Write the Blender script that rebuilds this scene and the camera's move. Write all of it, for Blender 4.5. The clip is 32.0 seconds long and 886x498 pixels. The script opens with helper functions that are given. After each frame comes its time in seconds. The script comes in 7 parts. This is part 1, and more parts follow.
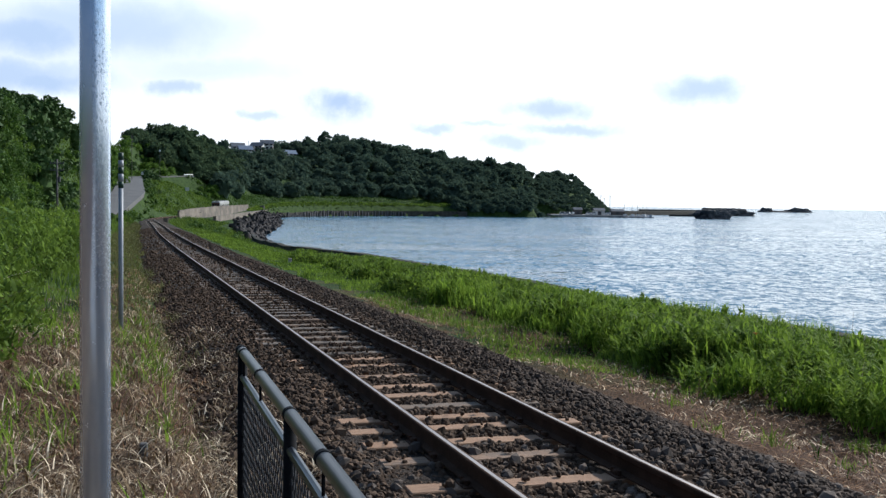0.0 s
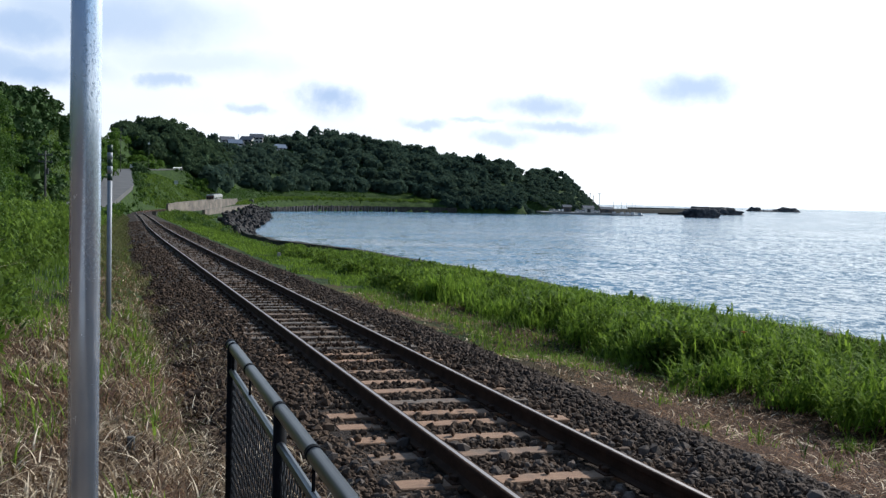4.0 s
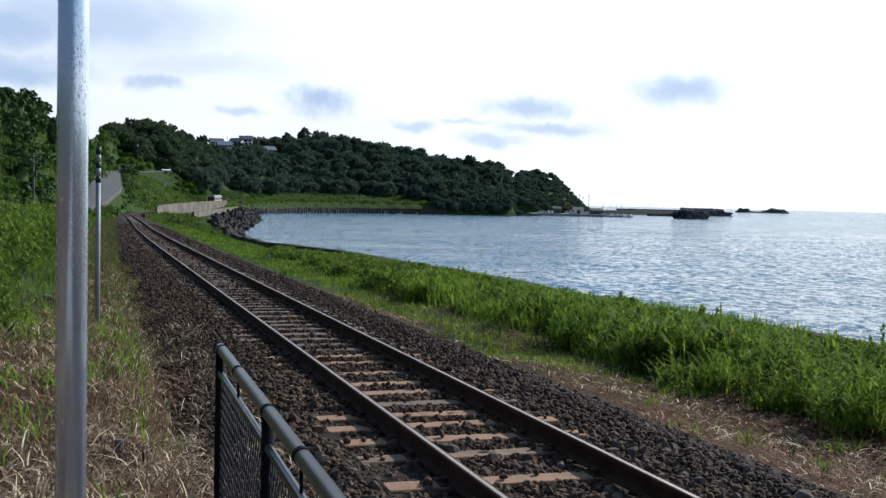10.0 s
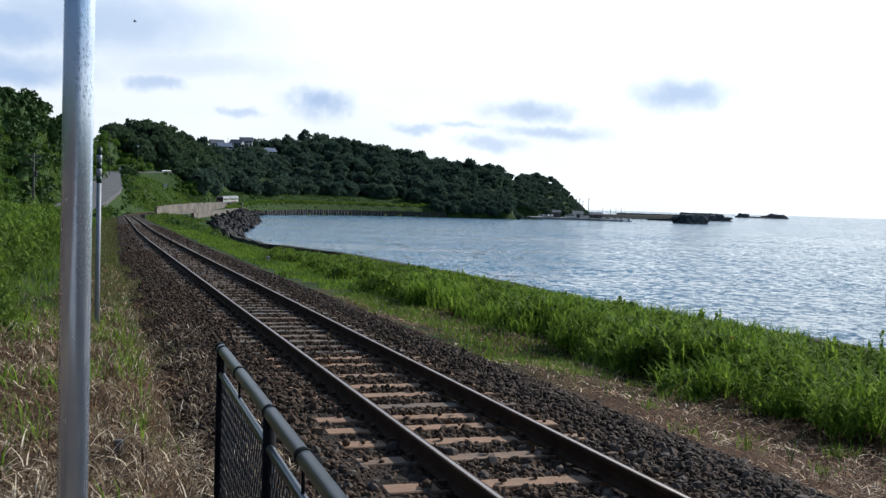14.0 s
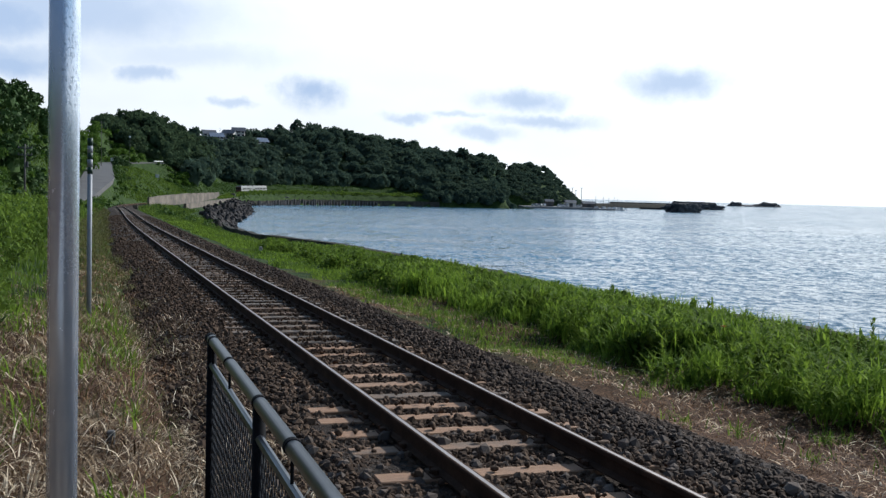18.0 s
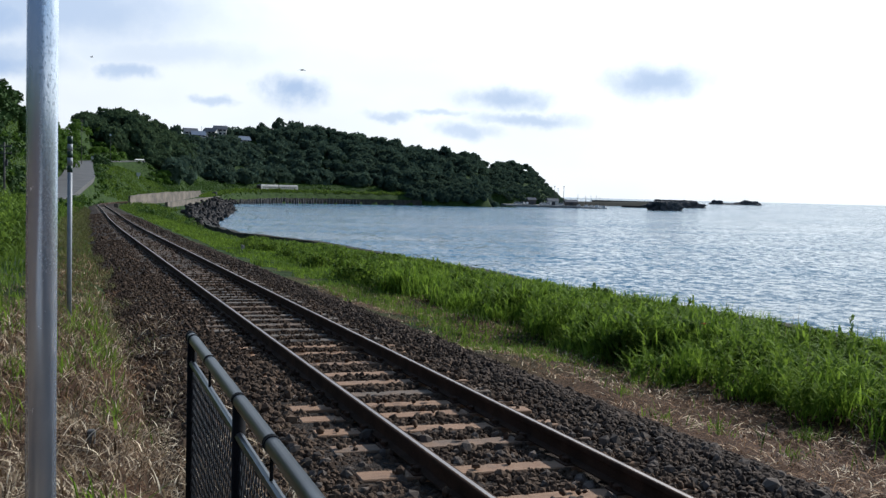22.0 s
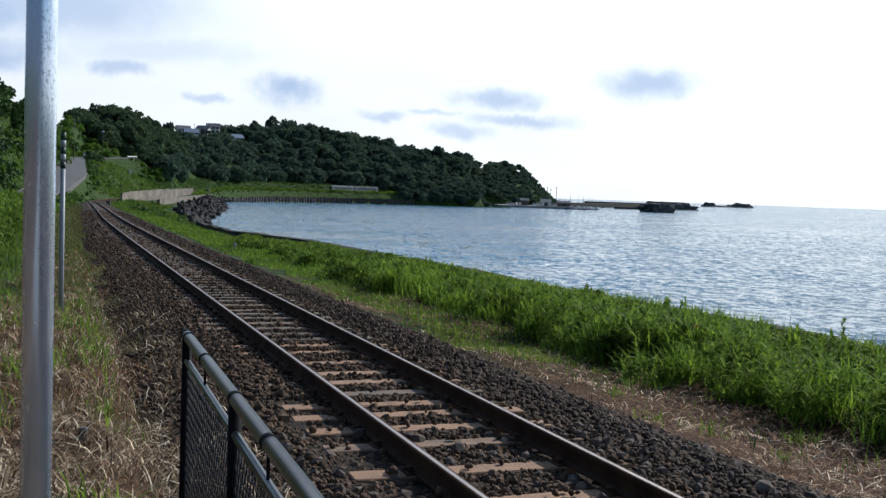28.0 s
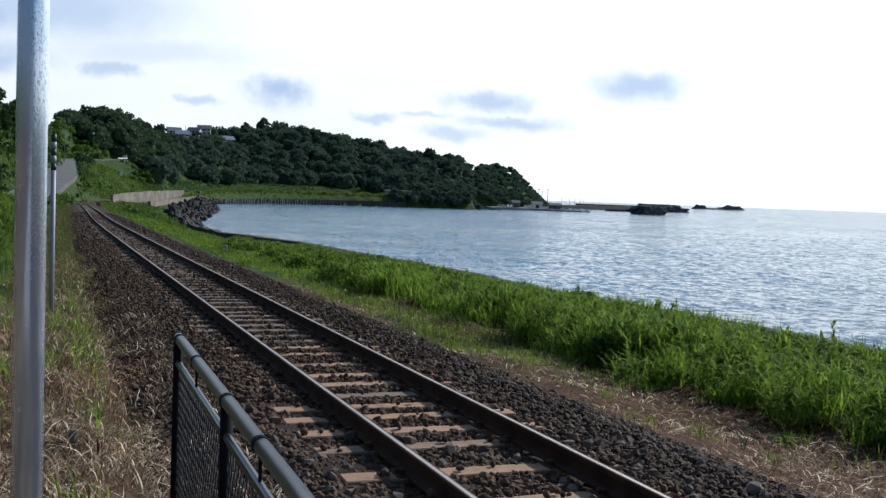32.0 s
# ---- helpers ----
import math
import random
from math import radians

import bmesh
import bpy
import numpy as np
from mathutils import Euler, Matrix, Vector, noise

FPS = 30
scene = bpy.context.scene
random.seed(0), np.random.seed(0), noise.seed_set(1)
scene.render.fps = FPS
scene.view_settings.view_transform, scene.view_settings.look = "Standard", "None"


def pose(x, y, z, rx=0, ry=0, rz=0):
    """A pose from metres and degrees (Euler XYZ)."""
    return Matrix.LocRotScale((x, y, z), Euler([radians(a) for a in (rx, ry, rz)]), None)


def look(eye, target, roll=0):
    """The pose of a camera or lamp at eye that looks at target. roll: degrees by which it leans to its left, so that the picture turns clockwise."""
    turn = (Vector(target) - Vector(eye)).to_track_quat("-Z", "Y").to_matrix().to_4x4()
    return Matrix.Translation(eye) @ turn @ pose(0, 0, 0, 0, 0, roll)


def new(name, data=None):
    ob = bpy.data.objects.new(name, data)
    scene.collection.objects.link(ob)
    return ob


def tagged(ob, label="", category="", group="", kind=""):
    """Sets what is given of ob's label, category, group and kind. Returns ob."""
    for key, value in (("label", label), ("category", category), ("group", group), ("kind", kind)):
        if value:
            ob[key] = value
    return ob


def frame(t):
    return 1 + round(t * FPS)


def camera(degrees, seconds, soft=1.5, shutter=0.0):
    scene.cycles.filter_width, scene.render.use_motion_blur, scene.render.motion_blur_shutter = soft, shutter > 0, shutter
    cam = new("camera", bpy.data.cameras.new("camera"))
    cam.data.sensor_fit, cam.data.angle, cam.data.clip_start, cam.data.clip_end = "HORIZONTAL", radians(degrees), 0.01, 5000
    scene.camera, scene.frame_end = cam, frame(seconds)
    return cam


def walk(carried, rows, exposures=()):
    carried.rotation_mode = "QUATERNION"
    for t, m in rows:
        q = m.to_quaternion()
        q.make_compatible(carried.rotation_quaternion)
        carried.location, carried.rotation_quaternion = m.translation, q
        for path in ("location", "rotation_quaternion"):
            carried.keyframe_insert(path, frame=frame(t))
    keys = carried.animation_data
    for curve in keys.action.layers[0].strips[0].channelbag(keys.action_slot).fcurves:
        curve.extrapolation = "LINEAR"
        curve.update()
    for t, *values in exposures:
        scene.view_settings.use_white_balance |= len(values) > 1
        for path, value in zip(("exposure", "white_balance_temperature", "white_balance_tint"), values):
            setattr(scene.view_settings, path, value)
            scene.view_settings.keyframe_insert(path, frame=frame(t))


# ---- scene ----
# A single-track coastal railway seen from the end of a small platform.
# x to the right, y along the first line of sight, z up from the rail tops beside the camera.
EYE = 1.69
cam = camera(46.5, 32.0, soft=1.4)
PATH = (  # seconds, yaw, pitch, lean, sway
    (0, -0.000, -2.557, 0.794, 0.000, 0.000, 0.000), (0.5, -0.127, -2.503, 0.902, -0.000, 0.011, -0.001), (1, -0.257, -2.365, 0.840,
    -0.002, 0.014, 0.000), (1.5, -0.194, -2.351, 0.914, -0.000, 0.013, -0.002), (2, -0.234, -2.500, 1.090, -0.006, 0.013, -0.002),
    (2.5, -0.144, -2.646, 1.292, -0.011, 0.019, -0.003), (3, -0.368, -2.748, 1.264, -0.010, 0.020, -0.003), (3.5, -0.575, -2.834,
    1.314, -0.009, 0.019, -0.003), (5.5, -0.541, -2.417, 1.542, -0.020, 0.011, -0.004), (6, -0.615, -2.459, 1.538, -0.018, 0.007,
    -0.004), (6.5, -0.820, -2.494, 1.594, -0.016, 0.009, -0.004), (7, -0.759, -2.509, 1.458, -0.013, 0.006, -0.003), (7.5, -0.579,
    -2.237, 1.406, -0.013, 0.008, -0.004), (8, -1.057, -2.571, 1.400, -0.005, 0.004, -0.001), (8.5, -1.334, -2.381, 1.286, -0.003,
    0.007, -0.000), (9, -1.056, -2.335, 1.230, -0.005, 0.006, -0.002), (9.5, -1.052, -2.413, 1.280, -0.004, 0.004, -0.002), (10,
    -1.170, -2.662, 1.306, -0.004, 0.009, -0.002), (10.5, -0.928, -2.493, 1.232, -0.006, 0.014, -0.003), (11, -0.744, -2.478, 1.456,
    -0.010, 0.014, -0.004), (11.5, -0.994, -2.595, 1.670, -0.015, 0.015, -0.003), (12, -1.035, -2.499, 1.554, -0.014, 0.006, -0.002),
    (12.5, -1.103, -2.526, 1.614, -0.015, 0.011, -0.004), (13, -1.042, -2.590, 1.662, -0.014, 0.005, -0.003), (13.5, -1.049, -2.544,
    1.688, -0.013, 0.004, -0.003), (14, -1.197, -2.498, 1.722, -0.013, 0.001, -0.003), (14.5, -1.251, -2.477, 1.816, -0.015, 0.006,
    -0.004), (16.5, -1.420, -2.827, 1.848, -0.008, 0.002, -0.004), (17, -1.614, -3.062, 1.506, -0.003, 0.003, -0.004), (17.5, -1.651,
    -3.181, 1.528, -0.001, 0.002, -0.002), (18, -1.595, -3.062, 1.514, -0.000, -0.001, -0.002), (18.5, -1.718, -2.975, 1.550, -0.004,
    -0.001, -0.003), (19, -1.984, -2.955, 1.754, -0.007, -0.006, -0.003), (19.5, -1.909, -2.963, 1.720, -0.008, -0.006, -0.004), (20,
    -1.871, -2.780, 1.644, -0.004, -0.009, -0.003), (20.5, -1.993, -2.833, 1.624, -0.001, -0.011, -0.004), (21, -2.211, -3.101, 1.640,
    0.002, -0.008, -0.004), (21.5, -2.449, -3.139, 1.460, 0.007, -0.010, -0.004), (22, -2.562, -3.128, 1.482, 0.010, -0.017, -0.003),
    (22.5, -2.756, -3.328, 1.602, 0.009, -0.014, -0.003), (23, -2.726, -3.404, 1.782, 0.005, -0.015, -0.004), (23.5, -2.581, -3.360,
    1.768, -0.000, -0.008, -0.004), (24, -2.619, -3.126, 1.662, -0.001, -0.010, -0.003), (24.5, -2.853, -2.940, 1.594, 0.003, -0.018,
    -0.003), (25, -3.161, -3.113, 1.642, 0.004, -0.023, -0.003), (25.5, -3.533, -3.285, 2.004, -0.002, -0.015, -0.004), (27.5, -3.060,
    -3.102, 1.936, -0.006, -0.014, -0.003), (28, -2.993, -3.123, 2.006, -0.007, -0.012, -0.004), (28.5, -3.073, -3.129, 2.002, -0.004,
    -0.010, -0.003), (29, -3.256, -3.245, 2.068, -0.003, -0.015, -0.005), (29.5, -3.408, -3.332, 2.106, -0.004, -0.014, -0.004), (30,
    -3.404, -3.278, 2.234, -0.008, -0.019, -0.003), (30.5, -3.463, -3.255, 2.494, -0.014, -0.014, -0.006), (31, -3.549, -3.095, 2.486,
    -0.016, -0.013, -0.004), (31.5, -3.550, -2.999, 2.248, -0.011, -0.019, -0.003), (32, -3.467, -2.988, 2.072, -0.009, -0.015,
    -0.004))
walk(cam, [(t, pose(x, y, EYE + z, 90 + p, 0, a) @ pose(0, 0, 0, 0, 0, r)) for t, a, p, r, x, y, z in PATH],
     exposures=((0, 0.0, 6120, 9), (5, -0.10, 6120, 9), (9, -0.15, 6120, 9), (20, -0.20, 6120, 9), (25, -0.22, 6120, 9), (32, -0.18, 6120, 9)))

# ---- sky and sun ----
SUN_AZ, SUN_EL = radians(48), radians(34)   # to the right of the y axis, above the horizon
SUN_DIR = Vector((math.sin(SUN_AZ) * math.cos(SUN_EL), math.cos(SUN_AZ) * math.cos(SUN_EL), math.sin(SUN_EL)))


class Nodes:
    """A short way to write node trees."""

    def __init__(self, tree):
        self.t = tree
        tree.nodes.clear()

    def add(self, kind, **kw):
        n = self.t.nodes.new(kind)
        for k, v in kw.items():
            if k == "ins":
                for name, val in v.items():
                    self.put(n.inputs[name], val)
            else:
                setattr(n, k, v)
        return n

    def put(self, sock, val):
        if isinstance(val, bpy.types.NodeSocket):
            self.t.links.new(val, sock)
        else:
            sock.default_value = val

    def math(self, op, a, b=0.0, c=0.0, clamp=False):
        n = self.add("ShaderNodeMath", operation=op, use_clamp=clamp)
        for s, v in zip(n.inputs, (a, b, c)):
            self.put(s, v)
        return n.outputs[0]

    def vec(self, op, a, b=(0, 0, 0), out=0):
        n = self.add("ShaderNodeVectorMath", operation=op)
        self.put(n.inputs[0], a)
        self.put(n.inputs[1], b)
        return n.outputs[out]

    def ramp(self, fac, stops):
        n = self.add("ShaderNodeValToRGB", ins={"Fac": fac})
        e = n.color_ramp.elements
        while len(e) < len(stops):
            e.new(0.5)
        for el, (p, c) in zip(e, stops):
            el.position = p
            el.color = (*c, 1) if not isinstance(c, float) else (c, c, c, 1)
        return n.outputs["Color"]

    def mix(self, fac, a, b, mode="MIX"):
        n = self.add("ShaderNodeMix", data_type="RGBA", blend_type=mode)
        self.put(n.inputs["Factor"], fac)
        for s, v in ((n.inputs[6], a), (n.inputs[7], b)):
            self.put(s, (*v, 1) if isinstance(v, tuple) and len(v) == 3 else v)
        return n.outputs[2]

    def noise(self, vec, scale, detail=4.0, rough=0.55, dist=0.0):
        n = self.add("ShaderNodeTexNoise", ins={"Scale": scale, "Detail": detail, "Roughness": rough, "Distortion": dist})
        if vec is not None:
            self.put(n.inputs["Vector"], vec)
        return n.outputs["Fac"]

    def step(self, v, a, b):
        n = self.add("ShaderNodeMapRange", interpolation_type="SMOOTHSTEP", ins={"Value": v, "From Min": a, "From Max": b})
        return n.outputs["Result"]


def make_world():
    w = bpy.data.worlds.new("sky")
    scene.world = w
    w.use_nodes = True
    n = Nodes(w.node_tree)
    d = n.add("ShaderNodeTexCoord").outputs["Generated"]
    sky = n.add("ShaderNodeTexSky", sky_type="NISHITA", sun_disc=False, sun_elevation=SUN_EL, sun_rotation=SUN_AZ, air_density=1.0, dust_density=2.0)
    blue = n.vec("MULTIPLY", sky.outputs[0], (0.055, 0.055, 0.055))
    # bright thin cloud round the sun, dimmer away from it
    glow = Vector((math.sin(radians(50)), math.cos(radians(50)), 0.36)).normalized()
    near_sun = n.math("MULTIPLY_ADD", n.vec("DOT_PRODUCT", d, tuple(glow), out=1), 0.5, 0.5)
    veil = n.ramp(near_sun, ((0.0, (0.15, 0.19, 0.26)), (0.36, (0.16, 0.21, 0.29)), (0.52, (0.86, 0.92, 1.0)), (0.62, (0.965, 1.0, 1.03)), (1.0, (0.965, 1.0, 1.015))))
    gain = n.math("MULTIPLY_ADD", n.math("POWER", near_sun, 6.0), 0.45, 1.18)
    veil = n.vec("SCALE", veil)
    n.put(veil.node.inputs["Scale"], gain)
    # haze near the horizon, deeper blue gaps overhead
    up = n.add("ShaderNodeSeparateXYZ", ins={"Vector": d}).outputs[2]
    dim = n.mix(n.step(near_sun, 0.87, 0.995), n.ramp(up, ((0.0, (1.0, 1.0, 1.0)), (0.215, (1.0, 1.0, 1.0)), (0.28, (0.55, 0.79, 1.0)), (0.46, (0.50, 0.71, 0.97)), (0.7, (0.20, 0.31, 0.50)), (1.0, (0.13, 0.21, 0.35)))), (0.95, 0.98, 1.0))
    veil = n.mix(1.0, veil, dim, "MULTIPLY")
    cover = n.math("MULTIPLY_ADD", n.noise(n.vec("MULTIPLY", d, (1.0, 1.0, 2.6)), 1.7, 5.0), 0.9, 0.42, clamp=True)
    base = n.mix(cover, blue, veil)
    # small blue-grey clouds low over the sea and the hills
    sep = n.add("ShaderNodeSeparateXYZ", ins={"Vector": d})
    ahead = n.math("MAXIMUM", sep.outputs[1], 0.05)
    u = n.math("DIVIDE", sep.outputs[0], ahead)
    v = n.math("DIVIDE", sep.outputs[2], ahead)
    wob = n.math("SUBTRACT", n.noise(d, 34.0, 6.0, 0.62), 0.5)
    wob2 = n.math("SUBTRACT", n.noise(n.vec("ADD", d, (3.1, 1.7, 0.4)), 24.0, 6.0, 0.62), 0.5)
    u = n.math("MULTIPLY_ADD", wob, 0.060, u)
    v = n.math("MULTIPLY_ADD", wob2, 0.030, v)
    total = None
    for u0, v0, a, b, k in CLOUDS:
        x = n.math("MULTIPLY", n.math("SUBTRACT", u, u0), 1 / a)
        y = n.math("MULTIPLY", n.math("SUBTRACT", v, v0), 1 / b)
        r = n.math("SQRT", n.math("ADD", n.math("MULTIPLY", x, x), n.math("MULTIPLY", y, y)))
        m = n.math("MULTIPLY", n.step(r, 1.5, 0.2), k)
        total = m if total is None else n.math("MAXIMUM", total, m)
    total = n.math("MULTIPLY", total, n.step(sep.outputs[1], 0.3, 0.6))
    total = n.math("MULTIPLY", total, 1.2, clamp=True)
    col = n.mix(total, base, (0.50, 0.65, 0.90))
    out = n.add("ShaderNodeOutputWorld")
    bg = n.add("ShaderNodeBackground", ins={"Color": col, "Strength": 1.0})
    w.node_tree.links.new(bg.outputs[0], out.inputs[0])


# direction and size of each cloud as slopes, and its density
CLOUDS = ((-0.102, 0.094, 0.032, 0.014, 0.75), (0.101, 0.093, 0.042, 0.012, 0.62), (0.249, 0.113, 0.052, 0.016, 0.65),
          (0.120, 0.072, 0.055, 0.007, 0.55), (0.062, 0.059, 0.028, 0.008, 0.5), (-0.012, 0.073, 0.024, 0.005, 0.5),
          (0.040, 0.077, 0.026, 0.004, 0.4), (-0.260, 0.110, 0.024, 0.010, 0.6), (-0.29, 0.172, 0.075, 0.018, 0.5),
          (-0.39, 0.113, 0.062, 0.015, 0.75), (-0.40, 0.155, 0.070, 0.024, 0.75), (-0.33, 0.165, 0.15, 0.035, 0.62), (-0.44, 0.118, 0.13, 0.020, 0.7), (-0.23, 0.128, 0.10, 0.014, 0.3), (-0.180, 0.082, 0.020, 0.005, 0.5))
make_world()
sun_data = bpy.data.lights.new("sun", "SUN")
sun_data.energy, sun_data.angle, sun_data.color = 5.9, radians(0.6), (1.0, 0.96, 0.91)
sun = new("sun", sun_data)
sun.matrix_world = look((60, 30, 60), Vector((60, 30, 60)) - SUN_DIR)

# ---- materials ----
def material(name, build, **kw):
    m = bpy.data.materials.new(name)
    m.use_nodes = True
    n = Nodes(m.node_tree)
    out = n.add("ShaderNodeOutputMaterial")
    bsdf = n.add("ShaderNodeBsdfPrincipled")
    m.node_tree.links.new(bsdf.outputs[0], out.inputs[0])
    build(n, bsdf)
    return m


def obj_coord(n):
    return n.add("ShaderNodeTexCoord").outputs["Object"]


def bump(n, bsdf, height, strength=0.4, dist=0.02):
    b = n.add("ShaderNodeBump", ins={"Height": height, "Strength": strength, "Distance": dist})
    n.put(bsdf.inputs["Normal"], b.outputs[0])


def plain(name, dark, light, rough=0.7, metal=0.0, spec=0.3, scale=6.0, fine=60.0, relief=0.3, dist=0.01, random=False, island=0.0, through_light=0.0):
    """A surface that varies between two colours at a coarse and a fine scale."""
    def build(n, bsdf):
        c = obj_coord(n)
        f = n.math("MULTIPLY_ADD", n.noise(c, scale), 0.6, n.math("MULTIPLY", n.noise(c, fine), 0.4))
        f = n.step(f, 0.3, 0.7)
        if random:
            f = n.math("MULTIPLY_ADD", n.add("ShaderNodeObjectInfo").outputs["Random"], 0.6, n.math("MULTIPLY", f, 0.4))
        if island:
            f = n.math("MULTIPLY_ADD", n.add("ShaderNodeNewGeometry").outputs["Random Per Island"], island, n.math("MULTIPLY", f, 1 - island))
        n.put(bsdf.inputs["Base Color"], n.mix(f, dark, light))
        bsdf.inputs["Roughness"].default_value = rough
        bsdf.inputs["Metallic"].default_value = metal
        bsdf.inputs["Specular IOR Level"].default_value = spec
        if relief:
            bump(n, bsdf, n.noise(c, fine), relief, dist)
        if through_light:
            add_through(n, bsdf, n.mix(f, dark, light), through_light)
    return material(name, build)


def add_through(n, bsdf, colour, amount):
    """Light that comes through a thin leaf."""
    tr = n.add("ShaderNodeBsdfTranslucent", ins={"Color": colour})
    mx = n.add("ShaderNodeMixShader", ins={"Fac": amount})
    out = [x for x in n.t.nodes if x.bl_idname == "ShaderNodeOutputMaterial"][0]
    n.t.links.new(bsdf.outputs[0], mx.inputs[1])
    n.t.links.new(tr.outputs[0], mx.inputs[2])
    n.t.links.new(mx.outputs[0], out.inputs[0])


def build_ground(n, bsdf):
    c = obj_coord(n)
    big = n.noise(c, 0.07, 5.0)
    mid = n.noise(c, 0.9, 5.0)
    fine = n.noise(c, 25.0, 6.0, 0.7)
    green = n.mix(n.step(mid, 0.35, 0.65), (0.015, 0.031, 0.008), (0.040, 0.068, 0.015))
    straw = n.mix(n.step(fine, 0.35, 0.65), (0.023, 0.012, 0.007), (0.108, 0.057, 0.030))
    f = n.step(n.math("MULTIPLY_ADD", mid, 0.5, n.math("MULTIPLY", big, 0.5)), 0.47, 0.6)
    dist = n.vec("LENGTH", c, out=1)
    f = n.math("MULTIPLY", f, n.step(dist, 70.0, 15.0))
    f = n.math("MAXIMUM", f, n.step(dist, 21.0, 12.0))
    n.put(bsdf.inputs["Base Color"], n.mix(f, green, straw))
    bsdf.inputs["Roughness"].default_value = 0.95
    bsdf.inputs["Specular IOR Level"].default_value = 0.1
    bump(n, bsdf, n.math("ADD", fine, mid), 0.7, 0.06)


def build_water(n, bsdf):
    c = obj_coord(n)
    s = n.vec("MULTIPLY", c, (1.35, 1.1, 1.0))
    streak = n.noise(n.vec("MULTIPLY", c, (0.012, 0.05, 1.0)), 1.0, 5.0)
    n.put(bsdf.inputs["Base Color"], n.mix(n.step(streak, 0.4, 0.62), (0.033, 0.095, 0.152), (0.056, 0.142, 0.214)))
    bsdf.inputs["Roughness"].default_value = 0.07
    bsdf.inputs["IOR"].default_value = 1.333
    # wavelets of three sizes lean the surface
    calm = n.math("MULTIPLY_ADD", n.step(streak, 0.36, 0.62), 0.6, 0.65)
    total = None
    for scale, detail, amp in ((0.10, 2.0, 0.16), (0.80, 4.0, 1.25), (3.0, 3.0, 0.85)):
        t = n.add("ShaderNodeTexNoise", ins={"Scale": scale, "Detail": detail, "Roughness": 0.55, "Distortion": 0.5, "Vector": s})
        v = n.vec("MULTIPLY", n.vec("SUBTRACT", t.outputs["Color"], (0.5, 0.5, 0.5)), (amp * 0.6, amp, 0.0))
        total = v if total is None else n.vec("ADD", total, v)
    # the faces of the ripples that run in to the shore
    total = n.vec("ADD", total, (-0.03, -0.075, 0.0))
    lean = n.vec("SCALE", total)
    n.put(lean.node.inputs["Scale"], calm)
    geo = n.add("ShaderNodeNewGeometry").outputs["Normal"]
    n.put(bsdf.inputs["Normal"], n.vec("NORMALIZE", n.vec("ADD", geo, lean)))


def build_galvanised(n, bsdf):
    c = obj_coord(n)
    spots = n.noise(n.vec("MULTIPLY", c, (1.0, 1.0, 0.5)), 75.0, 3.0, 0.7)
    cloudy = n.noise(c, 6.0, 4.0)
    f = n.math("MULTIPLY", n.step(spots, 0.63, 0.73), 0.2)
    # a scuffed band on the side towards the platform
    p = n.add("ShaderNodeSeparateXYZ", ins={"Vector": c})
    turn = n.math("ADD", n.math("MULTIPLY", p.outputs[0], 0.75), n.math("MULTIPLY", p.outputs[1], -0.66))
    band = n.math("MULTIPLY", n.math("MULTIPLY", n.step(turn, 0.027, 0.033), 0.9), n.math("MULTIPLY", n.step(p.outputs[2], 1.45, 1.75), n.step(p.outputs[2], 2.40, 2.15)))
    scuff = n.step(n.noise(n.vec("MULTIPLY", c, (1.0, 1.0, 0.55)), 190.0, 4.0, 0.75), 0.52, 0.60)
    f = n.math("MAXIMUM", f, n.math("MULTIPLY", n.math("MULTIPLY", band, scuff), 0.55))
    col = n.mix(n.step(cloudy, 0.3, 0.7), (0.60, 0.68, 0.80), (0.74, 0.81, 0.90))
    n.put(bsdf.inputs["Base Color"], n.mix(f, col, (0.06, 0.065, 0.08)))
    bsdf.inputs["Metallic"].default_value = 0.72
    n.put(bsdf.inputs["Roughness"], n.math("MULTIPLY_ADD", f, 0.3, 0.23))
    bump(n, bsdf, spots, 0.06, 0.002)


def build_straw(n, bsdf, warm=False):
    """Mostly brown dead grass, a few stems bleached pale."""
    rnd = n.add("ShaderNodeNewGeometry").outputs["Random Per Island"]
    patch = n.noise(obj_coord(n), 1.1, 3.0)
    f = n.math("MULTIPLY_ADD", n.math("SUBTRACT", patch, 0.5), 0.5, rnd, clamp=True)
    col = n.ramp(f, ((0.0, (0.026, 0.015, 0.008)), (0.45, (0.150, 0.096, 0.050)), (0.78, (0.310, 0.218, 0.125)), (1.0, (0.94, 0.79, 0.56))))
    if warm:
        col = n.ramp(f, ((0.0, (0.026, 0.013, 0.006)), (0.50, (0.155, 0.072, 0.029)), (0.82, (0.300, 0.158, 0.068)), (1.0, (0.98, 0.80, 0.54))))
    n.put(bsdf.inputs["Base Color"], col)
    bsdf.inputs["Roughness"].default_value = 0.7
    bsdf.inputs["Specular IOR Level"].default_value = 0.2
    add_through(n, bsdf, col, 0.12)


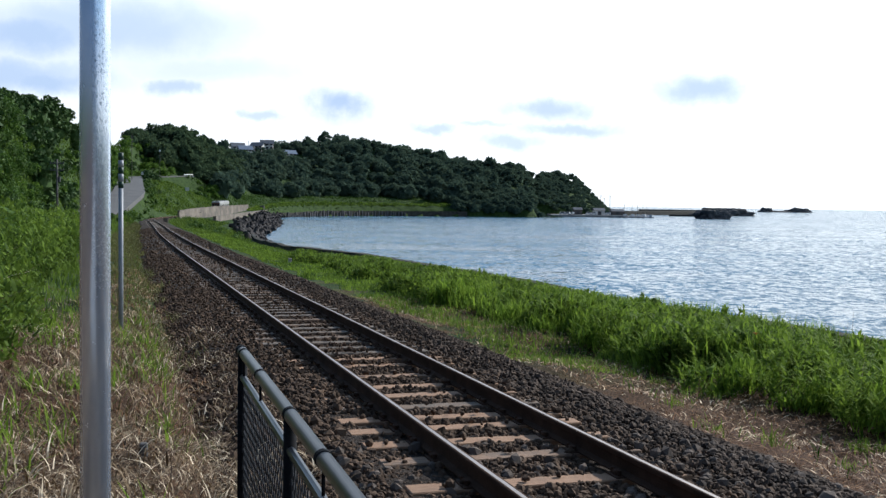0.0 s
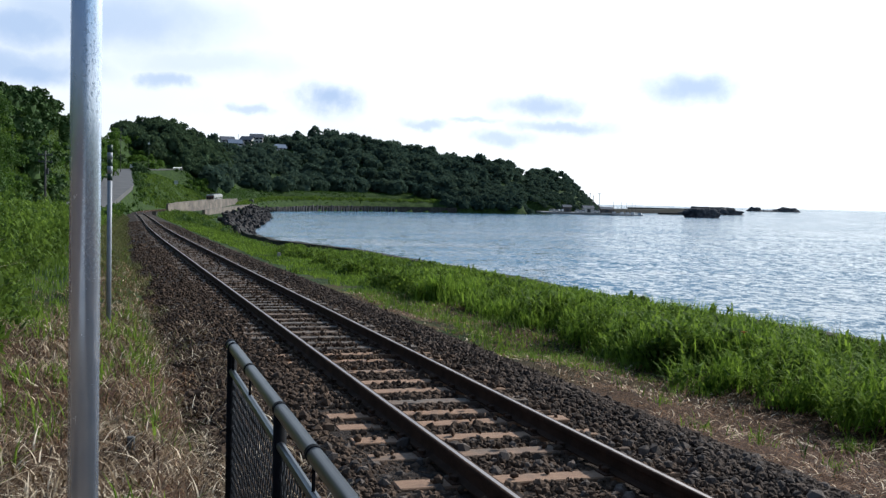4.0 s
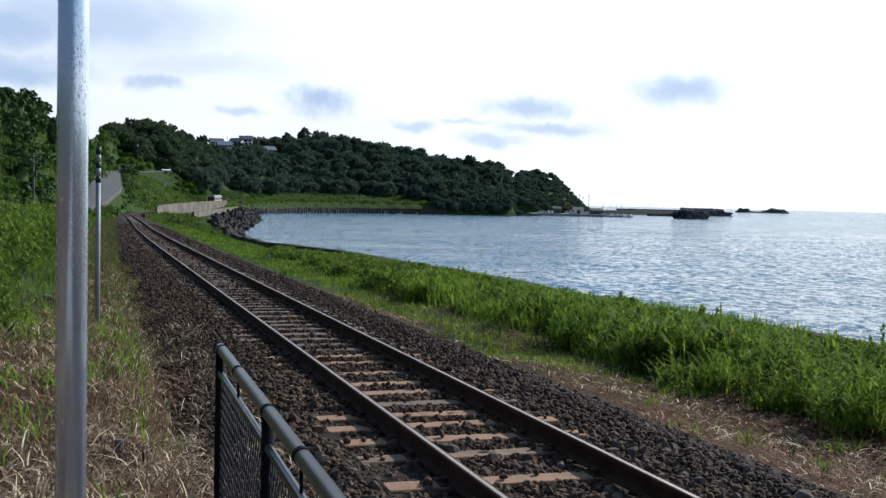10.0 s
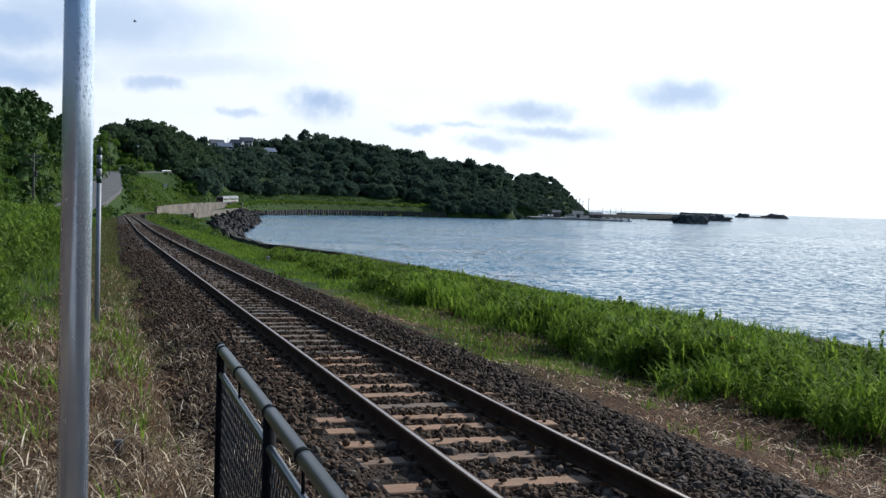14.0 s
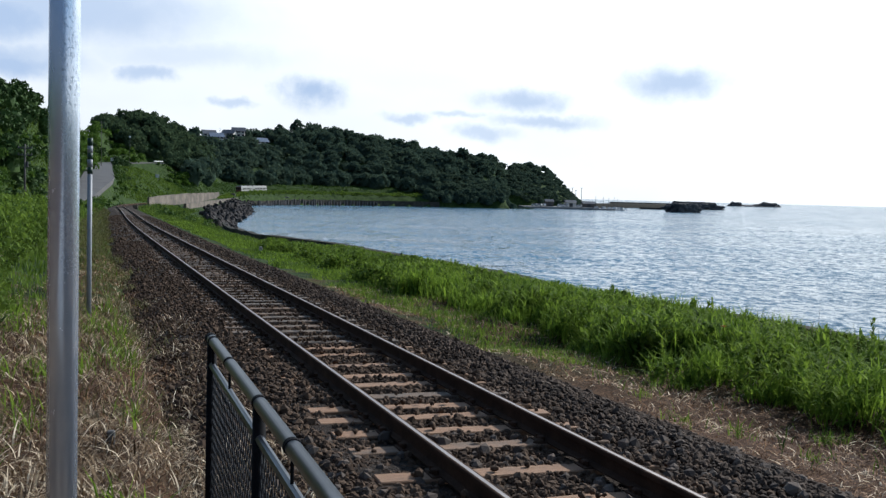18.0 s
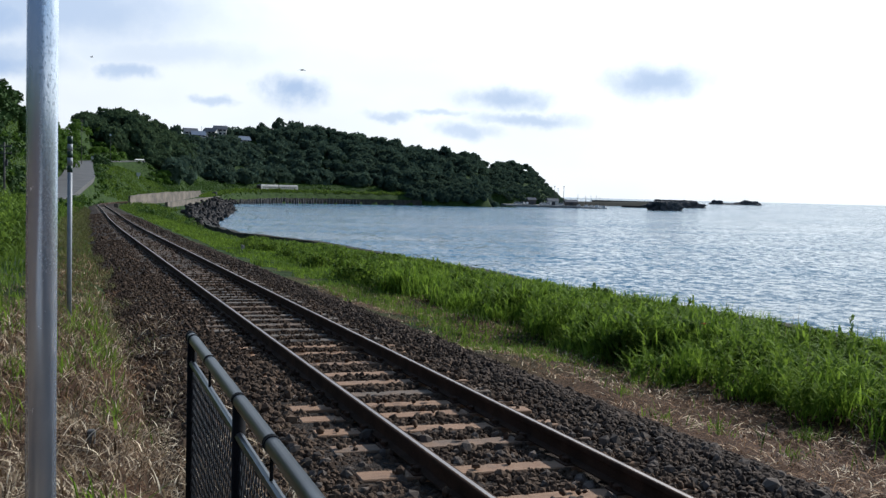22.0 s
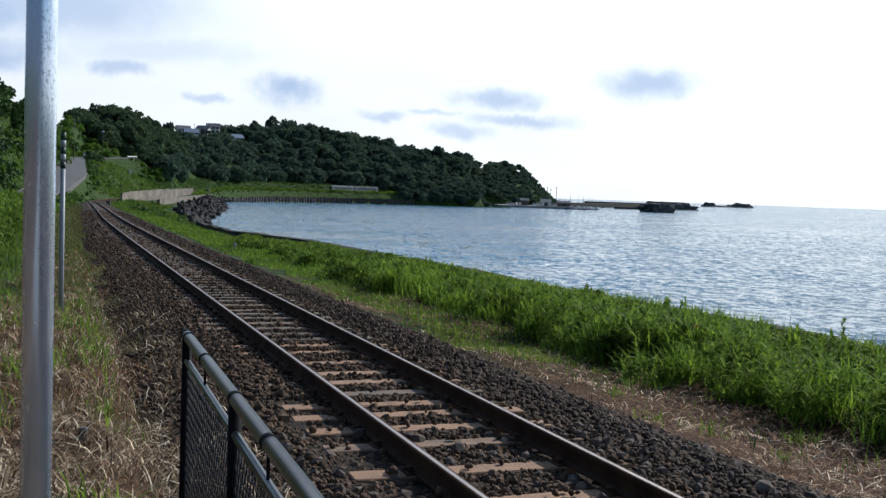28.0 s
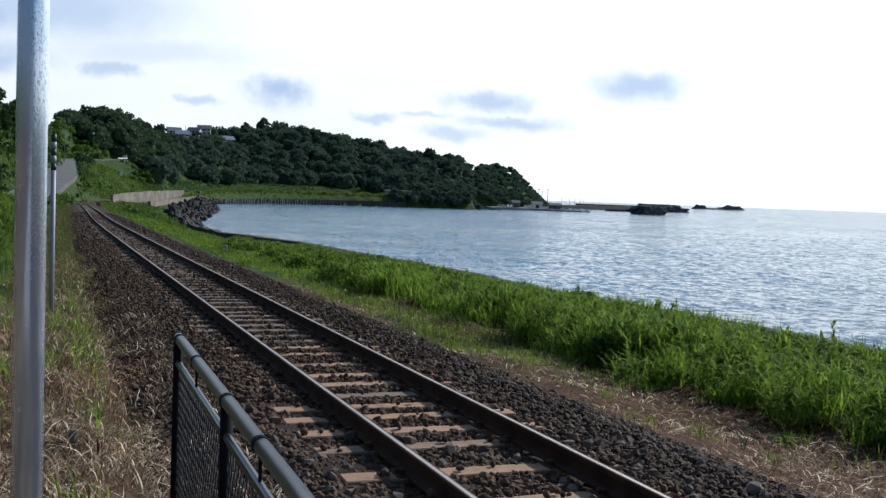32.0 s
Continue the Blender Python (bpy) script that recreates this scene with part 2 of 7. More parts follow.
def build_sleeper(n, bsdf, worn=0.78):
    c = obj_coord(n)
    grain = n.noise(n.vec("MULTIPLY", c, (2.0, 40.0, 40.0)), 3.0, 6.0, 0.7)
    dirt = n.noise(c, 5.0, 4.0)
    rnd = n.add("ShaderNodeObjectInfo").outputs["Random"]
    wood = n.mix(n.step(grain, 0.3, 0.7), (0.16, 0.083, 0.042), (0.33, 0.190, 0.105))
    dark = n.mix(n.step(grain, 0.3, 0.7), (0.050, 0.036, 0.027), (0.13, 0.095, 0.066))
    f = n.math("MULTIPLY_ADD", rnd, 0.75, n.math("MULTIPLY", dirt, 0.45))
    n.put(bsdf.inputs["Base Color"], n.mix(n.step(f, worn, worn + 0.35), wood, dark))
    bsdf.inputs["Roughness"].default_value = 0.85
    bump(n, bsdf, grain, 0.6, 0.008)


def build_concrete(n, bsdf):
    c = obj_coord(n)
    big = n.noise(n.vec("MULTIPLY", c, (0.25, 0.25, 0.5)), 0.6, 5.0)
    fine = n.noise(c, 2.5, 6.0, 0.7)
    runs = n.noise(n.vec("MULTIPLY", c, (0.13, 0.13, 0.30)), 1.0, 6.0, 0.7)
    col = n.mix(n.step(big, 0.3, 0.7), (0.074, 0.058, 0.042), (0.168, 0.138, 0.104))
    col = n.mix(n.math("MULTIPLY", n.step(runs, 0.44, 0.60), 0.85), col, (0.036, 0.028, 0.021))
    n.put(bsdf.inputs["Base Color"], n.mix(n.math("MULTIPLY", fine, 0.3), col, (0.16, 0.14, 0.12)))
    bsdf.inputs["Roughness"].default_value = 0.9
    bump(n, bsdf, fine, 0.4, 0.03)


M_GROUND = material("verge_soil_and_grass", build_ground)
M_WATER = material("sea_water", build_water)
M_GALV = material("galvanised_steel", build_galvanised)
M_SLEEPER = material("weathered_sleeper_wood", build_sleeper)
M_SLEEPER_OLD = material("old_sleeper_wood", lambda n, b: build_sleeper(n, b, 0.08))
M_CONCRETE = material("stained_concrete", build_concrete)
M_BALLAST_BED = plain("ballast_bed", (0.014, 0.011, 0.009), (0.058, 0.044, 0.035), 0.95, spec=0.1, scale=9, fine=38, relief=1.0, dist=0.05)
M_STONE_BROWN = plain("rust_stained_ballast", (0.034, 0.021, 0.0135), (0.118, 0.076, 0.049), 0.9, spec=0.15, scale=3, fine=50, relief=0.3, island=0.75)
M_STONE = plain("ballast_stone", (0.022, 0.0145, 0.010), (0.100, 0.070, 0.051), 0.9, spec=0.15, scale=3, fine=50, relief=0.3, island=0.75)
M_STONE_LOOSE = plain("loose_ballast_stone", (0.040, 0.031, 0.025), (0.150, 0.118, 0.096), 0.9, spec=0.15, scale=30, fine=150, relief=0.3, dist=0.002, random=True)
M_RAIL = plain("rusty_rail_steel", (0.032, 0.018, 0.012), (0.075, 0.041, 0.026), 0.9, 0.0, spec=0.08, scale=4, fine=70, relief=0.3, dist=0.003)
M_RAILTOP = plain("polished_rail_head", (0.32, 0.275, 0.245), (0.44, 0.385, 0.345), 0.54, 1.0, scale=2, fine=60, relief=0.05, dist=0.001)
M_POST = plain("grey_post_paint", (0.20, 0.215, 0.235), (0.30, 0.315, 0.335), 0.5, scale=5, fine=60, relief=0.05)
M_BLACK = plain("black_coated_steel", (0.004, 0.004, 0.005), (0.012, 0.012, 0.013), 0.7, spec=0.04, scale=9, fine=80, relief=0.1, dist=0.002)
M_PIPE = plain("grey_coated_pipe", (0.022, 0.027, 0.037), (0.044, 0.051, 0.066), 0.28, 0.5, scale=7, fine=90, relief=0.08, dist=0.001)
M_ROAD = plain("worn_asphalt", (0.060, 0.059, 0.060), (0.115, 0.111, 0.110), 0.9, scale=0.3, fine=14, relief=0.3)
M_GRASS = plain("fresh_grass_blade", (0.012, 0.044, 0.006), (0.300, 0.440, 0.052), 0.7, spec=0.04, scale=0.9, fine=4, relief=0, island=0.65, through_light=0.44)
M_BANKWEED = plain("bank_weed_leaf", (0.012, 0.036, 0.006), (0.210, 0.310, 0.044), 0.7, spec=0.05, scale=0.7, fine=3, relief=0, island=0.5, through_light=0.35)
M_WEED = plain("broad_weed_leaf", (0.020, 0.056, 0.009), (0.270, 0.385, 0.050), 0.7, spec=0.04, scale=0.5, fine=3, relief=0, island=0.6, through_light=0.42)
M_HERB = plain("dark_herb_leaf", (0.009, 0.029, 0.005), (0.230, 0.340, 0.048), 0.7, spec=0.06, scale=0.6, fine=2.5, relief=0, island=0.6, through_light=0.42)
M_BANKHERB = plain("bank_herb_leaf", (0.008, 0.026, 0.005), (0.185, 0.275, 0.042), 0.7, spec=0.06, scale=0.45, fine=2.0, relief=0, island=0.6, through_light=0.32)
M_STRAW = material("dry_straw", build_straw)
M_STRAW_WARM = material("brown_dry_straw", lambda n, b: build_straw(n, b, True))
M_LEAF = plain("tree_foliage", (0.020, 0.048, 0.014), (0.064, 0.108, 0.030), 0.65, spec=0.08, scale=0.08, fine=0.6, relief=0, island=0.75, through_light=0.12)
# Distance haze is put into this lifted, bluish leaf colour.
M_LEAF_HAZE = plain("hazy_tree_foliage", (0.052, 0.082, 0.060), (0.086, 0.122, 0.080), 0.95, spec=0.0, scale=0.028, fine=0.12, relief=0, island=0.25, through_light=0.30)
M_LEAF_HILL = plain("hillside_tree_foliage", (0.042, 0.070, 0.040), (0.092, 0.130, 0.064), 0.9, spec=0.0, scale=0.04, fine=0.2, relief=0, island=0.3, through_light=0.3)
M_OLIVE = plain("olive_verge_grass", (0.045, 0.050, 0.016), (0.200, 0.190, 0.070), 0.7, spec=0.1, scale=0.5, fine=3, relief=0, island=0.6, through_light=0.3)
M_QUAY = plain("pale_quay_concrete", (0.20, 0.19, 0.175), (0.34, 0.33, 0.31), 0.9, scale=0.2, fine=3)
M_ORANGE = plain("orange_petal", (0.42, 0.14, 0.03), (0.60, 0.26, 0.05), 0.5, scale=20, fine=90, relief=0, through_light=0.3)
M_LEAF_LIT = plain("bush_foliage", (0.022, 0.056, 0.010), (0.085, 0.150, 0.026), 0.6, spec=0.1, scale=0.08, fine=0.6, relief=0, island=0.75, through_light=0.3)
M_SCRUB = plain("slope_scrub_leaf", (0.030, 0.075, 0.012), (0.125, 0.205, 0.034), 0.65, spec=0.05, scale=0.10, fine=0.7, relief=0, island=0.7, through_light=0.5)
M_SEAWALL = plain("dark_wall_concrete", (0.022, 0.022, 0.018), (0.070, 0.066, 0.055), 0.95, spec=0.1, scale=0.8, fine=9, relief=0.5, dist=0.03)
# Raised towards grey: haze over the islets is put into the base colour.
M_ROCK = plain("hazy_shore_rock", (0.048, 0.047, 0.048), (0.130, 0.122, 0.118), 0.85, scale=0.5, fine=6, relief=0.6, dist=0.1)
M_TETRA = plain("weathered_block_concrete", (0.016, 0.014, 0.014), (0.054, 0.046, 0.042), 0.9, scale=0.8, fine=9, relief=0.4, dist=0.03, random=True)
M_WHITE = plain("white_paint", (0.52, 0.53, 0.53), (0.70, 0.70, 0.69), 0.45, scale=3, fine=30, relief=0.05)
M_CREAM = plain("pale_train_paint", (0.25, 0.25, 0.235), (0.34, 0.34, 0.32), 0.45, scale=1, fine=15, relief=0.03)
M_TRAINEND = plain("dull_red_train_end", (0.10, 0.045, 0.04), (0.15, 0.065, 0.055), 0.45, scale=2, fine=20, relief=0.05)
M_DARKGREY = plain("dark_grey_metal", (0.035, 0.036, 0.04), (0.07, 0.07, 0.075), 0.6, 0.2, scale=3, fine=30)
M_GREEN = plain("dark_green_band", (0.012, 0.035, 0.022), (0.020, 0.050, 0.032), 0.5, scale=8, fine=60, relief=0.05)
M_GLASS = plain("dark_window_glass", (0.012, 0.016, 0.020), (0.02, 0.025, 0.03), 0.08, scale=2, fine=9, relief=0)
M_ROOFBLUE = plain("blue_grey_roof", (0.10, 0.13, 0.18), (0.16, 0.20, 0.26), 0.6, scale=1, fine=12)
M_ROOFGREY = plain("dark_tile_roof", (0.055, 0.062, 0.075), (0.11, 0.12, 0.14), 0.7, scale=1, fine=12)
M_RENDER = plain("pale_house_wall", (0.42, 0.41, 0.38), (0.58, 0.57, 0.54), 0.85, scale=0.6, fine=12)
M_GULL = plain("gull_feathers", (0.09, 0.09, 0.095), (0.16, 0.16, 0.165), 0.8, scale=6, fine=60, relief=0)
M_TIMBER = plain("grey_pole_timber", (0.06, 0.055, 0.05), (0.13, 0.12, 0.11), 0.85, scale=3, fine=40)


# ---- mesh helpers ----
def mesh_from(name, verts, faces, mats=(), smooth=False, mat_index=None):
    """A mesh from arrays; faces all of one size."""
    verts, faces = np.asarray(verts, np.float32), np.asarray(faces, np.int32)
    me = bpy.data.meshes.new(name)
    k = faces.shape[1]
    me.vertices.add(len(verts))
    me.vertices.foreach_set("co", verts.ravel())
    me.loops.add(faces.size)
    me.loops.foreach_set("vertex_index", faces.ravel())
    me.polygons.add(len(faces))
    me.polygons.foreach_set("loop_start", np.arange(0, faces.size, k, dtype=np.int32))
    if mat_index is not None:
        me.polygons.foreach_set("material_index", np.asarray(mat_index, np.int32))
    me.polygons.foreach_set("use_smooth", np.full(len(faces), smooth))
    for m in mats:
        me.materials.append(m)
    me.update(calc_edges=True)
    me.validate()
    return me


def part(name, bm, mat, parent=None, label="", smooth=False):
    me = bpy.data.meshes.new(name)
    bm.normal_update()
    bm.to_mesh(me)
    bm.free()
    me.materials.append(mat)
    if smooth:
        me.polygons.foreach_set("use_smooth", np.ones(len(me.polygons), bool))
    ob = new(name, me)
    ob.parent = parent
    if label:
        ob["label"] = label
    return ob


def thing(name, m, label, category, group="", kind=""):
    ob = new(name)
    ob.empty_display_size = 0.1
    ob.matrix_world = m
    return tagged(ob, label, category, group, kind)


def box(bm, x0, x1, y0, y1, z0, z1, bevel=0.0):
    v = bmesh.ops.create_cube(bm, size=1)["verts"]
    bmesh.ops.transform(bm, matrix=Matrix.LocRotScale(((x0 + x1) / 2, (y0 + y1) / 2, (z0 + z1) / 2), None, (x1 - x0, y1 - y0, z1 - z0)), verts=v)
    if bevel:
        edges = list({e for q in v for e in q.link_edges})
        bmesh.ops.bevel(bm, geom=edges, offset=bevel, segments=1, affect="EDGES")
    return bm


def tube(bm, a, b, r0, r1=None, seg=12, caps=True):
    a, b = Vector(a), Vector(b)
    r1 = r0 if r1 is None else r1
    m = Matrix.Translation((a + b) / 2) @ (b - a).to_track_quat("Z", "Y").to_matrix().to_4x4()
    bmesh.ops.create_cone(bm, cap_ends=caps, segments=seg, radius1=r0, radius2=r1, depth=(b - a).length, matrix=m)
    return bm


def sweep(pts, profile, closed=True):
    """Vertices and quads of a profile (across, up) carried along points with headings."""
    rows = []
    for (x, y, z, c, s) in pts:
        rows.append([(x + c * n, y + s * n, z + h) for n, h in profile])
    v = np.array(rows, float).reshape(-1, 3)
    k, f = len(profile), []
    for i in range(len(pts) - 1):
        for j in range(k if closed else k - 1):
            a, b = i * k + j, i * k + (j + 1) % k
            f.append((a, b, b + k, a + k))
    return v, np.array(f)


def ico(sub=1):
    bm = bmesh.new()
    bmesh.ops.create_icosphere(bm, subdivisions=sub, radius=1)
    bm.verts.index_update()
    v = np.array([p.co[:] for p in bm.verts])
    f = np.array([[q.index for q in fc.verts] for fc in bm.faces])
    bm.free()
    return v, f


# ---- the line of the track ----
def heading(s):
    """Degrees to the right of the y axis, along the track."""
    return np.interp(s, (45, 95, 140, 180, 200, 215, 245, 275, 430, 470, 496, 520, 545, 572, 600, 650), (-17.2, -16.25, -16.55, -16.5, -15, -12.8, -7.3, -6.3, -6, 7, 13, 25, 35, 46, 58, 76))


def track_z(s):
    return np.interp(s, (-40, 0, 175, 200, 330, 440, 520, 900), (0.35, 0, -1.86, -2.1, -2.75, -1.6, -0.3, 0.2))


S_AXIS = np.arange(-40.0, 801.0, 1.0)
_h = np.radians(heading(S_AXIS + 0.5))
TX = 3.0 + 40 * math.sin(radians(17.2)) + np.concatenate([[0], np.cumsum(np.sin(_h))])[:-1]
TY = -40 * math.cos(radians(17.2)) + np.concatenate([[0], np.cumsum(np.cos(_h))])[:-1]


def on_track(s, n=0.0, up=0.0):
    """The place n metres to the right of the track's middle, s metres along it."""
    h = np.radians(heading(s))
    return (float(np.interp(s, S_AXIS, TX) + n * np.cos(h)), float(np.interp(s, S_AXIS, TY) - n * np.sin(h)), float(track_z(s) + up))


def to_track(x, y):
    """Along and across the track for arrays of places."""
    x, y = np.asarray(x, float).ravel(), np.asarray(y, float).ravel()
    s_out, n_out = np.empty_like(x), np.empty_like(x)
    for i in range(0, len(x), 4000):
        dx, dy = x[i:i + 4000, None] - TX[None, ::2], y[i:i + 4000, None] - TY[None, ::2]
        k = np.argmin(dx * dx + dy * dy, axis=1) * 2
        h = np.radians(heading(S_AXIS[k]))
        ex, ey = x[i:i + 4000] - TX[k], y[i:i + 4000] - TY[k]
        s_out[i:i + 4000] = S_AXIS[k] + ex * np.sin(h) + ey * np.cos(h)
        n_out[i:i + 4000] = ex * np.cos(h) - ey * np.sin(h)
    return s_out, n_out


SEA = -5.7
ROAD = ((-14, -20, 1.2), (-19, 20, 1.0), (-28, 60, 0.4), (-40, 110, -0.4), (-58, 175, -0.5), (-70, 230, 3.2), (-91, 300, 6.4), (-113, 375, 9.3), (-116, 405, 10.6), (-110, 430, 11.4), (-113, 456, 12.0))
# bearing (slope to the right), nearest foot of the hill, its ridge, the ridge's height with trees
HILL_B = (-1.2, -0.43, -0.353, -0.335, -0.32, -0.293, -0.249, -0.21, -0.188, -0.145, -0.123, -0.073, -0.024, 0.036, 0.069, 0.088, 0.110, 0.128, 0.139, 0.149, 0.157, 0.164, 0.175)
HILL_FOOT = (34, 36, 70, 130, 215, 380, 400, 430, 500, 530, 556, 580, 588, 592, 610, 650, 658, 662, 664, 665, 667, 668, 690)
HILL_RIDGE = (150, 170, 200, 280, 330, 500, 520, 600, 650, 680, 690, 690, 690, 690, 690, 720, 760, 760, 757, 753, 750, 750, 750)
HILL_TOP = (23.5, 22.2, 22.0, 23.6, 25.0, 37.5, 42.0, 35.0, 35.5, 42.5, 46.5, 48.0, 42.0, 35.2, 34.8, 25, 29.2, 25.2, 19.0, 11.0, 5.5, 1.5, -9)


def TREE(b):
    """How far the trees stand over the hills' ground."""
    return np.interp(b, (-0.33, -0.28, -0.21, -0.195, -0.165, -0.14, -0.09, -0.03, 0.04, 0.06, 0.085, 0.093, 0.121, 0.14, 0.16), (7.0, 8.5, 9.5, 6.5, 6.5, 9.5, 9.2, 11.0, 11.7, 10.2, 9.5, 4.2, 4.6, 5.6, 5.6))


def hill_z(x, y):
    """The hills' ground without the trees."""
    b = x / np.maximum(y, 1e-3)
    b = np.where(y > 1, b, np.where(x < 0, -1.2, 0.3))
    d = np.where(y > 1, y, np.hypot(x, y))
    d = np.where(b < -0.6, np.hypot(x, y) * 0.9, d)
    foot, ridge, top = (np.interp(b, HILL_B, q) for q in (HILL_FOOT, HILL_RIDGE, HILL_TOP))
    k = np.clip((d - foot) / (ridge - foot), 0, 1)
    k = k ** 0.8
    back = np.clip((d - ridge) / 400, 0, 1)
    base = np.where(b > 0.08, -3.6, 0.0)
    return np.where(k > 0, base + (top - TREE(b) - base) * k * (1 - 0.5 * back), -9)


def ground_z(x, y):
    x, y = np.asarray(x, float).ravel(), np.asarray(y, float).ravel()
    s, n = to_track(x, y)
    tz = track_z(s)
    near = np.interp(n, (-60, -14, -9, -6, -4.2, -2.6, -2.2, -1.6, 1.6, 2.4, 3.4, 5.0, 8.0, 10.6), (3.6, 2.3, 1.3, 0.5, -0.02, -0.12, -0.38, -0.62, -0.62, -0.62, -0.72, -0.80, -0.85, -0.8))
    mid = np.interp(n, (-60, -30, -12, -5, -2.6, -1.6, 1.6, 2.6, 4, 7.6, 8.6, 16), (15, 12, 9.0, 2.0, -0.3, -0.62, -0.62, -0.5, -0.7, -0.9, -1.3, -1.9))
    mid = np.where(n < -2.6, -0.3 + (mid + 0.3) * np.interp(s, (180, 260, 340, 430), (0.5, 0.8, 1.0, 0.4)), mid)
    far = np.interp(n, (-60, -12, -5, -2.6, -1.6, 1.6, 2.6, 4.5, 6.5, 9.0, 12.5), (8, 3.5, 1.2, -0.3, -0.62, -0.62, 0.4, 1.25, 0.9, -1.2, -2.9))
    w1, w2 = np.clip((s - 150) / 60, 0, 1), np.clip((s - 430) / 50, 0, 1)
    z = tz + (near * (1 - w1) + mid * w1) * (1 - w2) + far * w2
    z = z - np.interp(s, (48, 60, 80, 100, 115, 130, 150, 180, 210), (0.0, 0.25, 0.65, 0.95, 1.2, 1.4, 1.15, 0.55, 0.2)) * np.interp(n, (5.5, 9.0), (0, 1))
    shore = np.interp(s, (-40, 60, 85, 205, 340, 440, 500, 800), (11, 11, 9.8, 16.5, 15.5, 9.5, 12.6, 13))
    z = np.where(n > shore, np.maximum(SEA - 2.6, z - (n - shore) * 6.0), z)
    z = np.where((x > 0.08 * y) & (y > 590), np.minimum(z, SEA + 1.7), z)
    hz = hill_z(x, y)
    land = (n < shore) | (hz > -8.5)
    z = np.where(land & (n < -3), np.maximum(z, hz), np.where((n > 9) & (s > 600), np.maximum(z, hz), z))
    # the road's bed
    for (x0, y0, z0), (x1, y1, z1) in zip(ROAD, ROAD[1:]):
        dx, dy = x1 - x0, y1 - y0
        t = np.clip(((x - x0) * dx + (y - y0) * dy) / (dx * dx + dy * dy), 0, 1)
        d = np.hypot(x - x0 - t * dx, y - y0 - t * dy)
        w = np.clip((9.5 - d) / 5.0, 0, 1) * np.clip((-2.2 - n) / 2.6, 0, 1)
        z = z * (1 - w) + (z0 + t * (z1 - z0) - 0.40) * w
    harbour = (x > 0.088 * y) & (x < 0.25 * y) & (y > 540) & (y < 662)
    z = np.where(harbour, SEA - 2.6, z)
    far_off = np.clip((np.hypot(x, y) - 1500) / 1500, 0, 1)
    return np.where(x > 0.170 * np.maximum(y, 0) + np.clip((300 - y) * 0.3, 0, 60), np.minimum(z, SEA - 2.6), z) * (1 - far_off) + far_off * (SEA - 2.6)


def top_z(x, y):
    """The ground with its small lumps."""
    x, y = np.asarray(x, float).ravel(), np.asarray(y, float).ravel()
    s, n = to_track(x, y)
    wob = np.array([noise.noise((p * 0.35, q * 0.35, 0)) * 0.07 + noise.noise((p * 1.3, q * 1.3, 5)) * 0.03 for p, q in zip(x, y)])
    return ground_z(x, y) + wob * np.clip((np.abs(n) - 2) / 2, 0, 1) * np.clip(np.hypot(x, y) / 4, 0.2, 3)


# ---- ground, sea ----
GRID = {}


def build_ground_sheet():
    az = np.radians(np.concatenate([np.arange(-180, -34, 3.0), np.arange(-34, -20, 0.45), np.arange(-20, 4, 0.28), np.arange(4, 34, 0.45), np.arange(34, 180, 3.0)]))
    rad = np.concatenate([[0.005, 0.3], np.geomspace(0.8, 150, 120), np.arange(153, 440, 2.6), np.arange(442, 720, 5.0), np.geomspace(730, 4900, 20)])
    a, r = np.meshgrid(az, rad)
    x, y = (r * np.sin(a)).ravel(), (r * np.cos(a)).ravel() - 0.2
    z = top_z(x, y)
    m, k = len(rad), len(az)
    GRID.update(az=az, rad=rad, z=z.reshape(m, k))
    i, j = np.meshgrid(np.arange(m - 1), np.arange(k), indexing="ij")
    f = np.stack([i * k + j, i * k + (j + 1) % k, (i + 1) * k + (j + 1) % k, (i + 1) * k + j], -1).reshape(-1, 4)
    v = np.c_[x, y, z]
    v = np.vstack([v, [[0, 0, ground_z([0.0], [0.0])[0]]]])
    me = mesh_from("ground", v, f[:, ::-1], [M_GROUND], smooth=True)
    tagged(new("ground", me), "grassy verge, banks and hill slopes along the coastal track", "ground", kind="structure")


def sheet_z(x, y):
    """The height of the ground sheet itself, between its corners."""
    x, y = np.asarray(x, float).ravel(), np.asarray(y, float).ravel() + 0.2
    az, rad, z = GRID["az"], GRID["rad"], GRID["z"]
    r, a = np.hypot(x, y), np.arctan2(x, y)
    i = np.clip(np.searchsorted(rad, r) - 1, 0, len(rad) - 2)
    j = np.clip(np.searchsorted(az, a) - 1, 0, len(az) - 2)
    u = np.clip((r - rad[i]) / (rad[i + 1] - rad[i]), 0, 1)
    v = np.clip((a - az[j]) / (az[j + 1] - az[j]), 0, 1)
    return (z[i, j] * (1 - v) + z[i, j + 1] * v) * (1 - u) + (z[i + 1, j] * (1 - v) + z[i + 1, j + 1] * v) * u


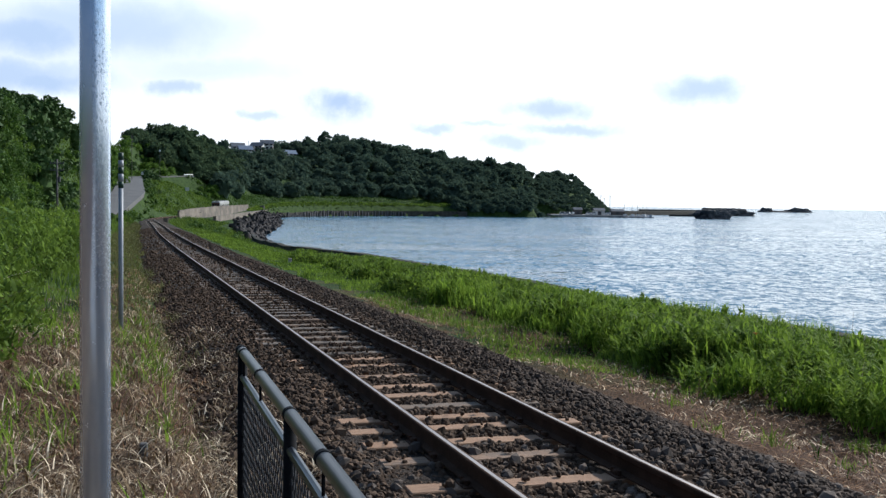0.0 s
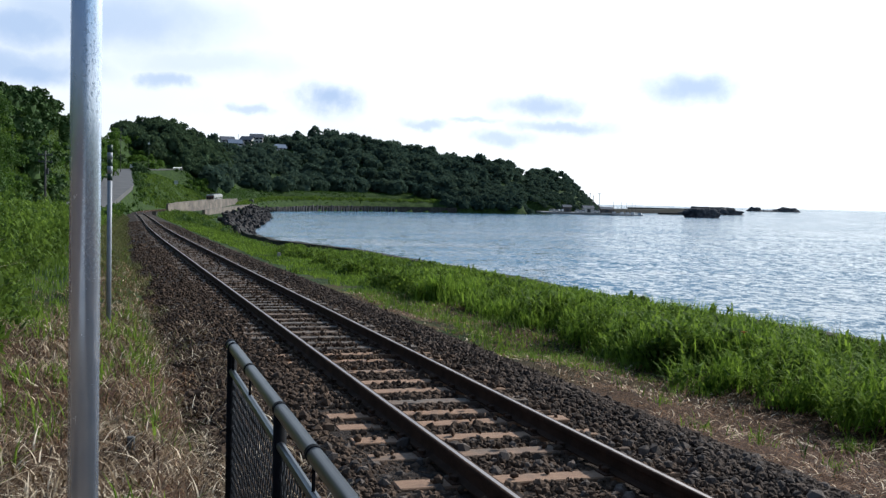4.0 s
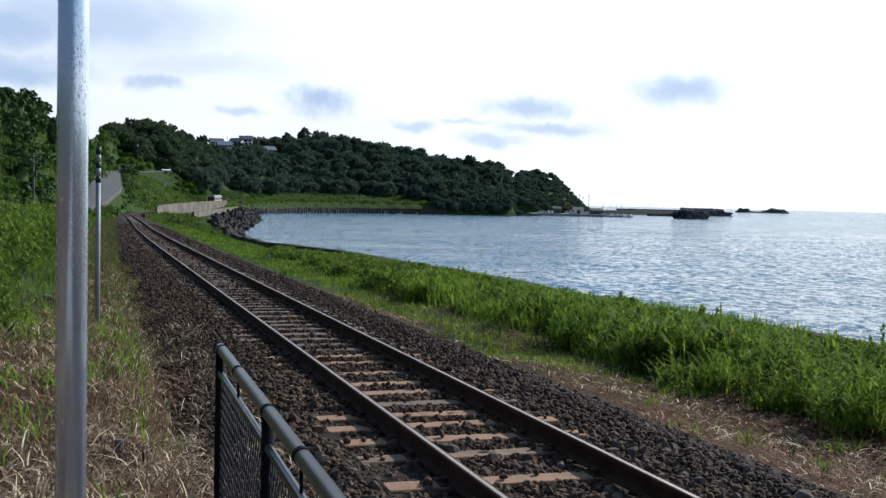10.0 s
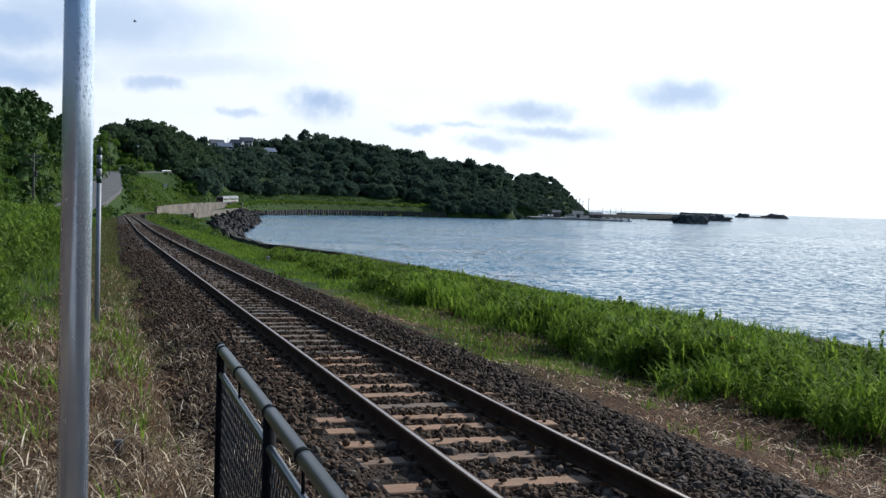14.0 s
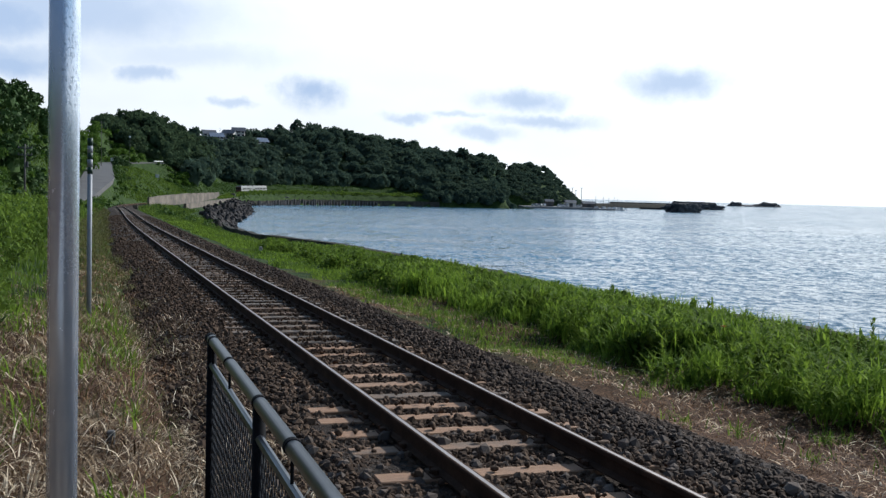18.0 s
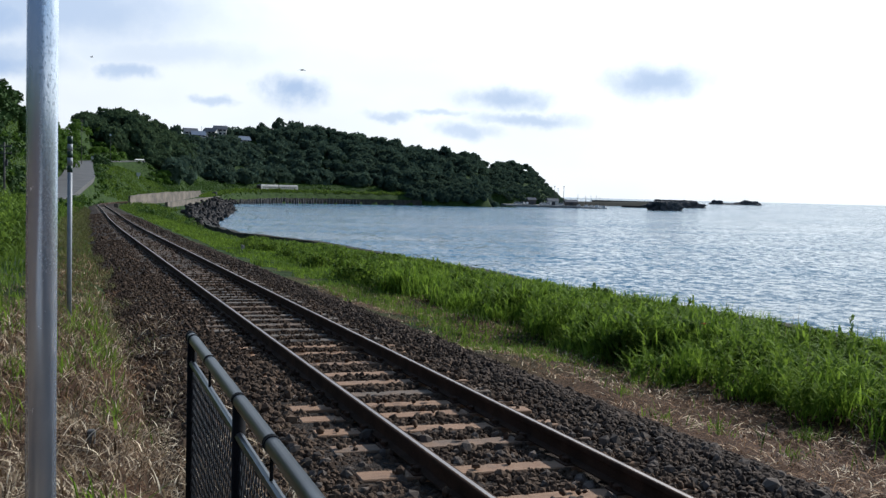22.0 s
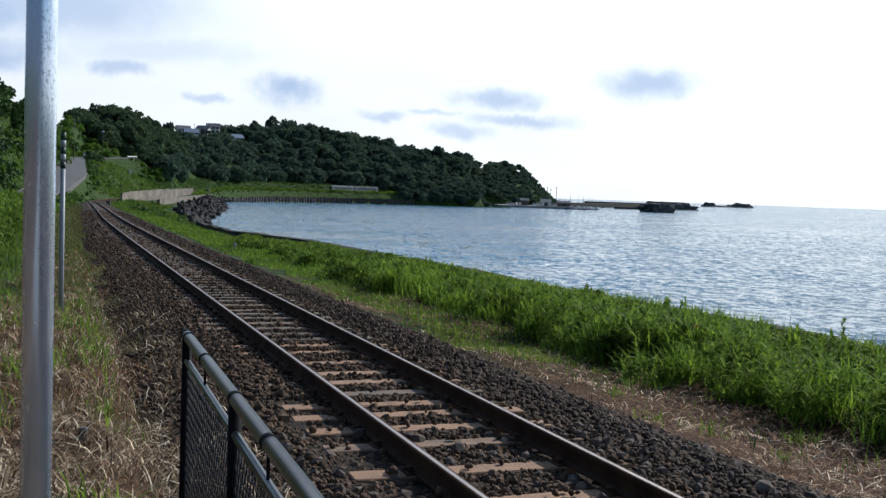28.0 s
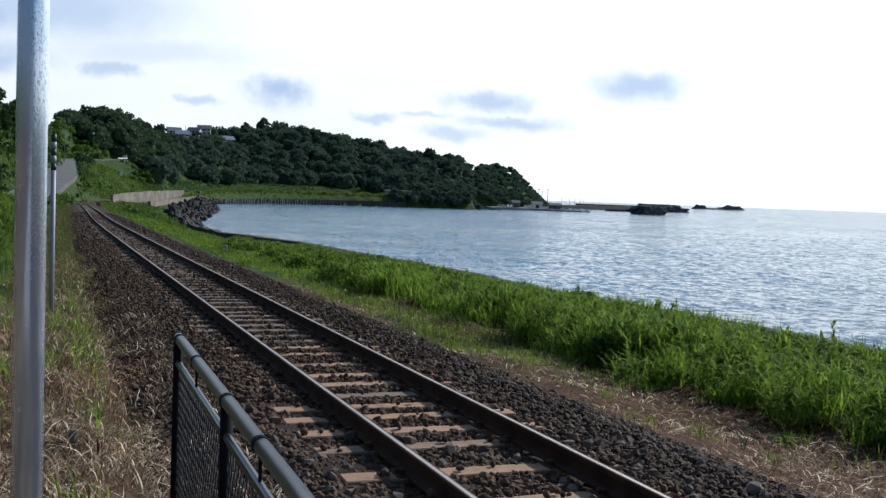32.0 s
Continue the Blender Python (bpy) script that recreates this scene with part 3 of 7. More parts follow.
def build_sea():
    az = np.radians(np.linspace(-40, 44, 220))
    rad = np.geomspace(9, 4950, 190)
    a, r = np.meshgrid(az, rad)
    x, y = (r * np.sin(a)).ravel(), (r * np.cos(a)).ravel()
    amp = np.clip(1.2 - r.ravel() / 260, 0, 1)
    z = np.array([0.16 * noise.noise((p * 0.16, q * 0.32, 1.0)) + 0.08 * noise.noise((p * 0.5, q * 0.9, 4.0)) if w > 0 else 0.0 for p, q, w in zip(x, y, amp)]) * amp
    m, k = len(rad), len(az)
    i, j = np.meshgrid(np.arange(m - 1), np.arange(k - 1), indexing="ij")
    f = np.stack([i * k + j, i * k + j + 1, (i + 1) * k + j + 1, (i + 1) * k + j], -1).reshape(-1, 4)
    me = mesh_from("water", np.c_[x, y, z], f[:, ::-1], [M_WATER], smooth=True)
    ob = tagged(new("water", me), "rippled blue-grey sea filling the bay", "sea", kind="structure")
    ob.location = (0, 0, SEA)
    return ob


build_ground_sheet()
SEA_SHEET = build_sea()

# ---- track ----
GAUGE = 1.132   # between the middles of the rail heads


def path_rows(s_list, n=0.0, up=0.0):
    rows = []
    for s in s_list:
        h = radians(float(heading(s)))
        rows.append((*on_track(s, n, up), math.cos(h), -math.sin(h)))
    return rows


S_LONG = list(np.concatenate([np.arange(-12, 60, 2.0), np.arange(60, 180, 5.0), np.arange(180, 660, 4.0)]))
track = thing("railway_track", Matrix(), "single railway track with rusty rails and wooden sleepers", "railway track", kind="structure")


def build_rails():
    profile = [(-0.061, -0.150), (0.061, -0.150), (0.061, -0.138), (0.012, -0.122), (0.009, -0.048), (0.033, -0.034), (0.033, -0.006), (0.026, -0.001), (0.013, 0.0), (-0.015, 0.0), (-0.026, -0.001), (-0.033, -0.006), (-0.033, -0.034), (-0.009, -0.048), (-0.012, -0.122), (-0.061, -0.138)]
    for side in (-1, 1):
        v, f = sweep(path_rows(S_LONG, side * GAUGE / 2), profile)
        k = len(profile)
        idx = [1 if (i % k) in (8,) else 0 for i in range(len(f))]
        ob = new("rail", mesh_from("rail", v, f, [M_RAIL, M_RAILTOP], mat_index=idx))
        ob.parent = track
        ob["label"] = "brown rusty steel rail with a polished top"


def build_bed():
    prof = [(-2.9, -0.75), (-2.25, -0.40), (-1.75, -0.22), (-1.2, -0.165), (-0.75, -0.175), (-0.5, -0.20), (0, -0.182), (0.5, -0.20), (0.75, -0.21), (1.2, -0.215), (1.75, -0.23), (2.4, -0.42), (3.4, -0.80), (3.6, -1.0)]
    v, f = sweep(path_rows(np.concatenate([np.arange(-12, 40, 0.25), np.arange(40, 180, 1.0), np.arange(180, 660, 4.0)])), prof, closed=False)
    v[:, 2] += np.array([0.025 * noise.noise((p[0] * 3, p[1] * 3, 0)) + 0.015 * noise.noise((p[0] * 9, p[1] * 9, 3)) for p in v])
    ob = new("ballast_bed", mesh_from("ballast_bed", v, f, [M_BALLAST_BED], smooth=True))
    ob.parent = track
    ob["label"] = "dark brown bed of crushed ballast"


SLEEPERS = [5.4, 6.05, 6.72, 7.47, 8.24, 8.80, 9.37, 9.80, 10.33, 10.95, 11.50, 12.23, 13.09, 13.59, 14.2, 14.75, 15.35, 15.94, 16.55, 17.15, 17.75, 18.47]
_r = random.Random(4)
_s = -6.0
while _s < 5.0:
    SLEEPERS.append(_s)
    _s += 0.61
_s = 19.2
while _s < 178:
    SLEEPERS.append(_s)
    _s += 0.61 + _r.uniform(-0.08, 0.08)


def build_sleepers():
    rnd = random.Random(7)
    kinds = []
    for q in range(10):
        bm = bmesh.new()
        box(bm, -1.05, 1.05, -0.10, 0.10, -0.30, -0.15, 0.008)
        bmesh.ops.subdivide_edges(bm, edges=[e for e in bm.edges if abs(e.verts[0].co.x - e.verts[1].co.x) > 1], cuts=6)
        for vv in bm.verts:
            vv.co.y += 0.008 * noise.noise((vv.co.x * 3 + q * 9, vv.co.y * 9, q))
            vv.co.z += 0.006 * noise.noise((vv.co.x * 4, vv.co.y * 9 + q * 5, q))
        me = bpy.data.meshes.new("sleeper")
        bm.to_mesh(me)
        bm.free()
        me.materials.append(M_SLEEPER if q < 5 else M_SLEEPER_OLD)
        kinds.append(me)
    bm = bmesh.new()
    for y in (-0.055, 0.055):
        for x in (-0.085, 0.085):
            tube(bm, (x, y, -0.15), (x, y, -0.10), 0.012, 0.014, 6)
    box(bm, -0.12, 0.12, -0.09, 0.09, -0.152, -0.138, 0.003)
    box(bm, -0.10, -0.05, -0.03, 0.03, -0.138, -0.105, 0.008)
    box(bm, 0.05, 0.10, -0.03, 0.03, -0.138, -0.105, 0.008)
    plate = bpy.data.meshes.new("tie_plate")
    bm.to_mesh(plate)
    bm.free()
    plate.materials.append(M_RAIL)
    for s in SLEEPERS:
        x, y, z = on_track(s)
        h = -float(heading(s)) + rnd.uniform(-0.9, 0.9)
        ob = new("sleeper", kinds[rnd.randrange(5) + (5 if s > 13.7 or s in (10.33, 6.05) else 0)])
        ob.parent = track
        ob.matrix_local = pose(x, y, z + rnd.uniform(-0.012, 0.006), 0, rnd.uniform(-0.3, 0.3), h)
        if s < 26:
            for side in (-1, 1):
                p = new("tie_plate", plate)
                p.parent = ob
                p.location = (side * GAUGE / 2, 0, 0)


def bed_height(n):
    return np.interp(n, (-2.9, -2.25, -1.75, -1.2, -0.75, -0.5, 0, 0.5, 0.75, 1.2, 1.75, 2.4, 3.4, 3.6), (-0.75, -0.40, -0.22, -0.165, -0.175, -0.20, -0.182, -0.20, -0.21, -0.215, -0.23, -0.42, -0.80, -1.0))


def build_stones():
    """Loose crushed stones over the bed, thinning out with distance."""
    g = np.random.default_rng(11)
    round_v, round_f = ico(1)
    oct_v = np.array([(1, 0.1, 0.15), (-0.9, -0.15, 0.2), (0.1, 1, -0.1), (-0.1, -1, 0.1), (0.25, 0.15, 0.85), (-0.15, 0, -0.8)], float)
    oct_f = np.array([(0, 2, 4), (2, 1, 4), (1, 3, 4), (3, 0, 4), (2, 0, 5), (1, 2, 5), (3, 1, 5), (0, 3, 5)])
    S, N, R = [], [], []
    for s0, s1, per, size in ((0, 5.2, 20, 0.035), (5.2, 9, 740, 0.0245), (9, 15, 440, 0.027), (15, 26, 250, 0.028), (26, 46, 84, 0.034), (46, 110, 14, 0.050)):
        k = int((s1 - s0) * 6.0 * per)
        S.append(g.uniform(s0, s1, k))
        N.append(g.uniform(-2.45, 3.55, k))
        R.append(size * g.lognormal(0, 0.28, k))
    S, N, R = np.concatenate(S), np.concatenate(N), np.concatenate(R)
    gap = np.abs(S[:, None] - np.array(SLEEPERS)[None, :]).min(1)
    bare = (np.abs(N) < 1.06) & (gap < 0.082)
    rail = np.abs(np.abs(N) - GAUGE / 2) < 0.075
    ends = np.where(N > 0, np.where((S > 8.6) & (S < 9.6), 0.2, 0.75), np.interp(S, (9.9, 10.3), (0.15, 0.6)))
    spill = np.where(np.abs(N) > 0.68, ends, np.interp(S, (6, 12, 14, 22), (0.02, 0.06, 0.45, 0.6)))
    keep = (~bare | (g.random(len(S)) < spill)) & ~rail & (N > np.interp(S, (8.5, 12), (-1.95, -2.5)) + 0.12 * g.normal(size=len(S)))
    lift = bare * np.where(N < -0.7, 0.02, 0.055)
    S, N, R, lift = S[keep], N[keep], R[keep], lift[keep]
    # the cribs lie a little lower than the tops of the sleepers' ends
    lift = lift - 0.03 * ((N < -0.66) & (N > -1.15) & (S < 10.2) & (lift == 0))
    h = np.radians(heading(S))
    x = np.interp(S, S_AXIS, TX) + N * np.cos(h)
    y = np.interp(S, S_AXIS, TY) - N * np.sin(h)
    z = track_z(S) + bed_height(N) + lift + R * 0.25 + g.uniform(-0.01, 0.02, len(S))

    def shaped(v, pick):
        """Broken stones of one kind, each turned and stretched its own way."""
        k = len(pick)
        q = g.normal(size=(k, 4))
        q /= np.linalg.norm(q, axis=1)[:, None]
        w, a, b, c = q.T
        rot = np.stack([np.stack([1 - 2 * (b * b + c * c), 2 * (a * b - w * c), 2 * (a * c + w * b)], -1), np.stack([2 * (a * b + w * c), 1 - 2 * (a * a + c * c), 2 * (b * c - w * a)], -1), np.stack([2 * (a * c - w * b), 2 * (b * c + w * a), 1 - 2 * (a * a + b * b)], -1)], 1)
        shape = v[None] * g.uniform(0.68, 1.3, (k, 1, 3)) * g.uniform(0.76, 1.16, (k, len(v), 1))
        return np.einsum("nij,nkj->nki", rot, shape) * R[pick, None, None] + np.stack([x, y, z], -1)[pick, None, :]

    # the nearest large stones are pieces of their own
    close = np.where((S > 5.6) & (S < 8.8) & (N > -2.2) & (N < 3.4))[0]
    loose = close[np.argsort(-R[close])][:300]
    kinds = []
    for q in range(8):
        kinds.append(mesh_from("ballast_stone", round_v * g.uniform(0.68, 1.3, (1, 3)) * g.uniform(0.78, 1.15, (len(round_v), 1)), round_f, [M_STONE_LOOSE]))
    for j in loose:
        ob = new("ballast_stone", kinds[int(g.integers(0, 8))])
        ob.parent = track
        ob.matrix_local = pose(x[j], y[j], z[j] + 0.005, *g.uniform(0, 360, 3)) @ Matrix.Scale(float(R[j]), 4)
    rest = np.ones(len(S), bool)
    rest[loose] = False
    brown = N + 0.25 * g.normal(size=len(S)) < 1.25
    for sel, mat, label in ((brown & rest, M_STONE_BROWN, "rust-brown crushed stones between and beside the rails"), (~brown & rest, M_STONE, "dark grey crushed stones on the shoulders")):
        for near in (True, False):
            pick = np.where(sel & ((S < 12.5) == near))[0]
            v, f = (round_v, round_f) if near else (oct_v, oct_f)
            f = f[None] + (np.arange(len(pick)) * len(v))[:, None, None]
            ob = new("ballast_stones", mesh_from("ballast_stones", shaped(v, pick).reshape(-1, 3), f.reshape(-1, 3), [mat]))
            ob.parent = track
            tagged(ob, label, kind="stuff")


build_rails()
build_bed()
build_sleepers()
build_stones()

# ---- things by the platform ----
def build_bounce_slab():
    """Unseen slab underfoot and behind, ending just ahead of the camera, added to bounce light onto the pole."""
    v, f = sweep(path_rows(np.arange(-40, 2.1, 2.0)), [(-8.5, -0.9), (-2.75, -0.9), (-2.75, 0.07), (-2.79, 0.09), (-8.5, 0.09)])
    k = 5
    me = bpy.data.meshes.new("platform")
    me.from_pydata([tuple(p) for p in v], [], [tuple(q) for q in f] + [tuple(range(k))[::-1], tuple(range(len(v) - k, len(v)))])
    me.materials.append(M_QUAY)
    tagged(new("platform", me), "low pale concrete slab out of view, added to bounce light", "platform", kind="structure")


build_bounce_slab()


def fence_point(d, z):
    """A place on the fence d metres ahead of the camera."""
    return Vector((0.486 - 0.307 * d, d, z))


def build_pole():
    t = thing("steel_pole", pose(-0.895, 2.65, -0.1), "tall galvanised steel pole standing in dry grass", "pole")
    bm = bmesh.new()
    tube(bm, (0, 0, -0.3), (0, 0, 4.4), 0.0381, seg=40)
    part("tube", bm, M_GALV, t, smooth=True)
    bm = bmesh.new()
    tube(bm, (0, 0, 4.4), (0, 0, 4.43), 0.040, 0.030, seg=40)
    part("cap", bm, M_GALV, t)
    return t


def build_fence():
    ztop, zlow, zbase = 1.055, 0.95, -0.15
    t = thing("mesh_fence", Matrix.Translation(fence_point(4.3, zbase)), "black chain-link fence with a grey top pipe beside the track", "fence")

    def loc(d, z):
        return fence_point(d, z) - fence_point(4.3, zbase)
    bm = bmesh.new()
    tube(bm, loc(4.33, ztop), loc(-1.0, ztop), 0.0213, seg=20)
    part("top_pipe", bm, M_PIPE, t, "grey coated top pipe", smooth=True)
    bm = bmesh.new()
    tube(bm, loc(4.35, ztop), loc(4.31, ztop), 0.0235, 0.0235, seg=20)
    part("end_cap", bm, M_BLACK, t)
    for d0, d1 in ((4.28, 3.06), (3.02, 1.72), (1.68, 0.4), (0.36, -0.9)):
        bm = bmesh.new()
        tube(bm, loc(d0, zlow), loc(d1, zlow), 0.014, seg=8)
        part("panel_rail", bm, M_PIPE, t)
        bm = bmesh.new()
        tube(bm, loc(d0, zbase + 0.12), loc(d1, zbase + 0.12), 0.014, seg=8)
        part("panel_rail", bm, M_PIPE, t)
        bm = bmesh.new()
        a, b = loc(d0, 0), loc(d1, 0)
        span = (b - a).length
        ux = (b - a) / span
        zs, ze, step = 0.13, zlow - zbase - 0.01, 0.045
        k = -int(ze / step) - 1
        lines = []
        while k * step < span:
            for sg in (1, -1):
                x0, z0 = k * step, zs
                x1, z1 = x0 + (ze - zs) * 0.62, ze
                if sg < 0:
                    z0, z1 = ze, zs
                # cut to the panel
                lo, hi = max(0.0, -x0 / (x1 - x0)), min(1.0, (span - x0) / (x1 - x0))
                if hi > lo + 0.01:
                    lines.append((x0 + lo * (x1 - x0), z0 + lo * (z1 - z0), x0 + hi * (x1 - x0), z0 + hi * (z1 - z0), sg))
            k += 1
        w = 0.0018
        for x0, z0, x1, z1, sg in lines:
            side = Vector((ux.y, -ux.x, 0)) * 0.002 * sg
            p, q = a + ux * x0 + side, a + ux * x1 + side
            p.z, q.z = z0, z1
            tube(bm, p, q, w, seg=3, caps=False)
        part("wire_mesh", bm, M_PIPE, t, "dark grey chain-link wire mesh")
    for d in (4.3, 3.04, 1.70, 0.38):
        bm = bmesh.new()
        tube(bm, loc(d, zbase - 0.2), loc(d, ztop - 0.015), 0.020, seg=14)
        part("post", bm, M_BLACK, t, smooth=True)
    for d in (4.24, 3.72, 3.04, 2.52, 1.98, 1.70, 1.2, 0.6):
        bm = bmesh.new()
        tube(bm, loc(d + 0.012, ztop), loc(d - 0.012, ztop), 0.0232, seg=20)
        a = loc(d, ztop)
        tube(bm, a + Vector((0, 0, -0.02)), a + Vector((0, 0, -0.115)), 0.005, seg=6)
        part("clamp", bm, M_BLACK, t, "black band clamp")
    return t


def build_marker():
    t = thing("marker_post", pose(-4.66, 14.9, -0.3), "thin white snow-marker post with dark green bands in the grass", "marker post")
    bm = bmesh.new()
    tube(bm, (0, 0, -0.2), (0, 0, 2.22), 0.034, seg=16)
    part("post", bm, M_POST, t, smooth=True)
    for z0, z1, m in ((2.54, 2.65, M_GREEN), (2.44, 2.54, M_POST), (2.345, 2.44, M_GREEN), (2.235, 2.345, M_POST), (2.14, 2.235, M_GREEN)):
        bm = bmesh.new()
        tube(bm, (0, 0, z0), (0, 0, z1), 0.037, seg=16)
        part("band", bm, m, t, "dark green band" if m is M_GREEN else "pale grey band", smooth=True)


build_pole()
build_fence()
build_marker()

# ---- walls along the shore ----
def wall_sweep(name, s_list, n, up_top, up_base, thick, label, lip=0.0, level=False, mat=None, rise=None):
    prof = [(-thick / 2, up_base), (thick / 2 + 0.15, up_base), (thick / 2, up_top - 0.25), (thick / 2 + lip, up_top - 0.22), (thick / 2 + lip, up_top), (-thick / 2, up_top)]
    rows = []
    for q, s in enumerate(s_list):
        nn = n(s) if callable(n) else n
        h = radians(float(heading(s)))
        x, y, z = on_track(s, nn)
        rows.append((x, y, (0.0 if level else z) + (rise(s) if rise else 0.0), math.cos(h), -math.sin(h)))
    v, f = sweep(rows, prof)
    v[:, 2] += [0.16 * noise.noise((p[0] * 0.11, p[1] * 0.11, 3.0)) + 0.10 * noise.noise((p[0] * 0.4, p[1] * 0.4, 8.0)) for p in v]
    k = len(prof)
    bmv = [tuple(p) for p in v]
    me = bpy.data.meshes.new(name)
    me.from_pydata(bmv, [], [tuple(q) for q in f] + [tuple(range(k))[::-1], tuple(range(len(v) - k, len(v)))])
    me.materials.append(mat or M_CONCRETE)
    ob = tagged(new(name, me), label, "wall", kind="structure")
    return ob


def shore_n(s):
    return float(np.interp(s, (-40, 60, 85, 205, 340, 440, 500, 800), (11, 11, 9.8, 16.5, 15.5, 9.5, 12.6, 13)))


wall_sweep("sea_wall_near", np.arange(-12, 205, 3.0), shore_n, -0.38, -6.5, 0.6, "low dark concrete sea wall along the edge of the grass", mat=M_SEAWALL, rise=lambda s: float(np.interp(s, (40, 60, 80, 100, 115, 130, 150, 170, 205), (-0.32, -0.36, -0.64, -0.88, -1.12, -1.42, -1.17, -0.95, -0.85))))
wall_sweep("wall_upper", np.arange(238, 437, 4.0), 3.2, -0.06, -3.8, 0.4, "stained pale concrete parapet wall beside the far track", 0.06, True, rise=lambda s: float(np.interp(s, (238, 300, 437), (-0.66, -0.25, 0.0))))
wall_sweep("wall_lower", np.arange(270, 470, 4.0), 8.1, -2.45, -6.5, 0.7, "lower tier of stained concrete sea wall", 0.0, True)


def build_revetment():
    base = wall_sweep("sea_wall_far", np.arange(470, 634, 4.0), lambda s: shore_n(s) + 0.2, -2.7, -7.5, 0.6, "dark ribbed sea wall along the far shore", mat=M_SEAWALL)
    bm = bmesh.new()
    box(bm, -0.3, 0.3, -0.32, 0.32, -3.4, 0.4, 0.05)
    me = bpy.data.meshes.new("rib")
    bm.to_mesh(me)
    bm.free()
    me.materials.append(M_ROCK)
    s = 474.0
    rnd = random.Random(31)
    while s < 588:
        x, y, z = on_track(s, shore_n(s) + 1.0)
        ob = new("rib", me)
        ob.parent = base
        ob.matrix_local = pose(x, y, z - 3.0 + rnd.uniform(-1.3, 0.3), rnd.uniform(-8, 8), rnd.uniform(-6, 6), -float(heading(s)) + rnd.uniform(-9, 9))
        s += rnd.choice((1.6, 2.0, 2.2, 2.6, 3.4))


build_revetment()

# ---- vegetation ----
def hash_noise(x, y, k, seed):
    return np.array([noise.noise((a * k, b * k, seed)) for a, b in zip(x, y)])


def blades(name, x, y, z, height, width, lean, mat, label, seed, segs=3, flat=0.0, parent=None):
    """Bent tapering blades rooted at the places given."""
    g = np.random.default_rng(seed)
    k = len(x)
    a = g.uniform(0, 2 * np.pi, k)
    dirx, diry = np.cos(a), np.sin(a)
    sx, sy = -diry, dirx
    lean = lean * g.uniform(0.3, 1.6, k)
    V = []
    for i in range(segs + 1):
        t = i / segs
        w = width * (1 - t) ** 0.7 * (0.75 + 0.5 * t * (1 - t) * 2)
        off = lean * height * t ** 1.8
        up = height * t * (1 - 0.35 * np.minimum(lean, 1.5) * t) * (1 - flat)
        cx, cy, cz = x + dirx * off, y + diry * off, z + up
        if i < segs:
            V.append(np.stack([cx - sx * w, cy - sy * w, cz], -1))
            V.append(np.stack([cx + sx * w, cy + sy * w, cz], -1))
        else:
            V.append(np.stack([cx, cy, cz], -1))
    V = np.stack(V, 1)
    m = V.shape[1]
    tri = []
    for i in range(segs - 1):
        p = 2 * i
        tri += [(p, p + 1, p + 3), (p, p + 3, p + 2)]
    tri.append((2 * segs - 2, 2 * segs - 1, 2 * segs))
    F = np.array(tri)[None] + (np.arange(k) * m)[:, None, None]
    me = mesh_from(name, V.reshape(-1, 3), F.reshape(-1, 3), [mat])
    return tagged(new(name, me), label, "grass", kind="stuff")


def scatter(s0, s1, n0, n1, count, seed, power=1.0):
    """Random places along the track, denser near its start."""
    g = np.random.default_rng(seed)
    u = g.random(count) ** power
    s = s0 + (s1 - s0) * u
    n = g.uniform(n0, n1, count)
    h = np.radians(heading(s))
    x = np.interp(s, S_AXIS, TX) + n * np.cos(h)
    y = np.interp(s, S_AXIS, TY) - n * np.sin(h)
    return s, n, x, y, g


def leafy_clumps(name, x, y, radius, tall, per, leaf, wide, mat, label, seed):
    """Bushy herbs: broad leaves over the outside of rounded clumps at the places given."""
    g = np.random.default_rng(seed)
    k = len(x)
    cx, cy, r, h = (np.repeat(q, per) for q in (x, y, radius, tall))
    a, u = g.uniform(0, 2 * np.pi, k * per), g.random(k * per)
    q = np.sqrt(1 - u ** 2) * g.uniform(0.6, 1.05, k * per)
    lx, ly = cx + r * q * np.cos(a), cy + r * q * np.sin(a)
    lz = np.repeat(sheet_z(x, y), per) + h * u * g.uniform(0.75, 1.05, k * per)
    size = g.uniform(0.6, 1.4, k * per)
    return blades(name, lx, ly, lz, leaf * size, wide * size * g.uniform(0.7, 1.3, k * per), 1.25, mat, label, seed + 1, segs=2)


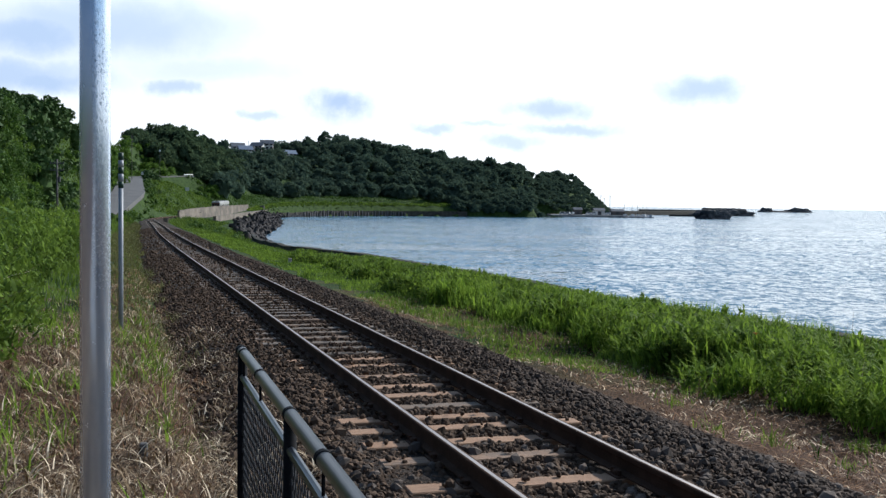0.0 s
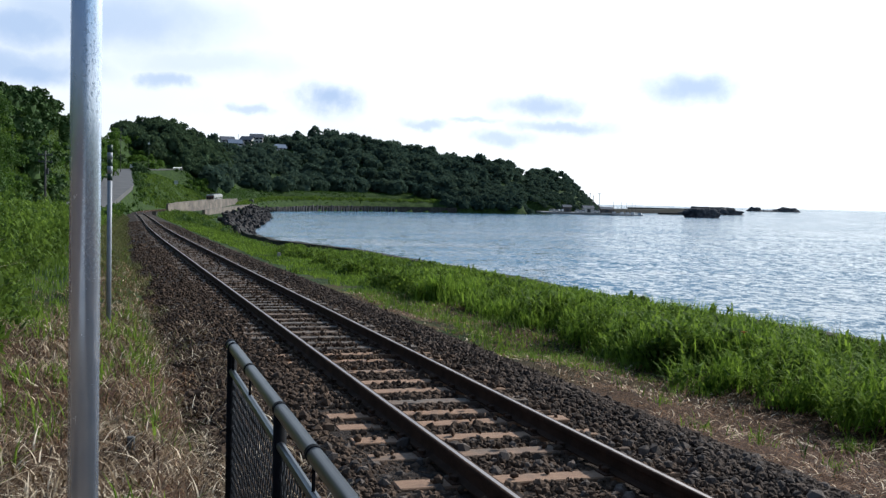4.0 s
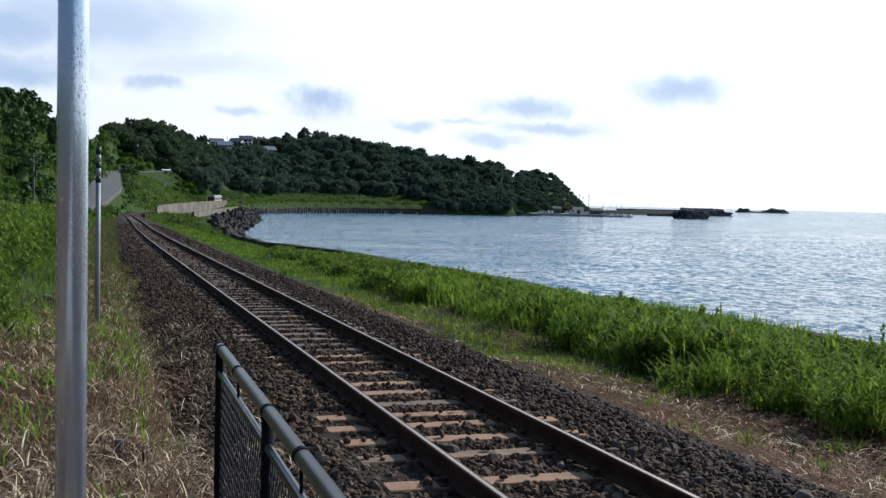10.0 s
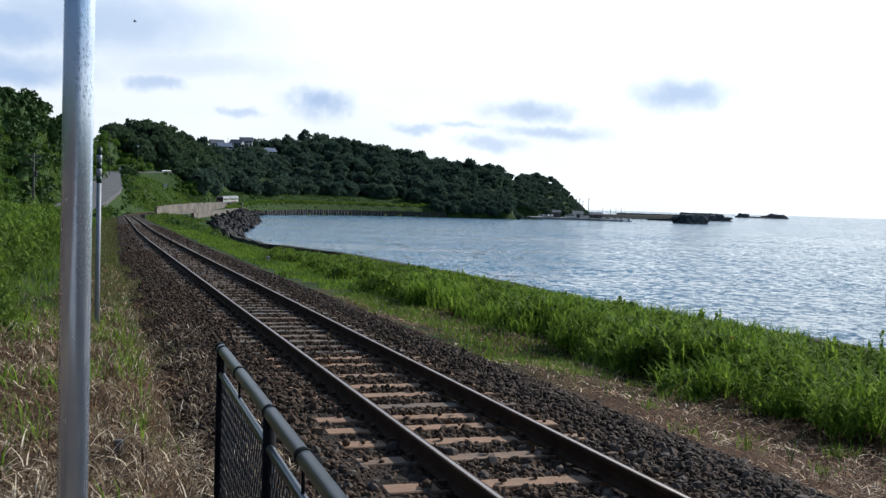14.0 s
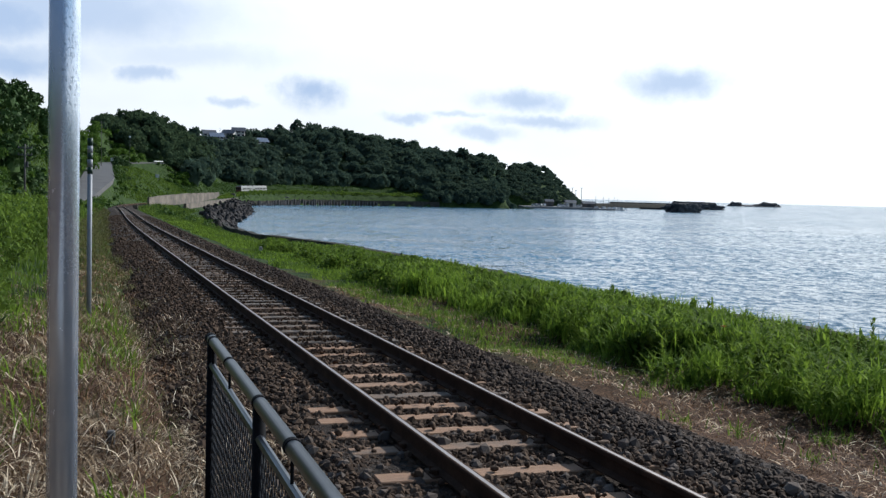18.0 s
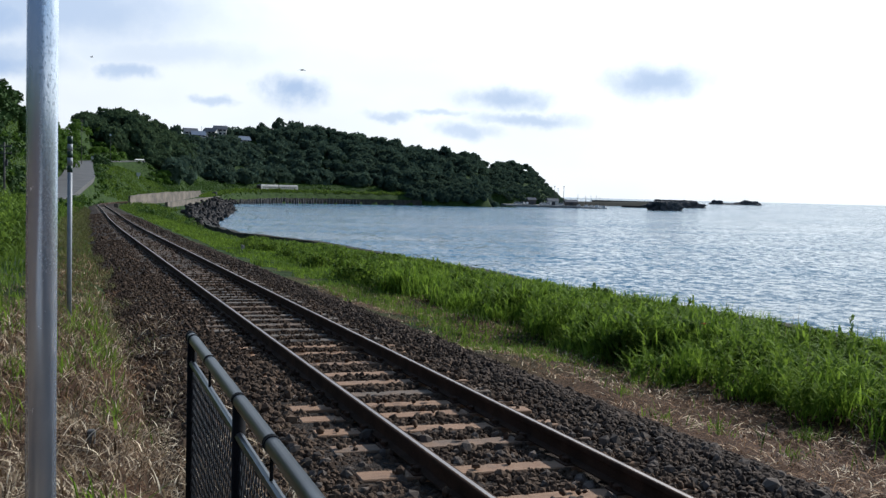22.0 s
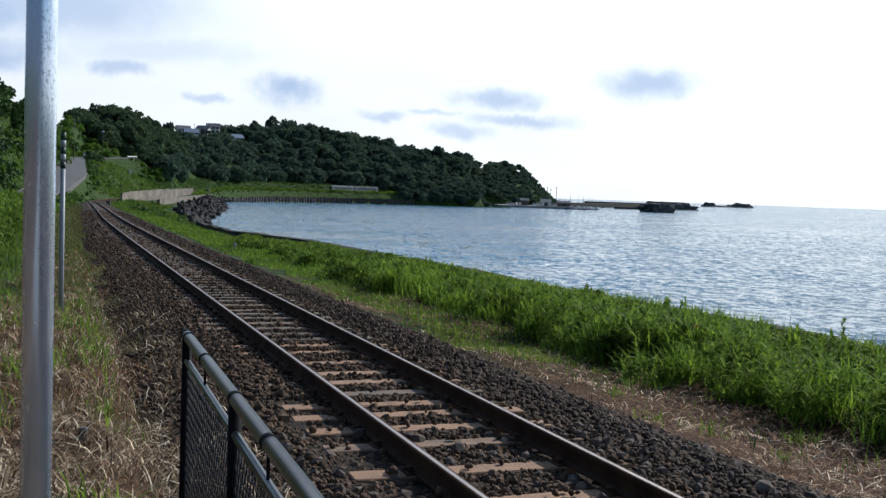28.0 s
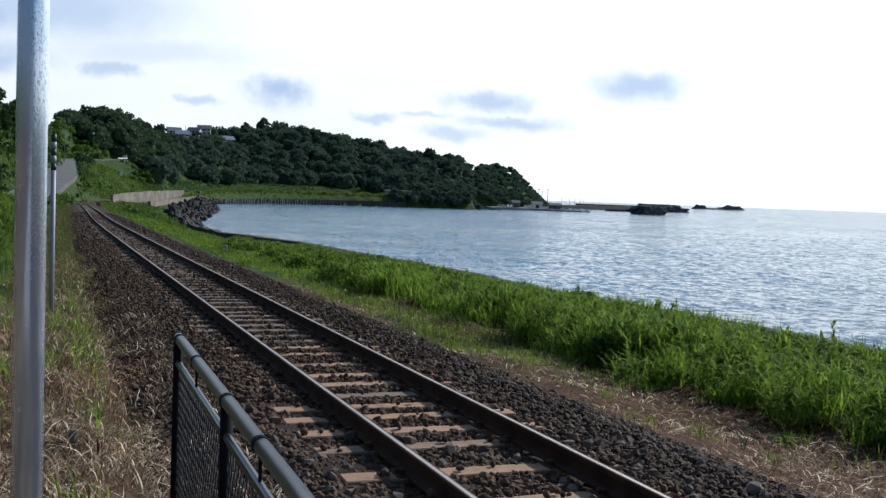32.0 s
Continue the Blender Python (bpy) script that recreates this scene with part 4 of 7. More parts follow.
def build_grasses():
    # tall reeds on the sea side, in tufts with leaves at all heights
    s, n, x, y, g = scatter(4, 62, 4.6, 11.0, 3000, 21, 1.5)
    edge = 5.35 + 0.9 * hash_noise(x, y, 0.45, 9.0) + np.clip((s - 22) / 20, 0, 1) * 0.8 + np.interp(s, (4, 8, 11), (1.3, 0.8, 0))
    keep = (n > edge) & (hash_noise(x, y, 1.1, 33.0) > -0.10)
    x, y, s, n = x[keep], y[keep], s[keep], n[keep]
    tuft = (0.76 + 1.05 * hash_noise(x, y, 0.7, 2.0) + 0.17 * g.normal(size=len(x))) * np.interp(s, (0, 10, 16, 22, 26, 36, 62), (0.85, 0.92, 1.12, 1.12, 0.95, 0.55, 0.40)) * np.interp(n, (4.4, 5.4, 7.0, 9.0, 11.0), (0.5, 1.0, 1.0, 0.50, 0.25)) * np.where(n > 8, np.interp(s, (30, 45), (1, 0.7)), 1)
    tuft = np.clip(tuft * 0.66, 0.10, 1.0)
    per = np.interp(s, (0, 20, 62), (64, 46, 28)).astype(int)
    tx, ty, ts, th = np.repeat(x, per), np.repeat(y, per), np.repeat(s, per), np.repeat(tuft, per)
    start = g.uniform(0, 0.62, len(tx)) * th
    h = np.clip((th - start) * g.uniform(0.55, 1.2, len(tx)), 0.10, 0.62)
    spread = np.interp(ts, (0, 20, 62), (0.10, 0.14, 0.30))
    tx, ty = tx + spread * g.normal(size=len(tx)), ty + spread * g.normal(size=len(tx))
    blades("tall_grass", tx, ty, sheet_z(tx, ty) - 0.03 + start, h, np.interp(ts, (0, 20, 62), (0.012, 0.016, 0.030)) * g.uniform(0.5, 1.5, len(tx)), 0.7, M_GRASS, "tall fresh green reeds and grass by the sea wall", 31, segs=2)
    # leafy upright weeds: narrow leaves along stems
    s, n, x, y, g = scatter(5, 34, 5.2, 10.6, 3000, 121, 1.3)
    keep = (hash_noise(x, y, 0.5, 2.0) > -0.05) & (n > 5.4 + 0.6 * hash_noise(x, y, 0.45, 9.0) + np.interp(s, (4, 8, 11), (1.3, 0.8, 0)))
    x, y, s, n = x[keep], y[keep], s[keep], n[keep]
    tall = g.uniform(0.35, 0.88, len(x)) * np.interp(s, (0, 10, 16, 22, 34), (0.75, 0.8, 1.0, 1.0, 0.65)) * np.interp(n, (5.4, 7.0, 9.0, 11.0), (1.0, 1.0, 0.50, 0.25))
    k = 18
    lz = np.tile(np.linspace(0.12, 1.0, k), len(x)) * np.repeat(tall, k)
    lx, ly = np.repeat(x, k) + 0.02 * g.normal(size=len(x) * k), np.repeat(y, k) + 0.02 * g.normal(size=len(x) * k)
    blades("weeds", lx, ly, sheet_z(lx, ly) + lz, g.uniform(0.10, 0.22, len(lx)), g.uniform(0.012, 0.030, len(lx)), 1.3, M_WEED, "leafy upright green weeds among the reeds", 131, segs=2)
    # single leafy stems that stand above the rest
    s, n, x, y, g = scatter(8, 40, 7.2, 9.6, 60, 171, 1.3)
    tall = g.uniform(0.5, 0.9, len(x)) * np.interp(s, (8, 16, 24, 40), (0.8, 0.95, 0.9, 0.6)) * np.interp(n, (7.6, 10.4), (1.0, 0.8))
    k = 26
    up = np.tile(np.linspace(0.3, 1.0, k), len(x))
    lx, ly = np.repeat(x, k) + 0.012 * g.normal(size=len(x) * k), np.repeat(y, k) + 0.012 * g.normal(size=len(x) * k)
    blades("weeds", lx, ly, sheet_z(lx, ly) + up * np.repeat(tall, k), g.uniform(0.10, 0.22, len(lx)) * (1.15 - 0.6 * up), g.uniform(0.016, 0.034, len(lx)), 1.0, M_WEED, "tall leafy weed stems standing above the reeds", 172, segs=2)
    # long grass hanging over the sea wall
    s, n, x, y, g = scatter(6, 60, 9.2, 10.9, 1100, 163, 1.3)
    keep = (hash_noise(x, y, 0.8, 83.0) > -0.15) & (n < np.array([shore_n(q) for q in s]) - 0.35)
    x, y, s = x[keep], y[keep], s[keep]
    tx, ty, ts = np.repeat(x, 14), np.repeat(y, 14), np.repeat(s, 14)
    tx, ty = tx + 0.10 * g.normal(size=len(tx)), ty + 0.10 * g.normal(size=len(tx))
    blades("edge_grass", tx, ty, sheet_z(tx, ty), g.uniform(0.22, 0.62, len(tx)) * np.interp(ts, (6, 20, 30, 45, 60), (1.0, 1.0, 0.7, 0.4, 0.25)), np.interp(ts, (0, 20, 60), (0.008, 0.012, 0.026)) * g.uniform(0.5, 1.5, len(tx)), 0.5, M_GRASS, "long green grass along the top of the sea wall", 165, segs=2)
    # bushy herbs along the front of the reeds and here and there among them
    s, n, x, y, g = scatter(6, 60, 5.0, 10.0, 1500, 151, 1.5)
    keep = (hash_noise(x, y, 0.5, 61.0) > -0.04) & (n > 5.3 + 0.6 * hash_noise(x, y, 0.45, 9.0) + np.interp(s, (4, 8, 11), (1.3, 0.8, 0)))
    x, y, s, n = x[keep], y[keep], s[keep], n[keep]
    r = g.uniform(0.18, 0.46, len(x)) * np.interp(s, (6, 60), (0.9, 1.3))
    tall = g.uniform(0.36, 0.92, len(x)) * np.interp(s, (0, 10, 16, 24, 36, 60), (0.75, 0.85, 1.0, 1.0, 0.75, 0.6)) * np.interp(n, (5, 7, 8.5, 10), (1.0, 0.9, 0.55, 0.42))
    leafy_clumps("bushy_herbs", x, y, r, tall, 90, 0.17, 0.031, M_HERB, "bushy dark green herbs among the reeds", 152)
    # a few dry seed stalks above the reeds
    s, n, x, y, g = scatter(7, 26, 6.5, 10.6, 90, 122)
    blades("seed_stalks", x, y, sheet_z(x, y), g.uniform(0.8, 1.3, len(x)) * np.interp(s, (0, 10, 16, 26), (0.55, 0.6, 0.7, 0.65)), np.full(len(x), 0.006), 0.2, M_STRAW, "thin dry seed stalks above the reeds", 132)
    # short grass further along, both sides
    s, n, x, y, g = scatter(9, 190, 3.3, 11, 60000, 23, 1.5)
    keep = (g.random(len(s)) < 0.5 + hash_noise(x, y, 0.4, 7.0)) & (n > 3.6 + 0.5 * hash_noise(x, y, 0.7, 3.0)) & (n < np.array([shore_n(q) for q in s]) - np.interp(s, (40, 62, 120), (0, 1.5, 1.0)))
    keep &= (s > 15) | (g.random(len(s)) < 0.10)
    x, y, s = x[keep], y[keep], s[keep]
    blades("short_grass", x, y, sheet_z(x, y) - 0.02, g.uniform(0.12, 0.34, len(x)) * np.interp(s, (0, 40, 190), (1, 1.0, 1.5)), np.interp(s, (0, 30, 190), (0.008, 0.018, 0.07)) * g.uniform(0.6, 1.4, len(x)), 0.6, M_BANKWEED, "short yellow-green grass on the verge", 33, segs=2)
    # close turf between the ballast and the reeds
    s, n, x, y, g = scatter(14, 110, 3.5, 6.4, 34000, 159, 1.5)
    keep = (hash_noise(x, y, 0.45, 71.0) + 0.4 * hash_noise(x, y, 1.6, 72.0) > -0.22) & (n > 3.75 + 0.35 * hash_noise(x, y, 0.7, 3.0))
    x, y, s = x[keep], y[keep], s[keep]
    blades("verge_turf", x, y, sheet_z(x, y) - 0.01, g.uniform(0.05, 0.17, len(x)) * np.interp(s, (14, 110), (0.9, 1.8)), np.interp(s, (14, 40, 110), (0.007, 0.015, 0.045)) * g.uniform(0.6, 1.4, len(x)), 0.7, M_GRASS, "close yellow-green turf on the verge", 160, segs=2)
    # dry straw between ballast and reeds
    s, n, x, y, g = scatter(3.5, 30, 3.2, 7.0, 50000, 24, 1.4)
    keep = g.random(len(s)) < 0.95 - np.abs(n - 4.8) * 0.35 + 0.6 * hash_noise(x, y, 0.8, 1.0)
    x, y = x[keep], y[keep]
    blades("dry_grass", x, y, sheet_z(x, y) + g.uniform(0, 0.05, len(x)), g.uniform(0.05, 0.20, len(x)), g.uniform(0.004, 0.011, len(x)), 0.95, M_STRAW_WARM, "flattened brown dry straw beside the ballast", 34, segs=2, flat=0.68)
    # small green tufts on the dry verge
    s, n, x, y, g = scatter(5, 40, 3.5, 5.8, 150, 127, 1.2)
    keep = hash_noise(x, y, 0.6, 41.0) > -0.02
    x, y, s = x[keep], y[keep], s[keep]
    tx, ty = np.repeat(x, 30), np.repeat(y, 30)
    tx, ty = tx + 0.08 * g.normal(size=len(tx)), ty + 0.08 * g.normal(size=len(tx))
    blades("verge_tufts", tx, ty, sheet_z(tx, ty), g.uniform(0.05, 0.22, len(tx)), g.uniform(0.004, 0.010, len(tx)), 0.7, M_GRASS, "small fresh tufts on the dry verge", 128, segs=2)
    # dry straw by the platform
    s, n, x, y, g = scatter(0.5, 26, -9.5, -1.5, 90000, 25, 1.7)
    keep = g.random(len(s)) < 0.95 - 0.3 * (n > -2.15) * (s > 9) + 0.7 * hash_noise(x, y, 0.9, 6.0) - np.clip((s - 14) / 10, 0, 1)
    keep &= s > 2.2
    x, y, s, n = x[keep], y[keep], s[keep], n[keep]
    blades("dry_grass", x, y, np.maximum(sheet_z(x, y), track_z(s) + bed_height(n)) + g.uniform(0, 0.06, len(x)), g.uniform(0.07, 0.28, len(x)), g.uniform(0.003, 0.008, len(x)), 0.85, M_STRAW, "tangled dry straw on the ground beside the platform", 35, segs=2, flat=0.5)
    s, n, x, y, g = scatter(4.2, 10, -5.4, -2.0, 26000, 161)
    keep = hash_noise(x, y, 1.3, 81.0) > -0.25
    x, y, s = x[keep], y[keep], s[keep]
    blades("dry_grass", x, y, np.maximum(sheet_z(x, y), track_z(s) - 0.32) + g.uniform(0, 0.05, len(x)), g.uniform(0.05, 0.20, len(x)), g.uniform(0.0025, 0.006, len(x)), 0.8, M_STRAW, "bleached short straw trodden flat by the fence", 162, segs=2, flat=0.7)
    # broad curled dead leaves on top
    s, n, x, y, g = scatter(1.5, 14, -8.0, -1.9, 6000, 125, 1.4)
    keep = (n < -4.4) | (s < 8.5)
    x, y, s, n = x[keep], y[keep], s[keep], n[keep]
    blades("dead_leaves", x, y, sheet_z(x, y) + g.uniform(0.03, 0.12, len(x)), g.uniform(0.12, 0.40, len(x)), g.uniform(0.004, 0.010, len(x)), 0.9, M_STRAW, "broad pale dead grass leaves lying over the straw", 126, segs=4, flat=0.45)
    # green grass and weeds on the landward bank
    s, n, x, y, g = scatter(3, 130, -18, -2.3, 70000, 26, 1.7)
    edge = np.interp(s, (0, 10, 13, 18, 130), (-10, -9, -5.4, -3.4, -2.6)) + 0.7 * hash_noise(x, y, 0.5, 4.0)
    keep = (n < edge) | (g.random(len(s)) < np.interp(s, (0, 9, 14, 22, 40), (0.0, 0.02, 0.10, 0.35, 0.6)) * (0.5 + (hash_noise(x, y, 0.9, 12.0) > 0.1)))
    keep &= np.array([min(math.hypot(a - c[0], b - c[1]) for c in ROAD_FINE) > 4.6 for a, b in zip(x, y)])
    x, y, s, n = x[keep], y[keep], s[keep], n[keep]
    clump = hash_noise(x, y, 0.4, 5.0)
    tall = np.clip((0.45 + 0.5 * clump + 0.12 * g.normal(size=len(x))) * np.clip((-n - 2.0) / 3.5, 0.35, 1.35), 0.12, 1.3)
    blades("bank_grass", x, y, sheet_z(x, y) - 0.03, tall, np.interp(s, (0, 20, 60, 130), (0.009, 0.014, 0.03, 0.06)) * g.uniform(0.6, 1.5, len(x)), 0.45, M_BANKWEED, "lush green grass on the bank", 36, segs=2)
    s, n, x, y, g = scatter(9, 150, -3.6, -1.55, 26000, 28, 1.5)
    rag = hash_noise(x, y, 0.5, 18.0) + 0.5 * hash_noise(x, y, 1.7, 19.0)
    keep = (n < -2.15 + 0.55 * rag) & (g.random(len(s)) < np.interp(s, (9, 16, 28), (0.25, 0.4, 1.0)))
    x, y, s, n = x[keep], y[keep], s[keep], n[keep]
    blades("verge_grass", x, y, np.maximum(sheet_z(x, y), track_z(s) + bed_height(n)) - 0.02, g.uniform(0.06, 0.30, len(x)) * np.interp(s, (0, 20, 150), (0.8, 1.0, 1.5)), np.interp(s, (0, 20, 60, 150), (0.005, 0.010, 0.030, 0.07)) * g.uniform(0.6, 1.5, len(x)), 0.8, M_OLIVE, "olive half-dry grass creeping over the ballast's edge", 38, segs=2)
    # bleached straw along the foot of the ballast
    s, n, x, y, g = scatter(8.5, 34, -3.7, -1.95, 15000, 175, 1.2)
    keep = (hash_noise(x, y, 0.9, 93.0) > -0.2) & (n < -2.15 + 0.5 * hash_noise(x, y, 0.6, 18.0))
    x, y, s, n = x[keep], y[keep], s[keep], n[keep]
    blades("dry_grass", x, y, np.maximum(sheet_z(x, y), track_z(s) + bed_height(n)) + g.uniform(0, 0.05, len(x)), g.uniform(0.06, 0.24, len(x)), np.interp(s, (8, 34), (0.004, 0.013)) * g.uniform(0.6, 1.4, len(x)), 0.85, M_STRAW_WARM, "bleached brown straw along the foot of the ballast", 176, segs=2, flat=0.6)
    # green sprigs in the straw
    s, n, x, y, g = scatter(5.5, 18, -5.2, -2.4, 260, 29, 0.8)
    keep = hash_noise(x, y, 0.8, 25.0) > -0.05
    x, y, s = x[keep], y[keep], s[keep]
    tx, ty = np.repeat(x, 14), np.repeat(y, 14)
    tx, ty = tx + 0.07 * g.normal(size=len(tx)), ty + 0.07 * g.normal(size=len(tx))
    blades("green_sprigs", tx, ty, sheet_z(tx, ty), g.uniform(0.08, 0.36, len(tx)), g.uniform(0.005, 0.012, len(tx)), 0.7, M_GRASS, "fresh green sprigs growing through the straw", 39, segs=2)
    # broad-leaved herbs crowding the bank
    s, n, x, y, g = scatter(11, 75, -15, -4.2, 1500, 153, 1.6)
    keep = (hash_noise(x, y, 0.5, 63.0) > -0.02) & (s > 14 + n * 0.3) & (n < -4.4 - 0.8 * hash_noise(x, y, 0.4, 64.0))
    keep &= np.array([min(math.hypot(a - c[0], b - c[1]) for c in ROAD_FINE) > 4.8 for a, b in zip(x, y)])
    x, y, s, n = x[keep], y[keep], s[keep], n[keep]
    r = g.uniform(0.25, 0.6, len(x)) * np.interp(s, (10, 75), (0.9, 1.7))
    tall = g.uniform(0.4, 1.15, len(x)) * np.interp(n, (-10, -5, -4), (1.25, 0.9, 0.6))
    near = s < 34
    leafy_clumps("bank_herbs", x[near], y[near], r[near], tall[near], 115, 0.155, 0.029, M_BANKHERB, "lush broad-leaved green herbs on the bank", 154)
    leafy_clumps("bank_herbs", x[~near], y[~near], r[~near], tall[~near], 60, 0.24, 0.05, M_BANKHERB, "lush broad-leaved green herbs further up the bank", 164)
    # rank growth in front of the far parapet wall
    s, n, x, y, g = scatter(120, 262, 3.0, 12.5, 9500, 155)
    keep = (n > np.interp(s, (120, 170, 225, 262), (4.4, 3.4, 3.0, 4.2))) & (n < np.array([shore_n(q) for q in s]) - 0.6)
    x, y, s = x[keep], y[keep], s[keep]
    blades("rank_grass", x, y, sheet_z(x, y) - 0.05, g.uniform(0.45, 1.2, len(x)) * (0.85 + 0.7 * hash_noise(x, y, 0.2, 6.0)) * np.interp(s, (120, 170, 262), (0.5, 1.0, 1.1)), g.uniform(0.03, 0.085, len(x)), 0.6, M_BANKHERB, "rank green grass below the far wall", 156, segs=2)
    # tall dry stems arching over the bank
    s, n, x, y, g = scatter(7, 22, -11, -4.4, 620, 30)
    blades("dry_stems", x, y, sheet_z(x, y), g.uniform(0.5, 1.2, len(x)), g.uniform(0.005, 0.011, len(x)), 0.95, M_STRAW, "long dry stems arching out of the weeds", 40, segs=4)
    # rough grass on the cutting
    s, n, x, y, g = scatter(120, 420, -22, -2.8, 42000, 130)
    keep = np.array([min(math.hypot(a - c[0], b - c[1]) for c in ROAD_FINE) > 4.8 for a, b in zip(x, y)])
    x, y, s = x[keep], y[keep], s[keep]
    blades("rough_grass", x, y, sheet_z(x, y) + 0.02, g.uniform(0.3, 1.1, len(x)) * (0.8 + 0.9 * hash_noise(x, y, 0.12, 6.0)), g.uniform(0.06, 0.16, len(x)), 0.7, M_BANKHERB, "rough green grass on the cutting", 140, segs=2)
    # tufts on the slope between the road and the track
    s, n, x, y, g = scatter(70, 240, -20, -2.9, 15000, 173)
    keep = np.array([min(math.hypot(a - c[0], b - c[1]) for c in ROAD_FINE) > 3.9 for a, b in zip(x, y)])
    x, y, s = x[keep], y[keep], s[keep]
    blades("rough_grass", x, y, sheet_z(x, y) - 0.02, g.uniform(0.25, 0.8, len(x)) * (0.9 + 0.9 * hash_noise(x, y, 0.15, 26.0)), np.interp(s, (70, 240), (0.035, 0.12)) * g.uniform(0.6, 1.4, len(x)), 0.75, M_BANKHERB, "rough tufts on the slope below the road", 174, segs=2)
    # rough grass either side of the far line
    s, n, x, y, g = scatter(395, 640, -20, -2.9, 15000, 157)
    keep = np.array([min(math.hypot(a - c[0], b - c[1]) for c in ROAD_FINE) > 4.8 for a, b in zip(x, y)])
    x, y = x[keep], y[keep]
    blades("rough_grass", x, y, sheet_z(x, y) - 0.1, g.uniform(0.4, 1.3, len(x)) * (0.85 + 0.8 * hash_noise(x, y, 0.1, 6.0)), g.uniform(0.10, 0.24, len(x)), 0.7, M_LEAF_LIT, "rough dark green grass behind the far line", 158, segs=2)
    # herbage on the steep bank
    x, y, z, g = plant(-0.52, -0.322, -0.4, 0.75, 15000, 133, 7)
    keep = y > 30
    x, y = x[keep], y[keep]
    blades("bank_herbage", x, y, sheet_z(x, y) - 0.08, g.uniform(0.35, 1.0, len(x)) * (0.85 + 0.7 * hash_noise(x, y, 0.15, 6.0)), np.interp(y, (30, 130), (0.03, 0.11)) * g.uniform(0.6, 1.5, len(x)), 0.7, M_LEAF_LIT, "rough green herbage on the steep bank", 142, segs=2)
    # long grass on the berm beside the far line
    s, n, x, y, g = scatter(424, 626, 2.5, 7.5, 7200, 132)
    blades("berm_grass", x, y, sheet_z(x, y) - 0.1, g.uniform(0.7, 1.7, len(x)) * (0.85 + 0.6 * hash_noise(x, y, 0.08, 6.0)) * np.interp(s, (490, 530), (1.0, 1.3)), g.uniform(0.08, 0.2, len(x)), 0.6, M_BANKWEED, "long green grass on the berm by the far line", 141, segs=2)
    s, n, x, y, g = scatter(9, 70, -16, -4.6, 44000, 27, 1.5)
    keep = (hash_noise(x, y, 0.5, 15.0) > -0.1) & (s > 15 + n * 0.35)
    keep &= np.array([min(math.hypot(a - c[0], b - c[1]) for c in ROAD_FINE) > 4.8 for a, b in zip(x, y)])
    x, y, s = x[keep], y[keep], s[keep]
    z = sheet_z(x, y) + g.uniform(0.1, 0.9, len(x))
    blades("weeds", x, y, z, g.uniform(0.10, 0.30, len(x)), g.uniform(0.015, 0.040, len(x)) * np.interp(s, (0, 20, 70), (0.7, 1, 2.4)), 1.1, M_BANKWEED, "broad-leaved weeds covering the bank", 37, segs=2)


def road_fine():
    out = []
    for (x0, y0, z0), (x1, y1, z1) in zip(ROAD, ROAD[1:]):
        k = max(2, int(math.hypot(x1 - x0, y1 - y0) / 4))
        out += [(x0 + (x1 - x0) * i / k, y0 + (y1 - y0) * i / k, z0 + (z1 - z0) * i / k) for i in range(k)]
    return out + [ROAD[-1]]


ROAD_FINE = road_fine()


def build_road():
    c = np.array(ROAD_FINE)
    for _ in range(6):
        c[1:-1] = (c[:-2] + 2 * c[1:-1] + c[2:]) / 4
    rows = []
    for i in range(len(c)):
        d = c[min(i + 1, len(c) - 1)] - c[max(i - 1, 0)]
        d = d[:2] / np.hypot(*d[:2])
        rows.append((*c[i], d[1], -d[0]))
    v, f = sweep(rows, [(-3.7, -0.9), (3.4, -0.9), (3.4, 0.03), (0, 0.09), (-3.7, 0.03)])
    tagged(new("road", mesh_from("road", v, f, [M_ROAD])), "grey asphalt road climbing the bank", "road", kind="structure")
    return rows


ROAD_ROWS = build_road()


